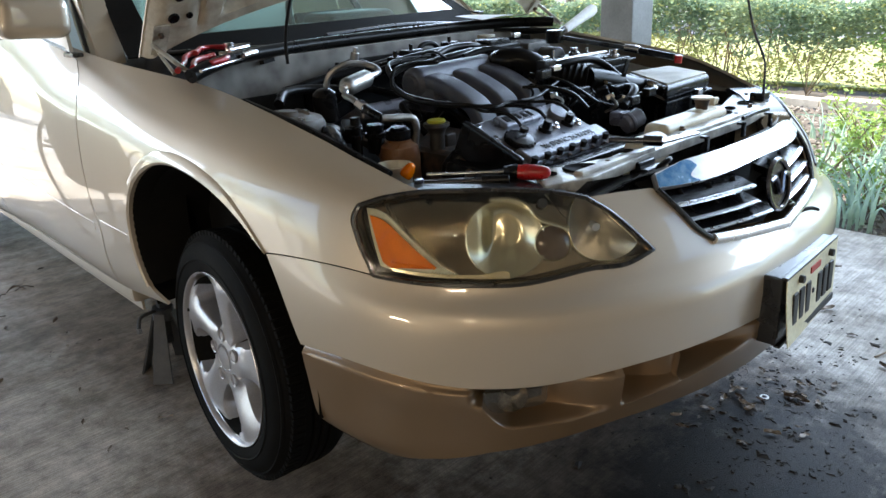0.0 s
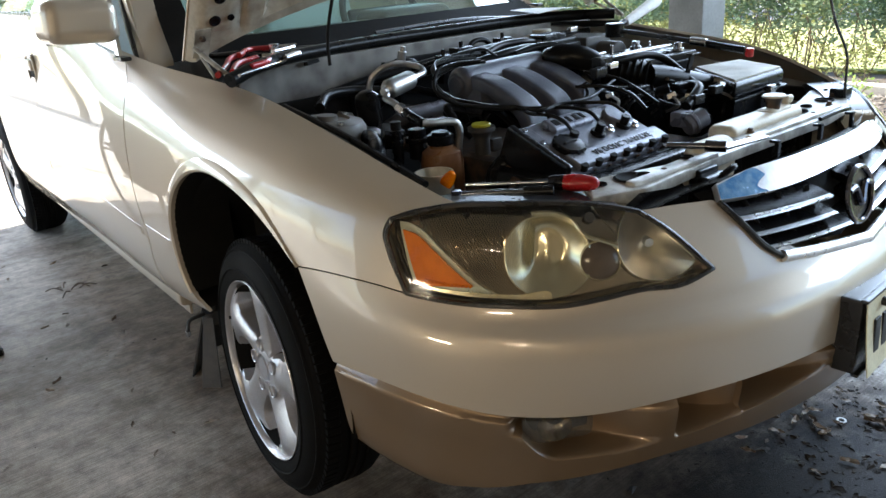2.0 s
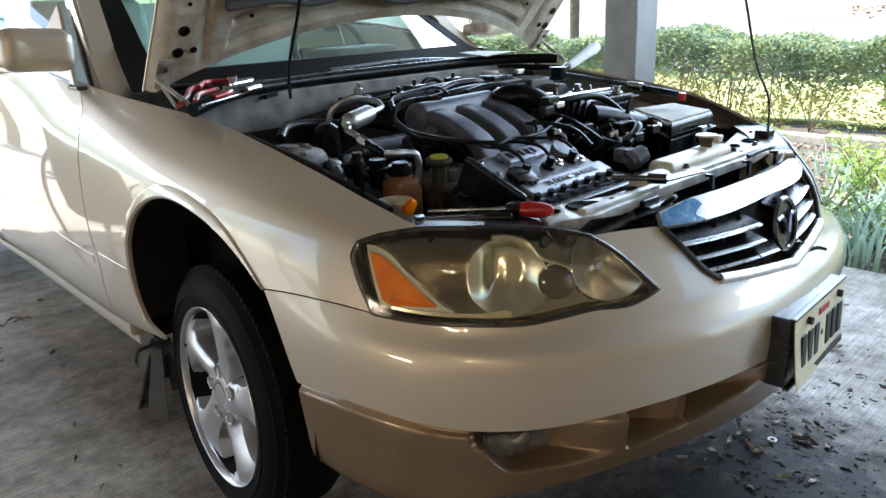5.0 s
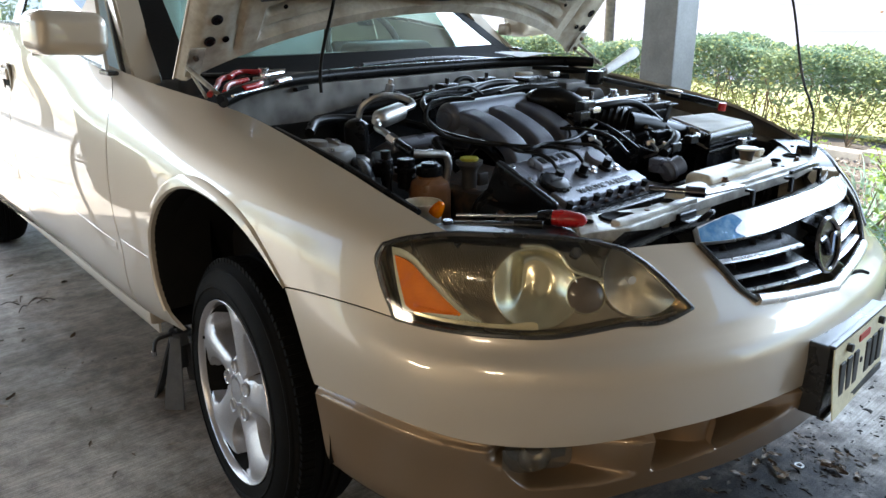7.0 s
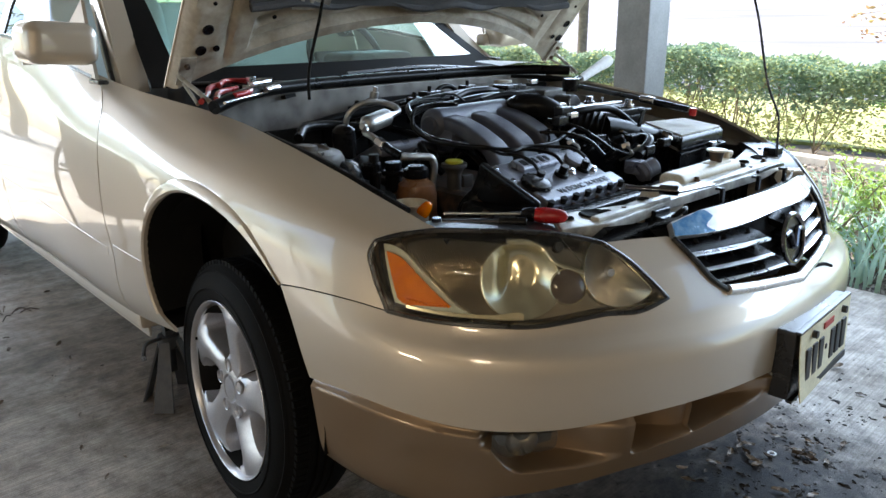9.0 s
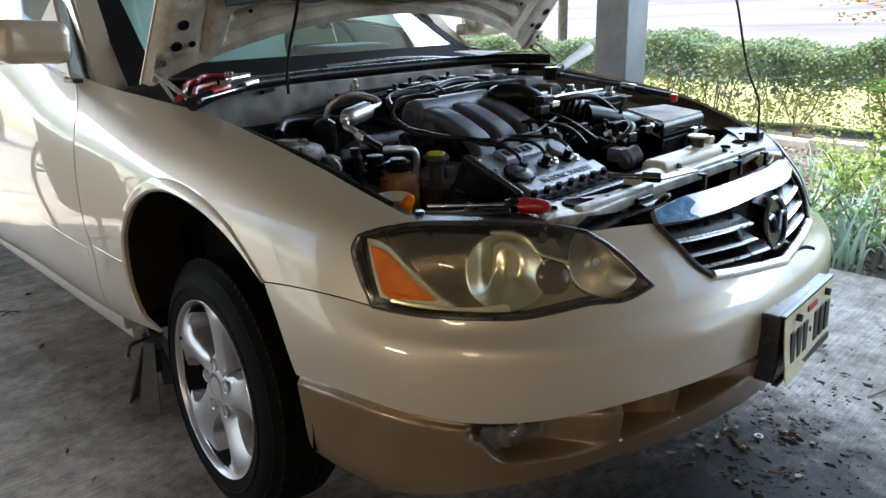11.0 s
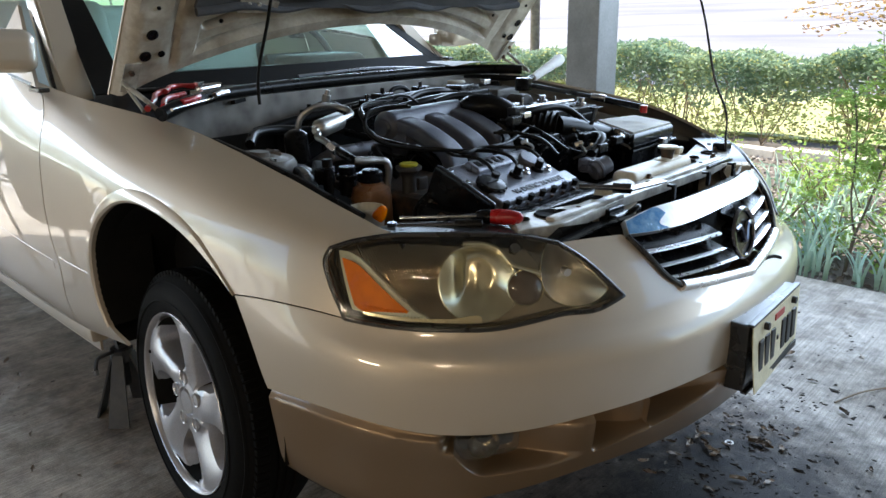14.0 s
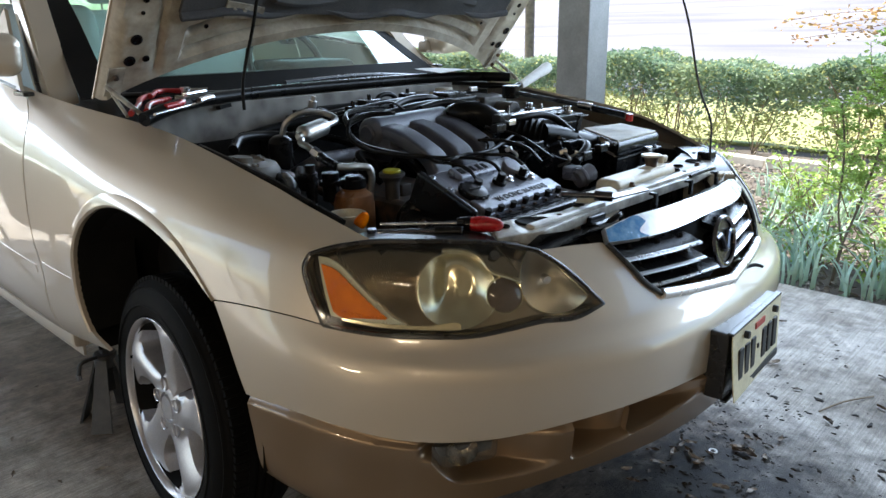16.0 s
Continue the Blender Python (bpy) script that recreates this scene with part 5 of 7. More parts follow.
for fl in (0, 1):
    a, b = tube(edge.tolist(), .0055, 24, 8, smooth=False), tube(chin.tolist(), .0105, 24, 10, smooth=False)
    part("grille_frame", flipped(a) if fl else a, SATIN, gr)
    part("chin_frame", flipped(b) if fl else b, BAR, gr, "chrome lower grille frame")
crack = tube([tuple(p) for p in body([(.100, 5.06), (.135, 4.98), (.165, 4.85), (.185, 4.66)], .0010)], .0042, 20, 6)
part("crack", flipped(crack), LINER, bumper, "dark hairline crack in the paint")
# badge: a plain ring with a plain bent bar
bc = Vector(body([(.0001, 6.55)], .016)[0])
bm_m = Matrix.Translation((0, bc.y - .004, bc.z)) @ pose(0, 0, 0, 80, 0, 0)
rr = [(.049 * math.cos(a), .051 * math.sin(a), 0) for a in np.linspace(0, 2 * math.pi, 41)]
badge = part("badge", moved(tube(rr, .0055, 41, 8, smooth=False), bm_m), DARKBADGE, gr, "plain dark chrome ring badge")
part("badge_backing", moved(cyl(.048, -.008, -.002, 32), bm_m), SATIN, badge)
part("badge_bar", moved(tube([(-.041, .014, 0), (-.022, .018, .001), (0, -.016, .002), (.022, .018, .001), (.041, .014, 0)], .007, 26, 8), bm_m), DARKBADGE, badge, "plain bent bar")

PX, PZ, PY = 0.008, .520, -.028
plate_m = pose(PX, PY, PZ, 88, 0, 3)
pl = part("number_plate", moved(thick(grid(lambda i, j: (-.1525 + .305 * i, -.071 + .142 * j, .004 * math.sin(i * 3.1) + .011 * (1 - j) ** 1.5 * (1 - i) ** 2), 12, 6), .002), plate_m), PLATE, car, "cream number plate with dark embossed marks")
part("plate_bracket", moved(joined(box(-.150, -.010, .448, .156, .04, .594, .006), box(-.150, -.018, .590, .156, -.004, .597, .003), box(-.150, -.018, .445, .156, -.004, .451, .003)), pose(0, -.012, 0, 0, 0, 3)), SATIN, pl, "black plastic plate bracket")
for k, (x, w) in enumerate(((-.112, .026), (-.076, .026), (-.040, .026), (-.008, .010), (.030, .026), (.066, .026), (.102, .026))):
    hh = .034 if k != 3 else .006
    part("plate_mark", moved(box(x - w / 2, -.036 if k != 3 else -.004, .004, x + w / 2, -.036 + 2 * hh if k != 3 else .008, .0095, .003), plate_m), INK, pl)
part("plate_heading", moved(box(-.032, .047, .004, .024, .060, .0085), plate_m), REDINK, pl, "red bar of writing")
part("plate_footer", moved(box(-.11, -.066, .006, .13, -.052, .0095), plate_m), INK, pl)
for x in (-.09, .09):
    part("plate_screw", moved(cyl(.008, .004, .014, 12), plate_m @ Matrix.Translation((x, .055, 0))), INK, pl)


# ---- raised hood ----
HA = radians(51)
HC, HS = math.cos(HA), math.sin(HA)


def hood_at(x, s, h=0.0):
    """Across x, along s from the hinge line to the nose, h above the outer skin's plane."""
    return Vector((x, 1.345 - s * HC + h * HS, 1.005 + s * HS + h * HC))


def hood_rear(x):
    return .215 * max(0, 1 - (x / .748) ** 2) ** .85


def hood_front(x):
    return 1.12 - .20 * (abs(x) / .72) ** 2.2


def hood_sheet(height, edge, nx=44, ns=36):
    def at(i, j):
        x = -edge + 2 * edge * i
        a, b = hood_rear(x), hood_front(x)
        s = a + (b - a) * j
        return hood_at(x, s, height(x, s, j))
    return grid(at, nx, ns)


hood = part("hood", thick(hood_sheet(lambda x, s, j: .048 - .022 * (x / .72) ** 4, .748), .004), PAINT, car, "raised pearl white hood")


def ramp01(v, a, b):
    return max(0.0, min(1.0, (v - a) / (b - a)))


def band(v, a, b, soft=.010):
    return ramp01(v, a - soft / 2, a + soft / 2) * ramp01(-v, -b - soft / 2, -b + soft / 2)


def ribs(x, s, j):
    """The pressed inner panel: frame rails, grooves that follow the rear edge, and pockets."""
    ax, d = abs(x), s - hood_rear(x)
    side_rail = band(ax, .555, .738, .014)
    rear_rail = max(band(d, -.01, .034), .75 * band(d, .058, .098), .95 * band(d, .122, .21, .016)) * band(ax, -1, .60, .03)
    front = ramp01(s, .93, .95)
    h = .022 - .030 * max(side_rail, rear_rail, front)
    pockets = band(ax, .27, .40, .02) * band(d, .135, .185, .014) + band(ax, .06, .20, .02) * band(d, .135, .185, .014)
    rail_groove = band(ax - .08 * (s - .2), .618, .634, .010) * band(s, .10, .80, .03)
    plate = band(ax, .648, .722, .008) * band(s, .115, .262, .010)
    return h + .016 * pockets + .010 * rail_groove - .005 * plate


part("hood_frame", hood_sheet(ribs, .744, 168, 130), HOODIN, hood, "dusty ribbed inner hood panel")
pad = thick(grid(lambda i, j: hood_at(-.60 + 1.20 * i, .285 + .635 * j, -.012 - .006 * math.sin(i * 18.8) * math.sin(j * 12.5)), 30, 20), .01)
part("insulation_pad", pad, PAD, hood, "black insulation pad under the hood")
for sg in (-1, 1):
    for x, s, r in ((.694, .145, .0145), (.688, .208, .0145), (.655, .151, .009), (.682, .315, .008), (.683, .279, .005), (.52, .245, .006)):
        m = Matrix.Translation(hood_at(sg * x, s, -.0145 if s < .262 else -.0085)) @ Vector((0, -HS, -HC)).to_track_quat("Z", "Y").to_matrix().to_4x4()
        part("hood_grommet", moved(joined(lathe([(r, 0), (r * .95, .003), (r * .66, .004), (r * .6, .001), (0, .0)], 16)), m), BLACK, hood)
    hinge = part("hood_hinge", joined(rod((sg * .738, 1.290, 1.050), (sg * .712, 1.165, .985), .0060, 8), rod((sg * .722, 1.300, 1.030), (sg * .735, 1.20, .985), .0045, 8)), CREAM, hood, "painted hood hinge")
    plate = thick(grid(lambda i, j: hood_at(sg * (.700 + .040 * i), .040 + .085 * j, -.013), 3, 3), .004)
    part("hinge_plate", plate, CREAM, hinge)
    for s_ in (.055, .10):
        part("hinge_bolt", moved(cyl(.007, -.004, .006, 6), Matrix.Translation(hood_at(sg * .722, s_, -.019)) @ Vector((0, -HS, -HC)).to_track_quat("Z", "Y").to_matrix().to_4x4()), RUST, hinge)
# fold along the pad's rear edge and the pale prop bracket
part("pad_fold", tube([tuple(hood_at(x, .290 + .010 * math.sin(x * 23), -.020 - .010 * math.sin(x * 11 + 1))) for x in np.linspace(-.60, .60, 25)], .011, 60, 8), PAD, hood, "folded edge of the insulation pad")
part("pad_fold", tube([tuple(hood_at(x, .345 + .018 * math.sin(x * 9 + .6), -.018 - .008 * math.sin(x * 15))) for x in np.linspace(-.36, .42, 19)], .014, 50, 8), PAD, hood, "sagging fold of the insulation pad")
part("prop_bracket", joined(thick(grid(lambda i, j: hood_at(-.490 + .110 * i, .278 + .052 * j * (1 - .4 * i), -.024), 4, 3), .005), *[moved(cyl(.006, -.002, .004, 10), Matrix.Translation(hood_at(x, .305, -.031)) @ Vector((0, -HS, -HC)).to_track_quat("Z", "Y").to_matrix().to_4x4()) for x in (-.468, -.440)]), CREAM, hood, "pale prop bracket on the hood")
part("hood_prop", tube([(.500, .322, .845), (.498, .318, .812), (.520, .325, .800), (.545, .340, .825), (.556, .350, .905), (.535, .375, .98), (.545, .44, 1.19), (.545, .60, 1.55)], .0034, 40, 8), SATIN, car, "thin black hood prop rod")
part("prop_clip", box(.50, .32, .79, .545, .36, .83, .006), BLACK, car)
part("washer_hose", tube([(-.49, 1.09, .985), (-.487, 1.095, 1.02), (-.44, 1.09, 1.20), (-.40, 1.06, 1.42)], .0042, 24, 8), RUBBER, car, "thin black hose up to the hood")

# ---- cabin seen through the glass ----
part("dashboard", joined(box(-.66, 1.52, .70, .66, 2.05, 1.022, .04, 4), box(.20, 1.86, .95, .54, 2.08, 1.055, .04, 4)), DASH, car, "dark dashboard")


def seat(x, y):
    base = box(x - .26, y - .50, .50, x + .26, y + .05, .72, .06, 4)
    back = moved(box(-.26, -.07, 0, .26, .07, .62, .06, 4), pose(x, y, .68, -14, 0, 0))
    rest = moved(box(-.13, -.05, .66, .13, .05, .86, .045, 4), pose(x, y, .68, -14, 0, 0))
    s = part("car_seat", back, SEAT, car, "pale grey cloth seat")
    part("cushion", base, SEAT, s)
    part("headrest", rest, SEAT, s)
    for dx in (-.05, .05):
        part("headrest_post", moved(cyl(.006, .58, .70, 8), pose(x + dx, y, .68, -14, 0, 0)), STEEL, s)


seat(-.37, 2.72)
seat(.37, 2.72)
seat(-.34, 3.55)
seat(.34, 3.55)
m = pose(.37, 2.12, 1.02, 65, 0, 0)
part("steering_wheel", joined(moved(tube([(.18 * math.cos(a), .18 * math.sin(a), 0) for a in np.linspace(0, 2 * math.pi, 33)], .014, 33, 8, smooth=False), m), moved(box(-.16, -.035, -.01, .16, .035, .02, .01), m)), DASH, car)
part("rear_mirror", box(-.11, 2.02, 1.30, .11, 2.05, 1.365, .012), BLACK, car)

# wipers
part("wiper", joined(tube([(.44, 1.38, .985), (.30, 1.40, 1.005), (.0, 1.43, 1.01)], .008, 20, 8), tube([(.50, 1.38, 1.0), (.2, 1.42, 1.022), (-.12, 1.44, 1.015)], .006, 20, 6)), SATIN, car)
part("wiper", joined(tube([(-.16, 1.36, .98), (-.3, 1.40, .995), (-.55, 1.46, 1.0)], .007, 20, 8), tube([(-.14, 1.40, .99), (-.4, 1.44, 1.005), (-.62, 1.52, 1.01)], .005, 20, 6)), SATIN, car)

# ---- engine bay: aprons, firewall, supports ----
bay = part("engine_bay", joined(box(-.66, .42, .40, .66, 1.30, .43), box(-.665, .40, .42, -.645, 1.30, .80, .004), box(.645, .40, .42, .665, 1.30, .80, .004), box(-.66, 1.285, .42, .66, 1.30, .80)), LINER, car, "grimy black bottom of the engine bay")
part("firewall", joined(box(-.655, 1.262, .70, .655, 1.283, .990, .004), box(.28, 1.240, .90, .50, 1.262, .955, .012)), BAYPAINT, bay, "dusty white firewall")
# added black sheet: stands for the darkness low on the firewall
part("firewall_dark_sheet", joined(box(-.20, 1.228, .70, .62, 1.246, .956, .006), box(-.36, 1.232, .70, -.20, 1.246, .918, .006), box(-.65, 1.238, .70, -.24, 1.246, .895, .004)), LINER, bay, "black sheet for the dark lower part of the firewall")
part("cowl_seal", tube([(-.735, 1.115, .984), (-.66, 1.155, .997), (-.58, 1.20, 1.003), (-.49, 1.24, 1.005), (-.39, 1.265, 1.006), (.09, 1.305, 1.006), (.36, 1.285, 1.006), (.54, 1.21, 1.004), (.62, 1.13, 1.0)], .0165, 60, 14), RUBBER, bay, "long black rubber cowl seal")
part("cowl_ledge", thick(grid(lambda i, j: Vector(spline([(-.47, 1.24, .985), (-.43, 1.26, .987), (-.39, 1.275, .988), (.09, 1.315, .988), (.36, 1.295, .988), (.54, 1.22, .985), (.65, 1.12, .975)], 41)[int(round(i * 40))]) + Vector((0, .12 * j, -.012 * j)), 40, 3), .01), LINER, bay)
for sg in (-1, 1):
    side = (lambda b: b) if sg < 0 else flipped
    # right-hand rail black, left pale: the bay's darker side put into the colour
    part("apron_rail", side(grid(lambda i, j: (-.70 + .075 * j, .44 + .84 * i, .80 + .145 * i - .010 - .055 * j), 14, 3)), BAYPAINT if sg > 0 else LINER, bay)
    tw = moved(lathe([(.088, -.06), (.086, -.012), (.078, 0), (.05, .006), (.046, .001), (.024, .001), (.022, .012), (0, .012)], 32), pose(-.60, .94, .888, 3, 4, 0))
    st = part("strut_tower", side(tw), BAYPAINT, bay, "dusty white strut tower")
    # sides in black liner: the shade below the pale cap put into the colour
    part("strut_turret", side(moved(cyl(.098, -.30, -.035, 32), pose(-.60, .94, .888, 3, 4, 0))), LINER, st, "strut turret sides, black for the dark below the cap")
    for k in range(3):
        part("strut_nut", side(moved(cyl(.008, .0, .010, 6), pose(-.60 + .068 * math.cos(k * 2.1 + .4), .94 + .068 * math.sin(k * 2.1 + .4), .882))), STEEL, st)
part("fender_seal", tube([(-.668, .50, .835), (-.663, .75, .885), (-.668, 1.0, .925)], .007, 20, 8), RUBBER, bay)

SUP = [(-.49, .28), (-.39, .245), (-.12, .262), (.29, .258), (.44, .28), (.60, .36), (.57, .44), (.40, .39), (.185, .362), (-.10, .318), (-.25, .31), (-.43, .365)]
sup = part("radiator_support", joined(prism(SUP, .785, .808, .005), box(-.40, .262, .800, -.14, .285, .816, .006), box(.0, .27, .800, .38, .295, .816, .006), box(-.44, .28, .58, -.40, .34, .79), box(.48, .30, .58, .52, .38, .79)), CREAM, car, "grimy cream radiator support panel")
for x, y, r in ((-.36, .298, .030), (-.335, .292, .014), (-.425, .315, .010), (-.19, .30, .012), (.30, .33, .016), (.36, .345, .012), (.45, .345, .02), (-.04, .285, .008), (.12, .285, .008)):
    part("support_hole", moved(lathe([(r * 1.15, .0), (r, .003), (r * .8, -.001), (0, -.001)], 20), Matrix.Translation((x, y, .8095))), LINER, sup)
part("hood_latch", joined(box(-.23, .245, .70, -.17, .27, .80, .004), box(-.235, .225, .74, -.165, .25, .79, .006), tube([(-.20, .23, .78), (-.17, .215, .80), (-.14, .23, .79)], .006, 10, 6)), BLACK, sup, "black hood latch")
part("front_shroud", whole(grid(lambda i, j: tuple(Vector(body([(.0005 + .50 * i, 7.85)], -.012)[0]) * (1 - j) + Vector((-.50 * i, .262, .755)) * j), 20, 4)), BLACK, car)
for x in (-.05, .12, .26):
    part("shroud_clip", joined(box(x - .006, .193, .795, x + .006, .201, .828, .002), box(x - .006, .193, .822, x + .006, .212, .828, .002)), BLACK, car)
part("shroud_bar", tube([(.13, .205, .835), (.20, .20, .84), (.26, .205, .835)], .005, 10, 6), BLACK, car)

rad = part("radiator", box(-.36, .375, .46, .44, .41, .79, .008), BLACK, car, "black radiator with a pale plastic top tank")
part("top_tank", joined(box(.0, .318, .775, .30, .385, .828, .018, 4), box(.17, .325, .80, .265, .375, .834, .014)), TANK, rad, "yellowed plastic top tank")
part("filler_neck", moved(lathe([(.014, .822), (.015, .842), (.019, .854), (.021, .858)], 24), Matrix.Translation((.205, .345, 0))), RUST, rad, "brown filler neck")
part("filler_cap", moved(cyl(.026, .857, .862, 32), Matrix.Translation((.205, .345, 0))), TANK, rad)
part("tank_spout", joined(moved(cyl(.008, .825, .852, 16), Matrix.Translation((.258, .345, 0))), tube([(.258, .345, .845), (.28, .345, .846), (.31, .36, .83)], .005, 10, 8)), TANK, rad)
part("overflow_bottle", box(-.155, .285, .72, -.025, .345, .825, .028, 5), TANK, car, "small yellowed overflow bottle")
part("fan_shroud", joined(moved(lathe([(.165, 0), (.165, .05), (.155, .05), (.155, 0)], 40), pose(-.15, .46, .62, 90, 0, 0)), box(-.34, .41, .46, .42, .425, .79)), BLACK, car)

# ---- engine ----
eng = part("engine", joined(box(-.36, .44, .44, .06, 1.10, .74, .03), box(.06, .50, .44, .40, 1.0, .70, .05), box(-.40, .45, .50, -.35, 1.05, .80, .02)), RUST, car, "greasy transverse six-cylinder engine")
VC = pose(-.374, .427, .797, 23, 0, 3)
cov = part("valve_cover", moved(box(0, 0, -.04, .335, .178, .0, .010, 3), VC), COVER, eng, "grey cast valve cover with raised lettering")
for rib in ((.022, .002, -.005, .328, .046, .013), (.085, .122, -.005, .215, .166, .012), (.0, .06, -.005, .045, .16, .006), (.215, .128, -.005, .32, .160, .005)):
    part("cover_ridge", moved(box(*rib, .006, 3), VC), COVER, cov)
for k in range(7):
    part("cover_bolt", moved(joined(cyl(.009, -.034, -.014, 12), cyl(.005, -.014, -.008, 6)), VC @ Matrix.Translation((.028 + .048 * k, -.002, 0))), RUST, cov)
    part("cover_notch", moved(cyl(.010, -.001, .0128, 14), VC @ Matrix.Translation((.036 + .046 * k, .004, 0))), LINER, cov)
for k in range(3):
    x = .095 + .088 * k
    part("plug_boot", moved(joined(cyl(.017, -.002, .008, 18), cyl(.010, .006, .026, 14)), VC @ Matrix.Translation((x, .085, 0))), RUBBER, cov)
cap = part("oil_cap", moved(joined(lathe([(.032, .0), (.033, .009), (.030, .014), (.015, .0155), (0, .016)], 28), box(-.018, -.003, .013, .018, .003, .019, .002)), VC @ Matrix.Translation((.060, .066, .006))), BLACK, cov, "round black oil filler cap")
for k in range(14):
    a = 2 * math.pi * k / 14
    part("cap_rib", moved(box(.031, -.003, .002, .0352, .003, .012), VC @ Matrix.Translation((.060, .066, .006)) @ pose(0, 0, 0, 0, 0, math.degrees(a))), BLACK, cap)
txt = bpy.data.curves.new("lettering", "FONT")
txt.body, txt.size, txt.extrude, txt.space_character = "V6 DOHC 24-VALVE", .0215, .0010, 1.02
txt.materials.append(BLACK)
t_ob = new("lettering", txt)
t_ob.parent = cov
t_ob.matrix_basis = VC @ Matrix.Translation((.088, .016, .0135))
tagged(t_ob, "raised lettering")
part("cover_round", moved(lathe([(.034, -.004), (.034, .008), (.030, .013), (.012, .014), (0, .014)], 28), VC @ Matrix.Translation((.285, .115, 0))), COVER, cov)
for k, w in enumerate((.016, .010, .010, .012, .010)):
    part("cover_mark", moved(box(.098 + .022 * k, .134, .010, .098 + .022 * k + w, .154, .0135, .001), VC), LINER, cov, "dark bar of worn lettering")
for x, y in ((.020, .100), (.018, .150), (.225, .085), (.300, .075)):
    part("cover_bolt", moved(joined(cyl(.010, -.002, .004, 14), cyl(.006, .003, .011, 6)), VC @ Matrix.Translation((x, y, 0))), STEEL, cov)
part("timing_cover", joined(box(-.425, .43, .50, -.382, .62, .795, .02), moved(box(-.02, 0, -.06, .0, .17, .02, .008), VC)), BLACK, eng, "black timing cover")

ple = part("intake_manifold", joined(moved(lathe([(0, 0), (.026, 0), (.034, .004), (.040, .012), (.042, .020), (.042, .30), (.036, .312), (0, .314)], 32), pose(-.280, .872, .920, 0, 90, 5)), box(-.27, .80, .85, .02, .90, .915, .02)), MANIFOLD, eng, "grey cast intake manifold with three runners")
part("plenum_cap", moved(lathe([(0, -.006), (.020, -.006), (.024, -.002), (.024, .004)], 28), pose(-.280, .872, .920, 0, 90, 5)), MANIFOLD, ple)
for k in range(3):
    x = -.236 + .106 * k
    y = .842 + .010 * k

    def run(i, j, x=x, y=y):
        a = 2 * math.pi * j
        c = glide([0, .25, .55, .8, 1], [(y + .035, .928), (y - .03, .920), (y - .10, .893), (y - .145, .862), (y - .165, .815)], [i])[0]
        tang = glide([0, .25, .55, .8, 1], [(-1, -.02), (-1, -.22), (-.92, -.45), (-.75, -.8), (-.3, -1)], [i])[0]
        n = np.array([-tang[1], tang[0]]) / np.hypot(*tang)
        r1, r2 = .0335 - .002 * i, .019
        cx, cn = math.cos(a), math.sin(a)
        cx, cn = math.copysign(abs(cx) ** .42, cx), math.copysign(abs(cn) ** .42, cn)
        return (x + .026 * i + r1 * cx, c[0] - n[0] * r2 * cn, c[1] - n[1] * r2 * cn)
    part("runner", grid(run, 20, 28), MANIFOLD, ple)
part("throttle_body", joined(moved(cyl(.034, 0, .05, 24), pose(.02, .896, .918, 0, 90, 8)), box(.035, .865, .885, .075, .925, .945, .01)), DARKALLOY, eng)
part("rear_cover", moved(box(0, 0, -.04, .40, .16, .0, .012, 3), pose(-.34, 1.16, .80, -25, 0, 0) @ Matrix.Translation((0, -.16, 0))), COVER, eng)

# plug wires, hoses, loom
wires = [[(-.30, .76, .985), (-.36, .78, .985), (-.425, .765, .972), (-.44, .75, .945), (-.43, .72, .922), (-.38, .70, .905), (-.30, .655, .893), (-.28, .60, .887), (-.21, .60, .890), (-.16, .57, .886), (-.125, .53, .880), (-.110, .512, .862)],
         [(-.28, .78, .98), (-.35, .80, .98), (-.415, .78, .962), (-.425, .755, .938), (-.41, .72, .915), (-.36, .69, .898), (-.28, .64, .888), (-.24, .60, .886), (-.215, .565, .884), (-.198, .53, .874), (-.195, .512, .858)],
         [(-.25, .80, .975), (-.33, .82, .972), (-.40, .80, .95), (-.40, .76, .925), (-.36, .71, .905), (-.28, .66, .885), (-.305, .60, .884), (-.29, .56, .882), (-.282, .53, .872), (-.282, .510, .855)],
         [(-.27, .61, .885), (-.19, .603, .887), (-.11, .610, .886), (-.03, .64, .89), (.04, .66, .90)], [(-.27, .62, .88), (-.18, .612, .882), (-.09, .622, .884), (-.01, .65, .888), (.06, .64, .88)],
         [(-.05, .68, .93), (.01, .63, .91), (.0, .56, .89), (.015, .515, .86)], [(-.10, .66, .905), (-.07, .60, .905), (-.045, .55, .89), (-.05, .50, .86)], [(-.33, .88, .95), (-.28, .95, .968), (-.20, .985, .972), (-.10, .99, .968)], [(-.34, .87, .94), (-.30, .935, .962), (-.22, .97, .968), (-.12, .985, .960)], [(-.15, .985, .955), (-.12, .99, .976), (-.085, .985, .976), (-.05, .98, .955)]]
# dark hoses, loom and brackets crowded along the firewall
for pth, r in (([(-.46, 1.17, .905), (-.34, 1.17, .922), (-.20, 1.16, .935), (-.06, 1.17, .945)], .013), ([(-.22, 1.12, .93), (-.08, 1.10, .950), (.06, 1.12, .955), (.20, 1.16, .95)], .015),
               ([(-.30, 1.20, .90), (-.24, 1.205, .945), (-.18, 1.20, .950), (-.12, 1.205, .92)], .009), ([(.02, 1.19, .93), (.06, 1.20, .972), (.11, 1.20, .972), (.14, 1.19, .93)], .008),
               ([(-.56, 1.04, .90), (-.50, 1.10, .915), (-.42, 1.12, .912), (-.33, 1.10, .90)], .012), ([(-.10, 1.02, .94), (.02, 1.0, .955), (.12, 1.02, .955), (.19, 1.05, .945)], .012)):
    part("firewall_hose", tube(pth, r, 28, 10), RUBBER, eng)
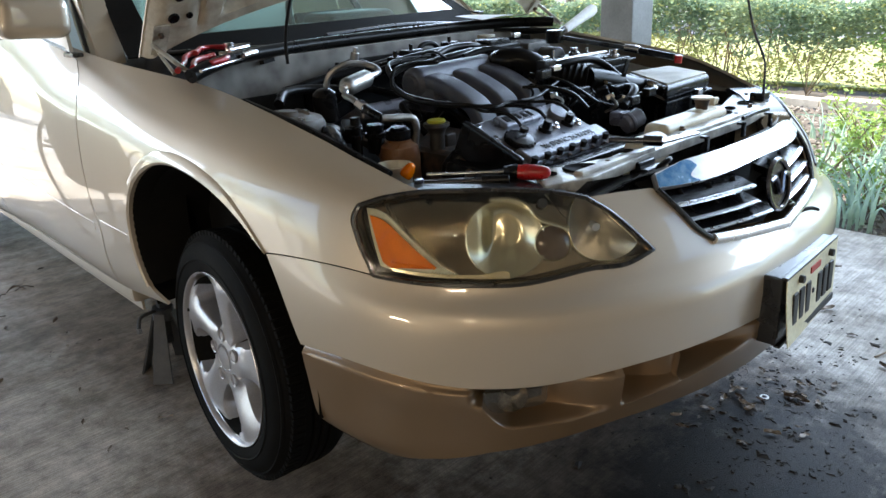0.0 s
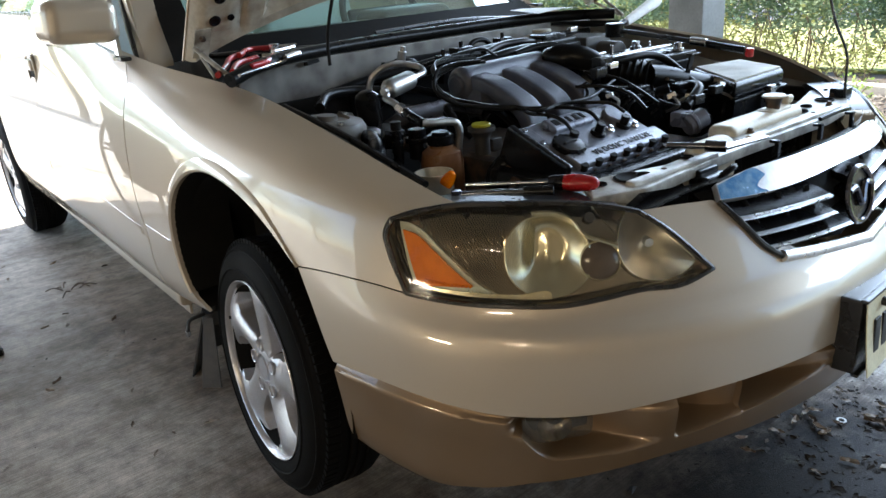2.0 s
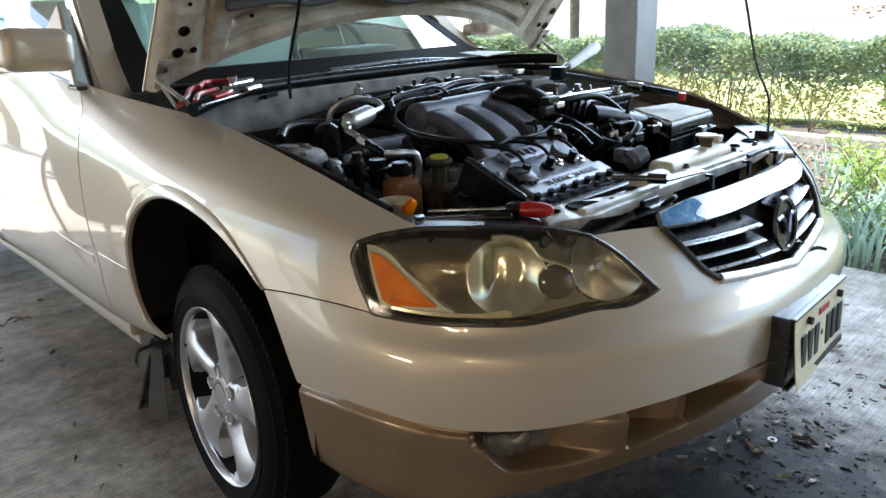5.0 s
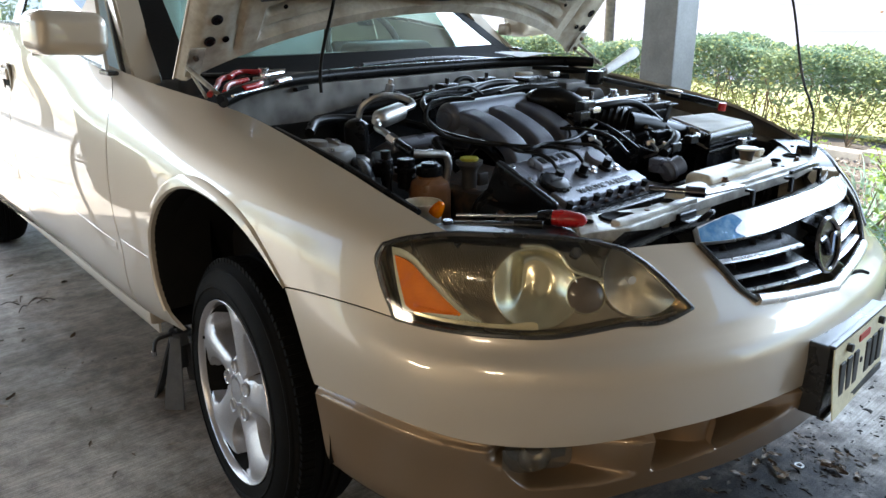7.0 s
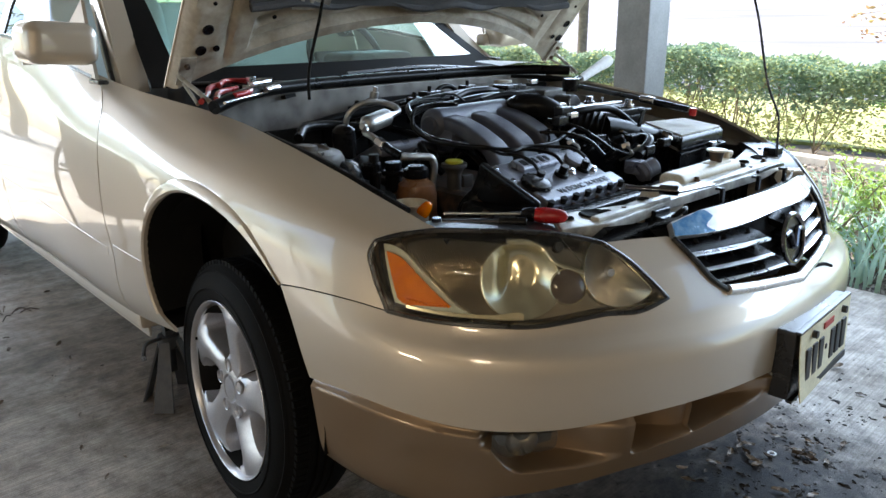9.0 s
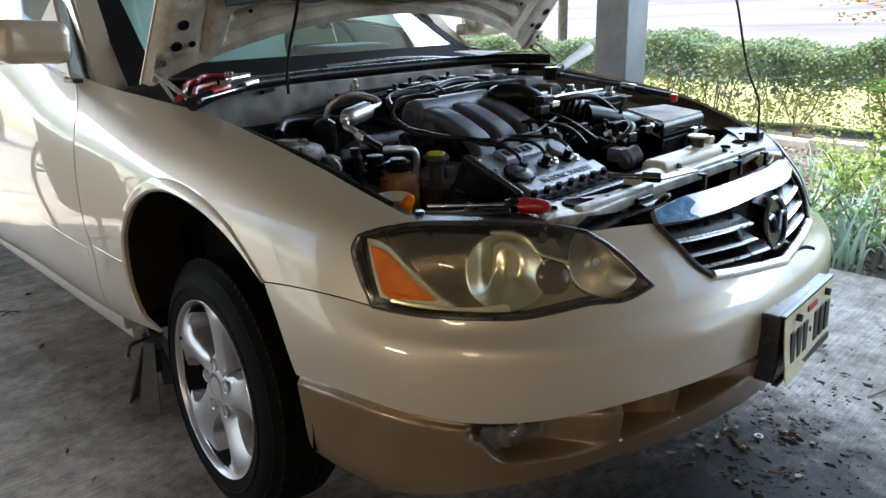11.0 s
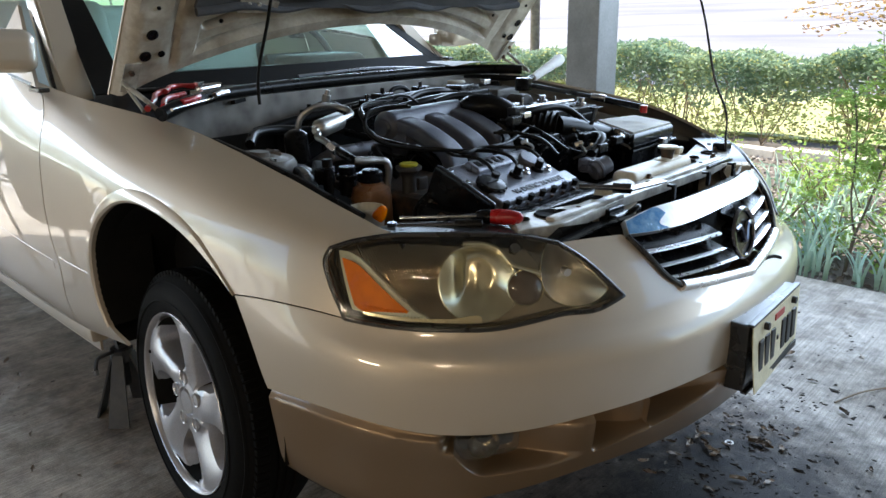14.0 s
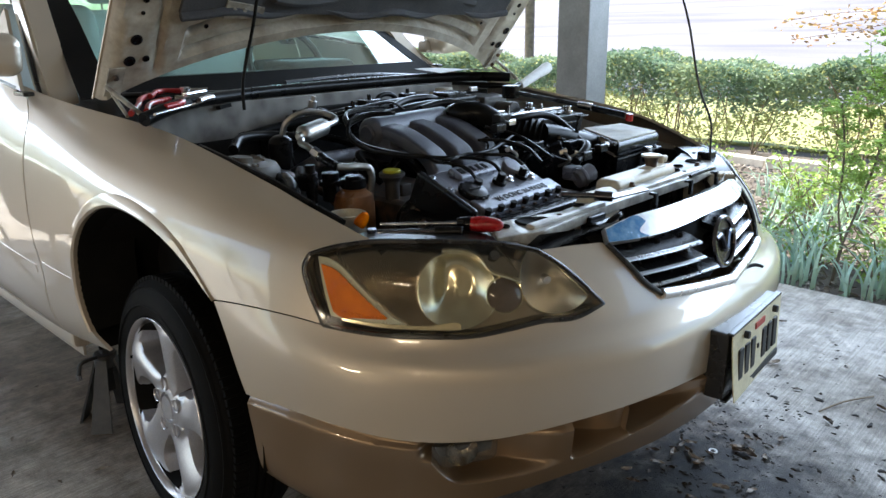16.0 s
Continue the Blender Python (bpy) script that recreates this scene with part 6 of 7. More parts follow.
for x, y, z, sx, sy, sz in ((-.27, 1.19, .925, .022, .018, .020), (-.02, 1.16, .955, .030, .022, .016), (.10, 1.10, .955, .020, .030, .014), (-.15, 1.08, .945, .018, .018, .022), (.16, 1.18, .960, .026, .018, .016)):
    part("firewall_fitting", joined(box(x - sx, y - sy, z - sz - .03, x + sx, y + sy, z + sz, .005), moved(cyl(.006, 0, .014, 10), pose(x, y, z + sz))), BLACK, eng)
part("vacuum_valve", moved(joined(cyl(.012, 0, .030, 16), cyl(.007, .028, .044, 12)), pose(-.205, 1.20, .950, 12, 8, 0)), METAL, eng, "bright vacuum valve")
for w in wires:
    part("plug_wire", tube(w, .0040, 60, 8), RUBBER, eng)
hoses = [([(.045, .895, .920), (.030, .845, .945), (.060, .790, .945), (.092, .762, .922), (.105, .750, .906)], .031, RUBBER), ([(.155, .652, .893), (.22, .640, .880), (.30, .625, .858), (.38, .61, .835)], .030, RUBBER), ([(.06, .93, .93), (.0, 1.02, .945), (-.14, 1.08, .940), (-.28, 1.12, .91)], .012, RUBBER),
         ([(-.34, .50, .74), (-.40, .56, .70), (-.46, .66, .66)], .024, RUBBER), ([(.10, .50, .84), (.18, .52, .87), (.22, .60, .86), (.20, .68, .82)], .012, RUBBER),
         ([(.28, .60, .86), (.22, .66, .93), (.10, .68, .94), (.02, .70, .93)], .010, RUBBER),
         ([(-.04, 1.04, .955), (.06, 1.07, .968), (.16, 1.07, .965), (.22, 1.09, .95)], .011, RUBBER), ([(.02, .98, .95), (.10, .97, .962), (.17, .95, .955), (.23, .93, .93)], .010, RUBBER)]
for pth, r, m_ in hoses:
    part("hose", tube(pth, r, 28, 10), m_, eng)
part("air_duct", tube([(.106, .752, .908), (.118, .722, .905), (.135, .688, .900), (.156, .650, .893)], .033, 16, 20, ridges=.20), RUBBER, eng, "corrugated black intake duct")
LID = [(.268, .478), (.53, .490), (.625, .675), (.44, .715)]
abx = part("air_box", joined(prism(LID, .66, .826, .008), prism([(.263, .472), (.536, .484), (.633, .68), (.436, .722)], .818, .828, .003)), BLACK, car, "black air filter box")
lid = part("lid", prism(LID, .828, .869, .014, 4), BLACK, abx)
part("dust_layer", prism([(.286, .489), (.522, .500), (.608, .666), (.446, .702)], .862, .8735, .001), DUSTY, lid, "layer of pale dust on the lid")
part("box_clip", box(.40, .455, .80, .425, .475, .845, .004), STEEL, abx)
bat = part("battery", joined(box(.27, .775, .68, .545, .985, .885, .008), box(.265, .77, .885, .55, .99, .905, .004), *[box(.28 + .044 * k, .80, .904, .312 + .044 * k, .845, .911, .003) for k in range(6)]), BLACK, car, "black battery under a steel clamp")
part("battery_clamp", joined(box(.255, .862, .905, .56, .885, .917, .003), box(.255, .80, .905, .275, .95, .914, .003), rod((.29, .872, .70), (.29, .872, .945), .004), rod((.50, .90, .88), (.50, .90, .93), .004)), STEEL, bat)
for y in (.80, .95):
    part("terminal", moved(joined(cyl(.012, .905, .93, 12), cyl(.018, .905, .915, 12)), Matrix.Translation((.50, y, 0))), STEEL, bat)
part("fuse_box", joined(box(.19, 1.03, .84, .33, 1.14, .965, .01), box(.185, 1.025, .935, .335, 1.145, .948, .003), box(.21, 1.05, .96, .30, 1.12, .978, .006)), BLACK, car)
part("abs_block", joined(box(.40, 1.06, .82, .52, 1.20, .95, .008), moved(cyl(.035, 0, .07, 20), pose(.46, 1.05, .90, 90, 0, 0))), DARKALLOY, car)
part("brake_reservoir", joined(box(.30, 1.14, .90, .38, 1.24, .965, .015), moved(cyl(.03, .96, .98, 20), Matrix.Translation((.34, 1.19, 0)))), DUSTY, car, "brake fluid reservoir with black cap")
part("distributor", joined(moved(cyl(.023, 0, .05, 24), pose(.052, .465, .805, 0, 70, -20)), moved(cyl(.027, .012, .022, 24), pose(.052, .465, .805, 0, 70, -20)), box(.05, .455, .80, .09, .51, .835, .006)), COVER, eng)
for k, (x, y, z, s) in enumerate(((.06, .60, .875, .022), (.10, .56, .86, .018), (-.02, .66, .925, .02), (.03, .69, .94, .024), (.14, .50, .85, .02), (.16, .56, .87, .02), (.22, .50, .86, .018))):
    part("connector", joined(box(x - s, y - s * .6, z - s * .6, x + s, y + s * .6, z + s * .6, .004), tube([(x + s, y, z), (x + s * 2, y + .02, z + .005), (x + s * 3, y + .05, z - .03)], .005, 8, 6)), BLACK, eng)
for (x, y, z) in ((.02, .655, .935), (.100, .756, .945), (.29, 1.02, .985)):
    part("hose_clamp", box(x - .012, y - .008, z - .006, x + .018, y + .008, z + .008, .002), STEEL, eng)

# right-hand side of the bay: drier can, lines, bottles
CAN_A, CAN_B = Vector((-.482, .872, .940)), Vector((-.368, .918, .950))
can_m = Matrix.Translation(CAN_A) @ (CAN_B - CAN_A).to_track_quat("Z", "Y").to_matrix().to_4x4()
can = part("receiver_can", moved(lathe([(0, -.012), (.008, -.012), (.009, 0), (.014, .002), (.0215, .012), (.0215, .098), (.017, .108), (.008, .11), (0, .11)], 28), can_m), METAL, car, "silver metal canister with aluminium lines")
part("line", tube([(-.380, .912, .949), (-.350, .926, .951), (-.325, .938, .955), (-.318, .955, .962), (-.335, .982, .972), (-.385, 1.0, .975), (-.420, 1.02, .950), (-.430, 1.03, .90)], .0075, 44, 8), METAL, can)
part("line", tube([(-.490, .858, .934), (-.500, .850, .929), (-.500, .825, .922), (-.505, .785, .911)], .0075, 24, 8), METAL, can)
part("line_nut", moved(joined(cyl(.0125, -.014, .014, 6), cyl(.010, .014, .022, 12)), Matrix.Translation((-.506, .783, .910)) @ Vector((-.1, -.9, -.25)).to_track_quat("Z", "Y").to_matrix().to_4x4()), STEEL, can)
part("line_sleeve", tube([(-.507, .77, .907), (-.512, .74, .900), (-.512, .705, .891)], .010, 16, 10), RUBBER, can, "black rubber sleeve")
part("line", tube([(-.513, .708, .892), (-.485, .700, .888), (-.455, .695, .885), (-.437, .69, .880), (-.430, .69, .865), (-.430, .695, .83), (-.430, .70, .76)], .0085, 34, 10), METAL, can)
part("pulley_dome", moved(lathe([(0, .0), (.018, -.003), (.028, -.012), (.030, -.025), (.030, -.08)], 28), pose(-.455, 1.0, .925, 10, -10, 0)), BLACK, eng)
BX, BY = -.462, .715
res = part("fluid_bottle", moved(lathe([(0, .70), (.042, .70), (.046, .72), (.046, .80), (.041, .822), (.027, .832), (.027, .84), (0, .84)], 28), Matrix.Translation((BX, BY, 0))), BROWN, car, "brown translucent fluid bottle with black cap")
part("bottle_cap", moved(joined(cyl(.029, .836, .858, 24), cyl(.019, .858, .864, 20)), Matrix.Translation((BX, BY, 0))), BLACK, res)
yc = part("dipstick_tube", moved(joined(lathe([(.017, .74), (.017, .835), (.024, .848), (.030, .852), (.030, .860), (.0, .860)], 24), box(.02, -.012, .80, .05, .004, .83, .004)), Matrix.Translation((-.37, .688, 0))), DARKALLOY, car, "filler neck with yellow cap")
part("yellow_cap", moved(cyl(.021, .860, .867, 24), Matrix.Translation((-.37, .688, 0))), YELLOW, yc)
part("signal_socket", joined(moved(lathe([(.012, 0), (.014, .008), (.012, .02), (.008, .03), (0, .034)], 16), pose(-.545, .605, .785, 20, 30, 0))), AMBER, car, "amber bulb socket")
part("jug", moved(lathe([(0, .70), (.034, .70), (.038, .72), (.040, .80), (.036, .80), (.032, .77), (0, .77)], 24), Matrix.Translation((-.528, .660, 0))), TANK, car, "pale plastic cup behind the headlamp")
part("hose", tube([(-.36, .60, .70), (-.40, .62, .76), (-.37, .60, .80), (-.33, .56, .76)], .022, 24, 12), RUBBER, eng)
for x, y, z0, z1, r in ((-.515, .80, .80, .885, .012), (-.535, .77, .80, .87, .010), (-.395, .79, .80, .875, .006), (-.475, .78, .80, .865, .020)):
    part("bay_stud", moved(joined(cyl(r, z0, z1, 14), cyl(r * 1.35, z1 - .03, z1 - .018, 14)), Matrix.Translation((x, y, 0))), BLACK, bay)
part("apron_duct", tube([(-.63, .72, .82), (-.58, .78, .842), (-.55, .86, .850), (-.56, .93, .835)], .017, 24, 14), BLACK, bay, "black plastic apron duct")
part("lamp_bracket", joined(box(-.62, .36, .76, -.40, .40, .79, .004), tube([(-.60, .42, .80), (-.5, .40, .815), (-.42, .37, .805)], .006, 12, 6)), BLACK, car)
_r = random.Random(4)
for k in range(46):
    x, y = _r.uniform(-.62, .62), _r.uniform(.46, 1.22)
    z = .70 + _r.uniform(0, .12) + .08 * (y - .4)
    if abs(x) < .42 and y < .75:
        continue
    if _r.random() < .5:
        a = (x, y, z)
        b = (x + _r.uniform(-.15, .15), y + _r.uniform(-.12, .12), z + _r.uniform(-.03, .05))
        c = (b[0] + _r.uniform(-.1, .1), b[1] + _r.uniform(-.1, .1), z - .03)
        part("loom", tube([a, b, c], _r.uniform(.006, .016), 14, 8), RUBBER, bay)
    else:
        s = _r.uniform(.015, .04)
        part("bay_fitting", moved(box(-s, -s * .7, -s * .6, s, s * .7, s * .6, s * .2), pose(x, y, z, _r.uniform(-20, 20), _r.uniform(-20, 20), _r.uniform(0, 90))), _r.choice((BLACK, BLACK, RUST, METAL)), bay)

# small fittings crowded between the engine and the battery
_r = random.Random(15)
for k in range(26):
    x, y = _r.uniform(-.06, .26), _r.uniform(.50, .80)
    z = .845 + .10 * (y - .5) + _r.uniform(0, .03)
    s = _r.uniform(.007, .016)
    bm = joined(moved(box(-s, -s * .6, -s * .6, s, s * .6, s * .6, s * .2), pose(x, y, z, _r.uniform(-25, 25), _r.uniform(-25, 25), _r.uniform(0, 180))),
                tube([(x, y, z), (x + _r.uniform(-.03, .03), y + _r.uniform(-.03, .03), z - .01), (x + _r.uniform(-.06, .06), y + _r.uniform(-.05, .05), z - .05)], .0035, 10, 6))
    part("bay_fitting", bm, METAL if k % 6 == 0 else BLACK, eng)
part("stay_bracket", joined(moved(box(-.008, -.003, 0, .008, .003, .075, .001), pose(.262, .615, .86, 8, 12, 0)), moved(box(-.02, -.010, 0, .02, .010, .004, .001), pose(.272, .60, .932))), BLACK, eng, "black stay bracket")
for x, y in ((-.30, .275), (-.10, .30), (.06, .315), (.27, .285), (.40, .31), (.50, .35), (.55, .39)):
    part("support_bolt", moved(joined(cyl(.008, .807, .812, 16), cyl(.005, .811, .818, 6)), Matrix.Translation((x, y, 0))), RUST, sup)



# ---- jack stand ----
JX, JY = -.712, 1.655
js = thing("jack_stand", (JX, JY, 0), "grey steel jack stand under the sill", "jack stand")
for a in (45, 135, 225, 315):
    ca, sa = math.cos(radians(a)), math.sin(radians(a))
    bm = bmesh.new()
    lo, hi = [], []
    for d in (-.040, .040):
        lo.append(bm.verts.new((JX + .098 * ca - sa * d * .8, JY + .098 * sa + ca * d * .8, 0)))
        hi.append(bm.verts.new((JX + .028 * ca - sa * d * .4, JY + .028 * sa + ca * d * .4, .21)))
    bm.faces.new((lo[0], lo[1], hi[1], hi[0]))
    part("leg", thick(bm, .006), JACK, js)
part("collar", moved(cyl(.034, .185, .228, 20), Matrix.Translation((JX, JY, 0))), JACK, js)
part("ratchet_post", joined(box(JX - .013, JY - .013, .10, JX + .013, JY + .013, .285, .003), box(JX - .04, JY - .025, .283, JX + .04, JY + .025, .296, .004)), JACK, js)
part("handle", tube([(JX, JY, .215), (JX - .05, JY - .02, .228), (JX - .085, JY - .03, .225), (JX - .095, JY - .033, .195)], .006, 16, 8), JACK, js)
part("handle_tip", moved(cyl(.008, 0, .018, 12), pose(JX - .096, JY - .034, .180)), STEEL, js)

# ---- garden chair beside the car ----
ch = thing("garden_chair", (-1.5, 2.9, 0), "grey tubular garden chair with a dark woven seat beside the car", "chair")
for x in (-1.27, -1.78):
    hoop = [(x, 2.88 + .38 * math.cos(a), .47 + .455 * math.sin(a)) for a in (2 * math.pi * k / 24 for k in range(25))]
    part("side_hoop", tube(hoop, .012, 60, 8), CHAIRTUBE, ch)
    part("leg", tube([(x, 2.62, .25), (x, 2.55, .27), (x + .005, 2.48, .20), (x + .008, 2.39, .012)], .011, 20, 8), CHAIRTUBE, ch)
    part("foot", moved(cyl(.015, 0, .025, 12), Matrix.Translation((x + .008, 2.385, 0))), BLACK, ch)
    part("armrest", box(x - .028, 2.63, .640, x + .028, 3.09, .662, .008), BLACK, ch, "black armrest")
for y, z in ((2.63, .155), (3.13, .155), (2.56, .44), (3.21, .60)):
    part("crossbar", rod((-1.27, y, z), (-1.78, y, z), .010), CHAIRTUBE, ch)
part("seat", thick(grid(lambda i, j: (-1.29 - .47 * i, 2.55 + .50 * j, .445 - .035 * math.sin(j * 3.14) - .02 * math.sin(i * 3.14)), 8, 8), .008), PAD, ch, "dark woven seat")
part("backrest", thick(grid(lambda i, j: (-1.30 - .45 * i, 3.05 + .30 * j, .45 + .55 * j - .02 * math.sin(i * 3.14)), 8, 8), .008), PAD, ch, "dark woven back")

# ---- tools and loose things ----
pl_ = thing("pliers", (-.62, 1.25, 1.0), "pair of red-handled pliers lying on the cowl", "pliers", "tools")
part("grip", tube([(-.735, 1.18, .993), (-.68, 1.26, 1.002), (-.60, 1.385, 1.010), (-.575, 1.40, 1.012)], .0072, 24, 10), RED, pl_, "red rubber grip")
part("grip", tube([(-.595, 1.37, 1.012), (-.50, 1.475, 1.014), (-.455, 1.45, 1.012)], .0072, 24, 10), RED, pl_, "red rubber grip")
part("jaw", joined(tube([(-.46, 1.45, 1.012), (-.43, 1.44, 1.012), (-.395, 1.432, 1.012)], .007, 10, 8), tube([(-.50, 1.36, 1.01), (-.45, 1.39, 1.01), (-.41, 1.42, 1.01)], .006, 10, 8), moved(cyl(.014, -.012, .014, 16), pose(-.47, 1.42, 1.012))), STEEL, pl_, "chromed jaws")
p2 = thing("pliers", (-.62, 1.20, 1.0), "second pair of red-handled pliers lying on the cowl", "pliers", "tools")
part("grip", tube([(-.72, 1.13, 1.0), (-.645, 1.245, 1.008), (-.59, 1.275, 1.01)], .007, 20, 10), RED, p2, "red rubber grip")
part("grip", tube([(-.67, 1.135, 1.006), (-.635, 1.15, 1.008), (-.555, 1.25, 1.012)], .007, 20, 10), RED, p2, "red rubber grip")
part("jaw", joined(tube([(-.58, 1.262, 1.01), (-.54, 1.23, 1.01), (-.508, 1.215, 1.01)], .009, 10, 8), tube([(-.56, 1.18, 1.008), (-.53, 1.20, 1.01), (-.50, 1.22, 1.01)], .008, 10, 8)), STEEL, p2, "chromed jaws")
single("steel_rule", rod((-.735, 1.06, .999), (-.50, 1.24, 1.001), .0035), STEEL, "thin steel bar lying along the cowl edge", "bar", "tools")

sd = thing("screwdriver", (-.50, .35, .82), "screwdriver with a red handle lying on the radiator support", "screwdriver", "tools")
part("shaft", rod((-.60, .475, .822), (-.495, .365, .822), .0035), STEEL, sd)
part("handle", moved(lathe([(0, 0), (.006, 0), (.009, .004), (.012, .015), (.0150, .036), (.0148, .052), (.0135, .066), (.0105, .077), (.005, .082), (0, .083)], 20), Matrix.Translation((-.497, .365, .823)) @ Vector((.055, -.085, -.002)).to_track_quat("Z", "Y").to_matrix().to_4x4()), RED, sd, "red plastic handle")
part("collar", moved(lathe([(.0095, -.004), (.0125, .006), (.0138, .016), (.0136, .020), (.0128, .022)], 20), Matrix.Translation((-.497, .365, .823)) @ Vector((.055, -.085, -.002)).to_track_quat("Z", "Y").to_matrix().to_4x4()), BLACK, sd, "black handle collar")
sd2 = thing("ratchet", (-.57, .43, .82), "chrome ratchet with a black grip beside the screwdriver", "ratchet", "tools")
part("shaft", rod((-.625, .455, .815), (-.545, .375, .815), .005), DARKBADGE, sd2)
part("head", moved(cyl(.009, -.010, .008, 20), pose(-.632, .462, .815)), DARKBADGE, sd2)
part("grip", rod((-.55, .38, .815), (-.515, .342, .815), .010), BLACK, sd2, "black grip")

wr = thing("socket_wrench", (-.15, .30, .82), "steel socket wrench lying across the radiator support", "wrench", "tools")
part("bar", rod((-.205, .335, .832), (-.180, .262, .835), .006), DARKBADGE, wr)
part("socket", joined(moved(cyl(.011, -.02, .018, 20), Matrix.Translation((-.174, .250, .835)) @ Vector((.3, -.7, 0)).to_track_quat("Z", "Y").to_matrix().to_4x4())), DARKBADGE, wr)
part("blade", moved(box(0, -.010, -.003, .12, .010, .003, .002), pose(-.168, .240, .832, 0, 0, -8)), STEEL, wr, "flat steel end")

cw = thing("caster_wheel", (1.20, -.14, 0), "small black rubber wheel standing on the slab", "wheel")
part("tread", moved(lathe([(.018, -.016), (.040, -.016), (.046, -.008), (.046, .008), (.040, .016), (.018, .016)], 28, True), pose(1.20, -.14, .046, 90, 0, 35)), TYRE, cw)
part("hub", moved(cyl(.018, -.018, .018, 20), pose(1.20, -.14, .046, 90, 0, 35)), STEEL, cw)

rg = thing("breaker_bar", (.60, .95, .93), "long ratchet with a pale handle resting on the battery side", "ratchet", "tools")
part("handle", moved(lathe([(0, 0), (.012, 0), (.014, .02), (.017, .12), (.020, .16), (.018, .175), (0, .178)], 18), Matrix.Translation((.495, .985, .985)) @ Vector((.84, .05, .26)).to_track_quat("Z", "Y").to_matrix().to_4x4()), PAPER, rg, "pale worn handle")
part("head", joined(moved(cyl(.028, -.02, .02, 24), pose(.43, .975, .97)), rod((.44, .978, .975), (.49, .986, .987), .010)), BLACK, rg)
part("extension", rod((.43, .975, .97), (.49, .74, .935), .007), SATIN, rg)
part("joint", rod((.488, .752, .937), (.499, .708, .931), .0115), CHROME, rg, "chrome swivel joint")
single("red_battery_cap", moved(cyl(.011, 0, .022, 16), pose(.516, .588, .896, 6, 0, 0)), RED, "small red plastic cap on a black rod", "cap")
single("black_bar", rod((.505, .73, .93), (.515, .60, .912), .010), BLACK, "black grip bar lying across the battery", "bar", "tools")
single("paper_sheet", grid(lambda i, j: (.34 + .29 * i, 1.20 - .06 * i + .13 * j, 1.026 + .008 * math.sin(i * 4 + j) + .004 * j), 10, 5), PAPER, "loose sheet of white paper on the cowl", "paper")

# ---- leaves, washer and dirt on the slab ----
DRYLEAF = mat("dry_leaf", (.085, .062, .045), .7, 0, (.17, .13, .095), 30, .7, 120, bump=.4, per=.45)
PALELEAF = mat("pale_dry_leaf", (.36, .31, .26), .7, 0, (.20, .16, .12), 30, .7, 120, bump=.4, per=.3)
DIRT = mat("black_dirt", (.02, .017, .015), .9, 0, (.05, .04, .03), 40, .7, 150, bump=.6)


def leaf(x, y, s, turn, curl, material):
    def at(i, j):
        w = s * .20 * math.sin(math.pi * min(1, i * .96 + .02)) ** 1.3 * (1 + .25 * math.sin(i * 17 + turn))
        u = (i - .5) * s
        v = (j - .5) * 2 * w
        return (u, v + .10 * s * math.sin(i * 3 + turn), .004 + curl * s * (abs(j - .5) * 2) ** 2 * .14 + curl * s * .22 * (i - .5) ** 2 * (1.4 if turn > 180 else .3) + .03 * s * math.sin(i * 9 + j * 4))
    bm = moved(grid(at, 12, 4), pose(x, y, .001, 0, 0, turn))
    return single("dry_leaf", bm, material, "curled brown dry leaf lying on the concrete", "leaf", "fallen leaves")


_r = random.Random(8)
spots = [(-.86, 1.39, .07), (-.98, 1.75, .05), (-1.04, 1.55, .05), (-1.15, 2.0, .06), (-1.02, 2.45, .07), (-1.25, 1.25, .05), (-1.2, 1.05, .05), (-.95, 2.9, .05), (-1.1, 3.2, .06), (-.87, 2.2, .05),
         (.30, .18, .06), (.36, .24, .07), (.41, .10, .08), (.46, .20, .06), (.25, .30, .06), (.34, .33, .05), (.5, .30, .06), (.55, .05, .05), (.12, .12, .05), (.43, .34, .06),
         (.75, -.02, .06), (.9, .12, .06), (1.05, .25, .07), (.8, .35, .05), (1.2, .05, .05), (1.3, .4, .06), (.95, -.12, .05), (.62, .42, .05), (1.1, .55, .05), (1.35, .7, .05), (-.1, -.08, .05)]
for x, y, s in spots:
    leaf(x, y, s * _r.uniform(.5, .9), _r.uniform(0, 360), _r.uniform(.3, 1.2), _r.choice((DRYLEAF, DRYLEAF, PALELEAF)))
for k in range(96):
    x, y = (_r.uniform(.1, 1.8), _r.uniform(-.5, 1.2)) if k % 3 == 1 else (_r.gauss(.38, .13), _r.gauss(.20, .09)) if k % 3 == 2 else (_r.uniform(-1.9, -.8), _r.uniform(1.0, 3.6))
    leaf(x, y, _r.uniform(.014, .042), _r.uniform(0, 360), _r.uniform(.3, 1.4), _r.choice((DRYLEAF, PALELEAF)))
single("washer", moved(lathe([(.0075, 0), (.0125, 0), (.0125, .0025), (.0075, .0025)], 24, True), Matrix.Translation((.367, .172, .001))), PAPER, "small white washer lying on the concrete", "washer")
SX, SY = -.915, 2.84
sprig = thing("dry_sprig", (SX, SY, 0), "withered brown plant sprig lying on the concrete", "sprig")
for dx, dy, a, b in ((0, 0, .06, .04), (.02, .03, .05, -.05), (-.03, .02, -.06, .05), (-.01, -.02, -.04, -.05), (.03, -.01, .07, -.01), (-.02, .05, .02, .06)):
    part("stalk", tube([(SX + dx, SY + dy, .004), (SX + dx + a * .5, SY + dy + b * .5, .016), (SX + dx + a, SY + dy + b, .003)], .0026, 10, 5), DRYLEAF, sprig)
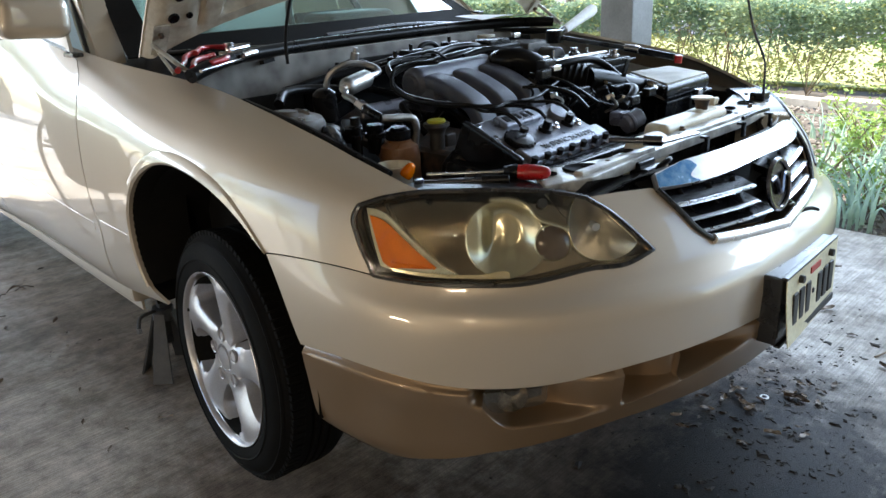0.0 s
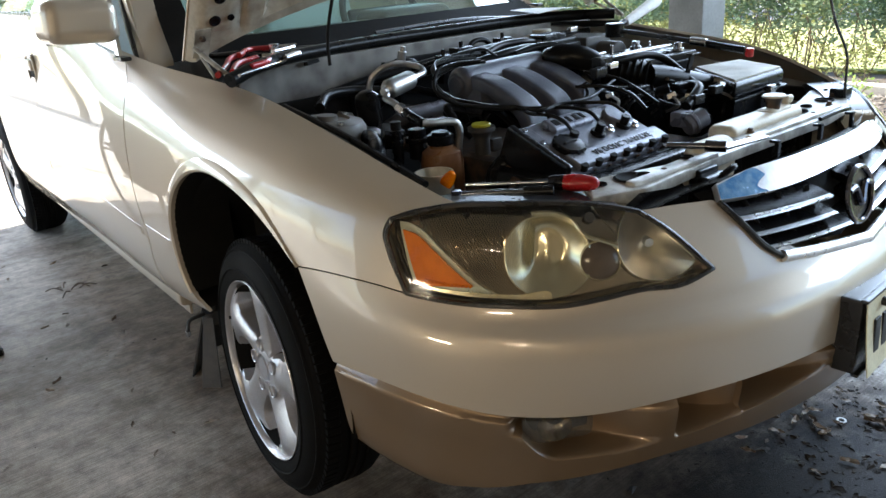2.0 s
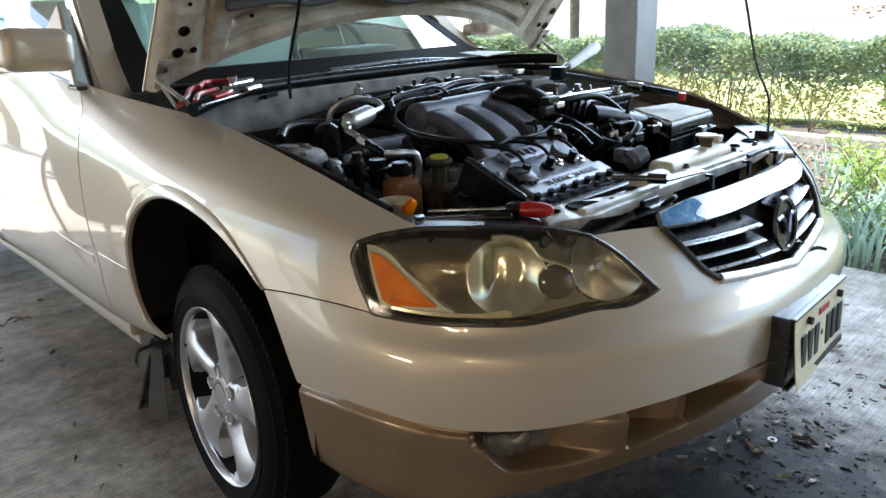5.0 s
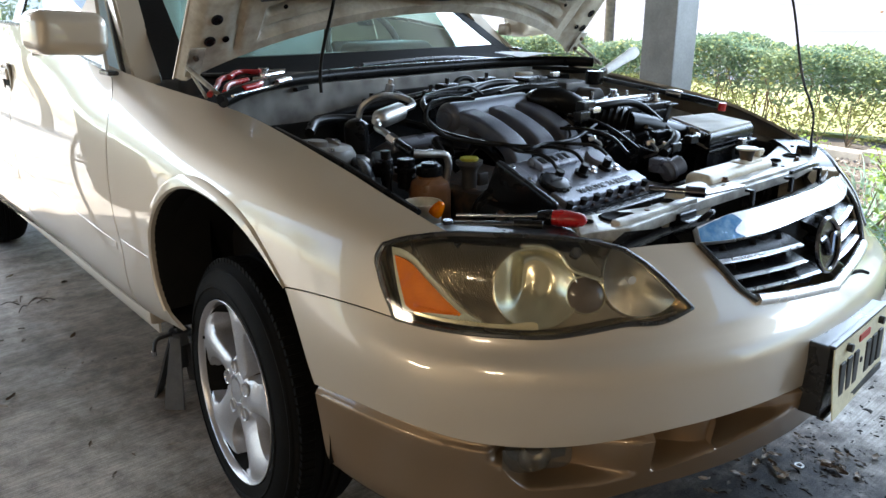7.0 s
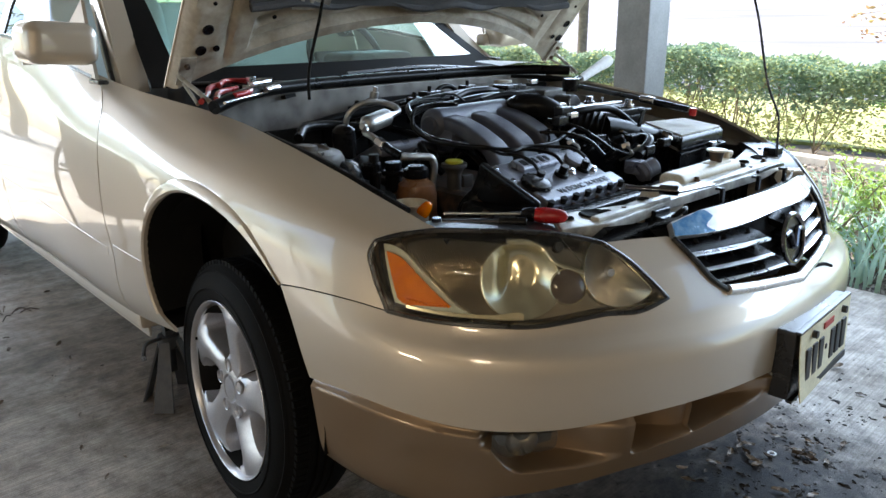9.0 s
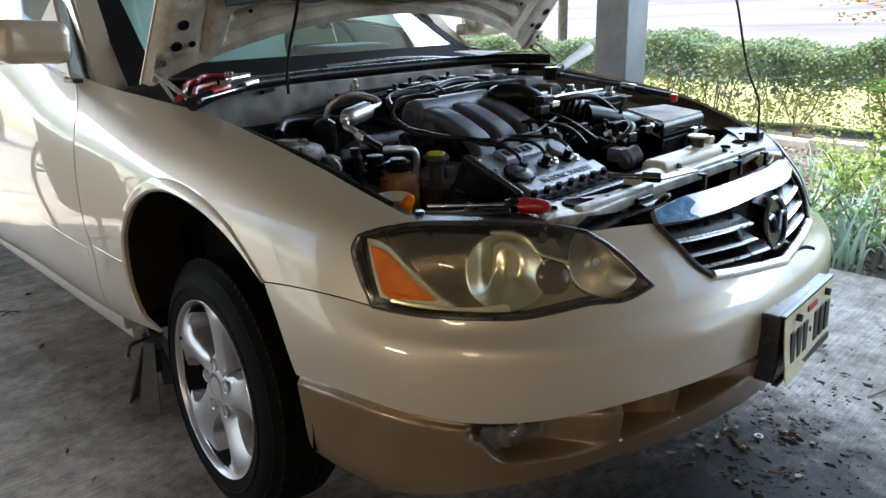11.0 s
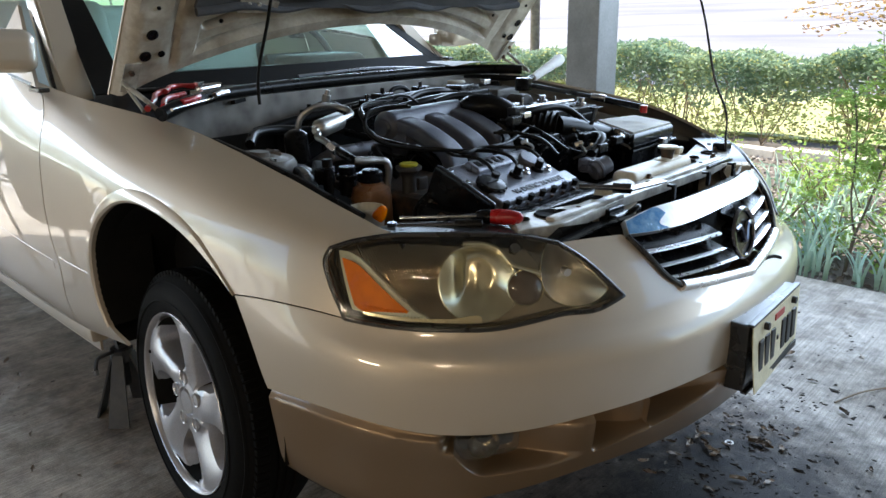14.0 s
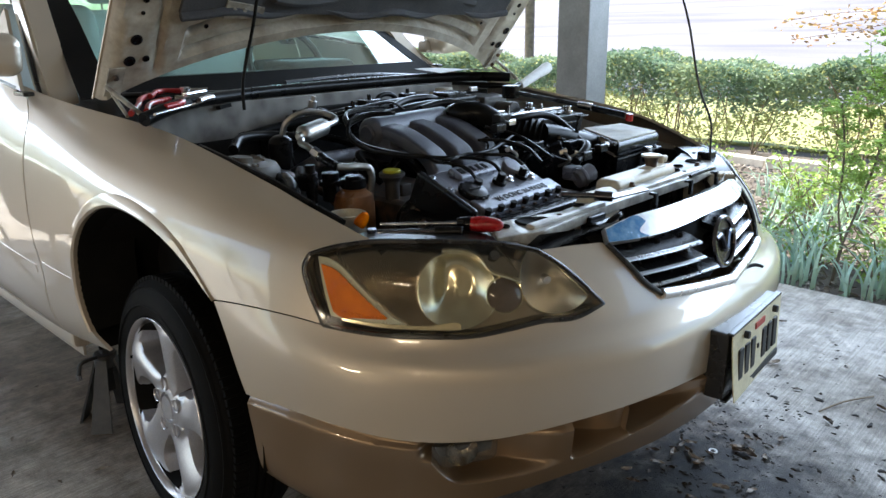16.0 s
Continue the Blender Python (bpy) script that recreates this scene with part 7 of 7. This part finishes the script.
single("twig", tube([(.80, .02, .004), (.90, -.02, .010), (1.02, -.08, .004)], .003, 12, 5), TWIG, "thin dry twig lying on the concrete", "twig")
rng = np.random.default_rng(9)


def grit(n, cx, cy, sx, sy, size, material, name, label, clumps=14):
    """Crumbs of many sizes, gathered in loose clumps."""
    homes = np.column_stack([rng.normal(cx, sx, clumps), rng.normal(cy, sy, clumps)])
    own = homes[rng.integers(0, clumps, n)]
    loose = rng.uniform(size=n) < .35
    p = np.where(loose[:, None], np.column_stack([rng.normal(cx, sx * 1.3, n), rng.normal(cy, sy * 1.3, n)]), own + rng.normal(0, .045, (n, 2)))
    v, f = [], []
    for x, y in p:
        s = size * float(np.clip(rng.lognormal(-.25, .75), .25, 6))
        k = 6
        a = np.linspace(0, 2 * math.pi, k + 1)[:-1] + rng.uniform(-.45, .45, k)
        r = s * rng.uniform(.45, 1.35, k) * (1 + .5 * np.cos(2 * (a - rng.uniform(0, 3.1))))
        b, h = len(v), s * rng.uniform(.2, .6)
        v += [(x + q * math.cos(t), y + q * math.sin(t), .0005) for q, t in zip(r, a)]
        v += [(x + .55 * q * math.cos(t + .3), y + .55 * q * math.sin(t + .3), h) for q, t in zip(r, a)]
        f += [(b + m, b + (m + 1) % k, b + k + (m + 1) % k) for m in range(k)] + [(b + m, b + k + (m + 1) % k, b + k + m) for m in range(k)]
        f += [(b + k, b + k + m, b + k + m + 1) for m in range(1, k - 1)]
    ob = from_arrays(name, np.array(v), np.array(f), material, None)
    return tagged(ob, label, "dirt", kind="stuff")


grit(950, .36, .20, .24, .14, .0029, DIRT, "dirt_crumbs", "crumbs of black dirt and leaf bits on the concrete", 24)
grit(900, -.05, -.02, .40, .18, .0030, DIRT, "oily_crumbs", "crumbs of black oily dirt under the bumper", 26)
grit(260, 1.0, .15, .42, .35, .0030, DIRT, "scattered_grit", "scattered dark grit on the concrete", 22)
grit(90, -1.2, 1.9, .5, .8, .003, DIRT, "fine_grit", "scattered dark grit on the concrete", 20)

# ---- lamp housings on the walls ----
for lx, ly, lz, watts in LAMPS:
    lamp_fix = thing("wall_lamp", (lx, ly, lz), "white tube lamp fixed to the carport wall", "lamp", "wall lamps")
    way = look((lx, ly, lz), (-.4, .3, .5))
    part("housing", moved(box(-.28, -.06, .012, .28, .06, .05, .01), way), PAPER, lamp_fix)
    part("bracket", rod(way @ Vector((0, 0, .045)), (-4.6, ly - .02, lz + .02), .015, 12), PAPER, lamp_fix)
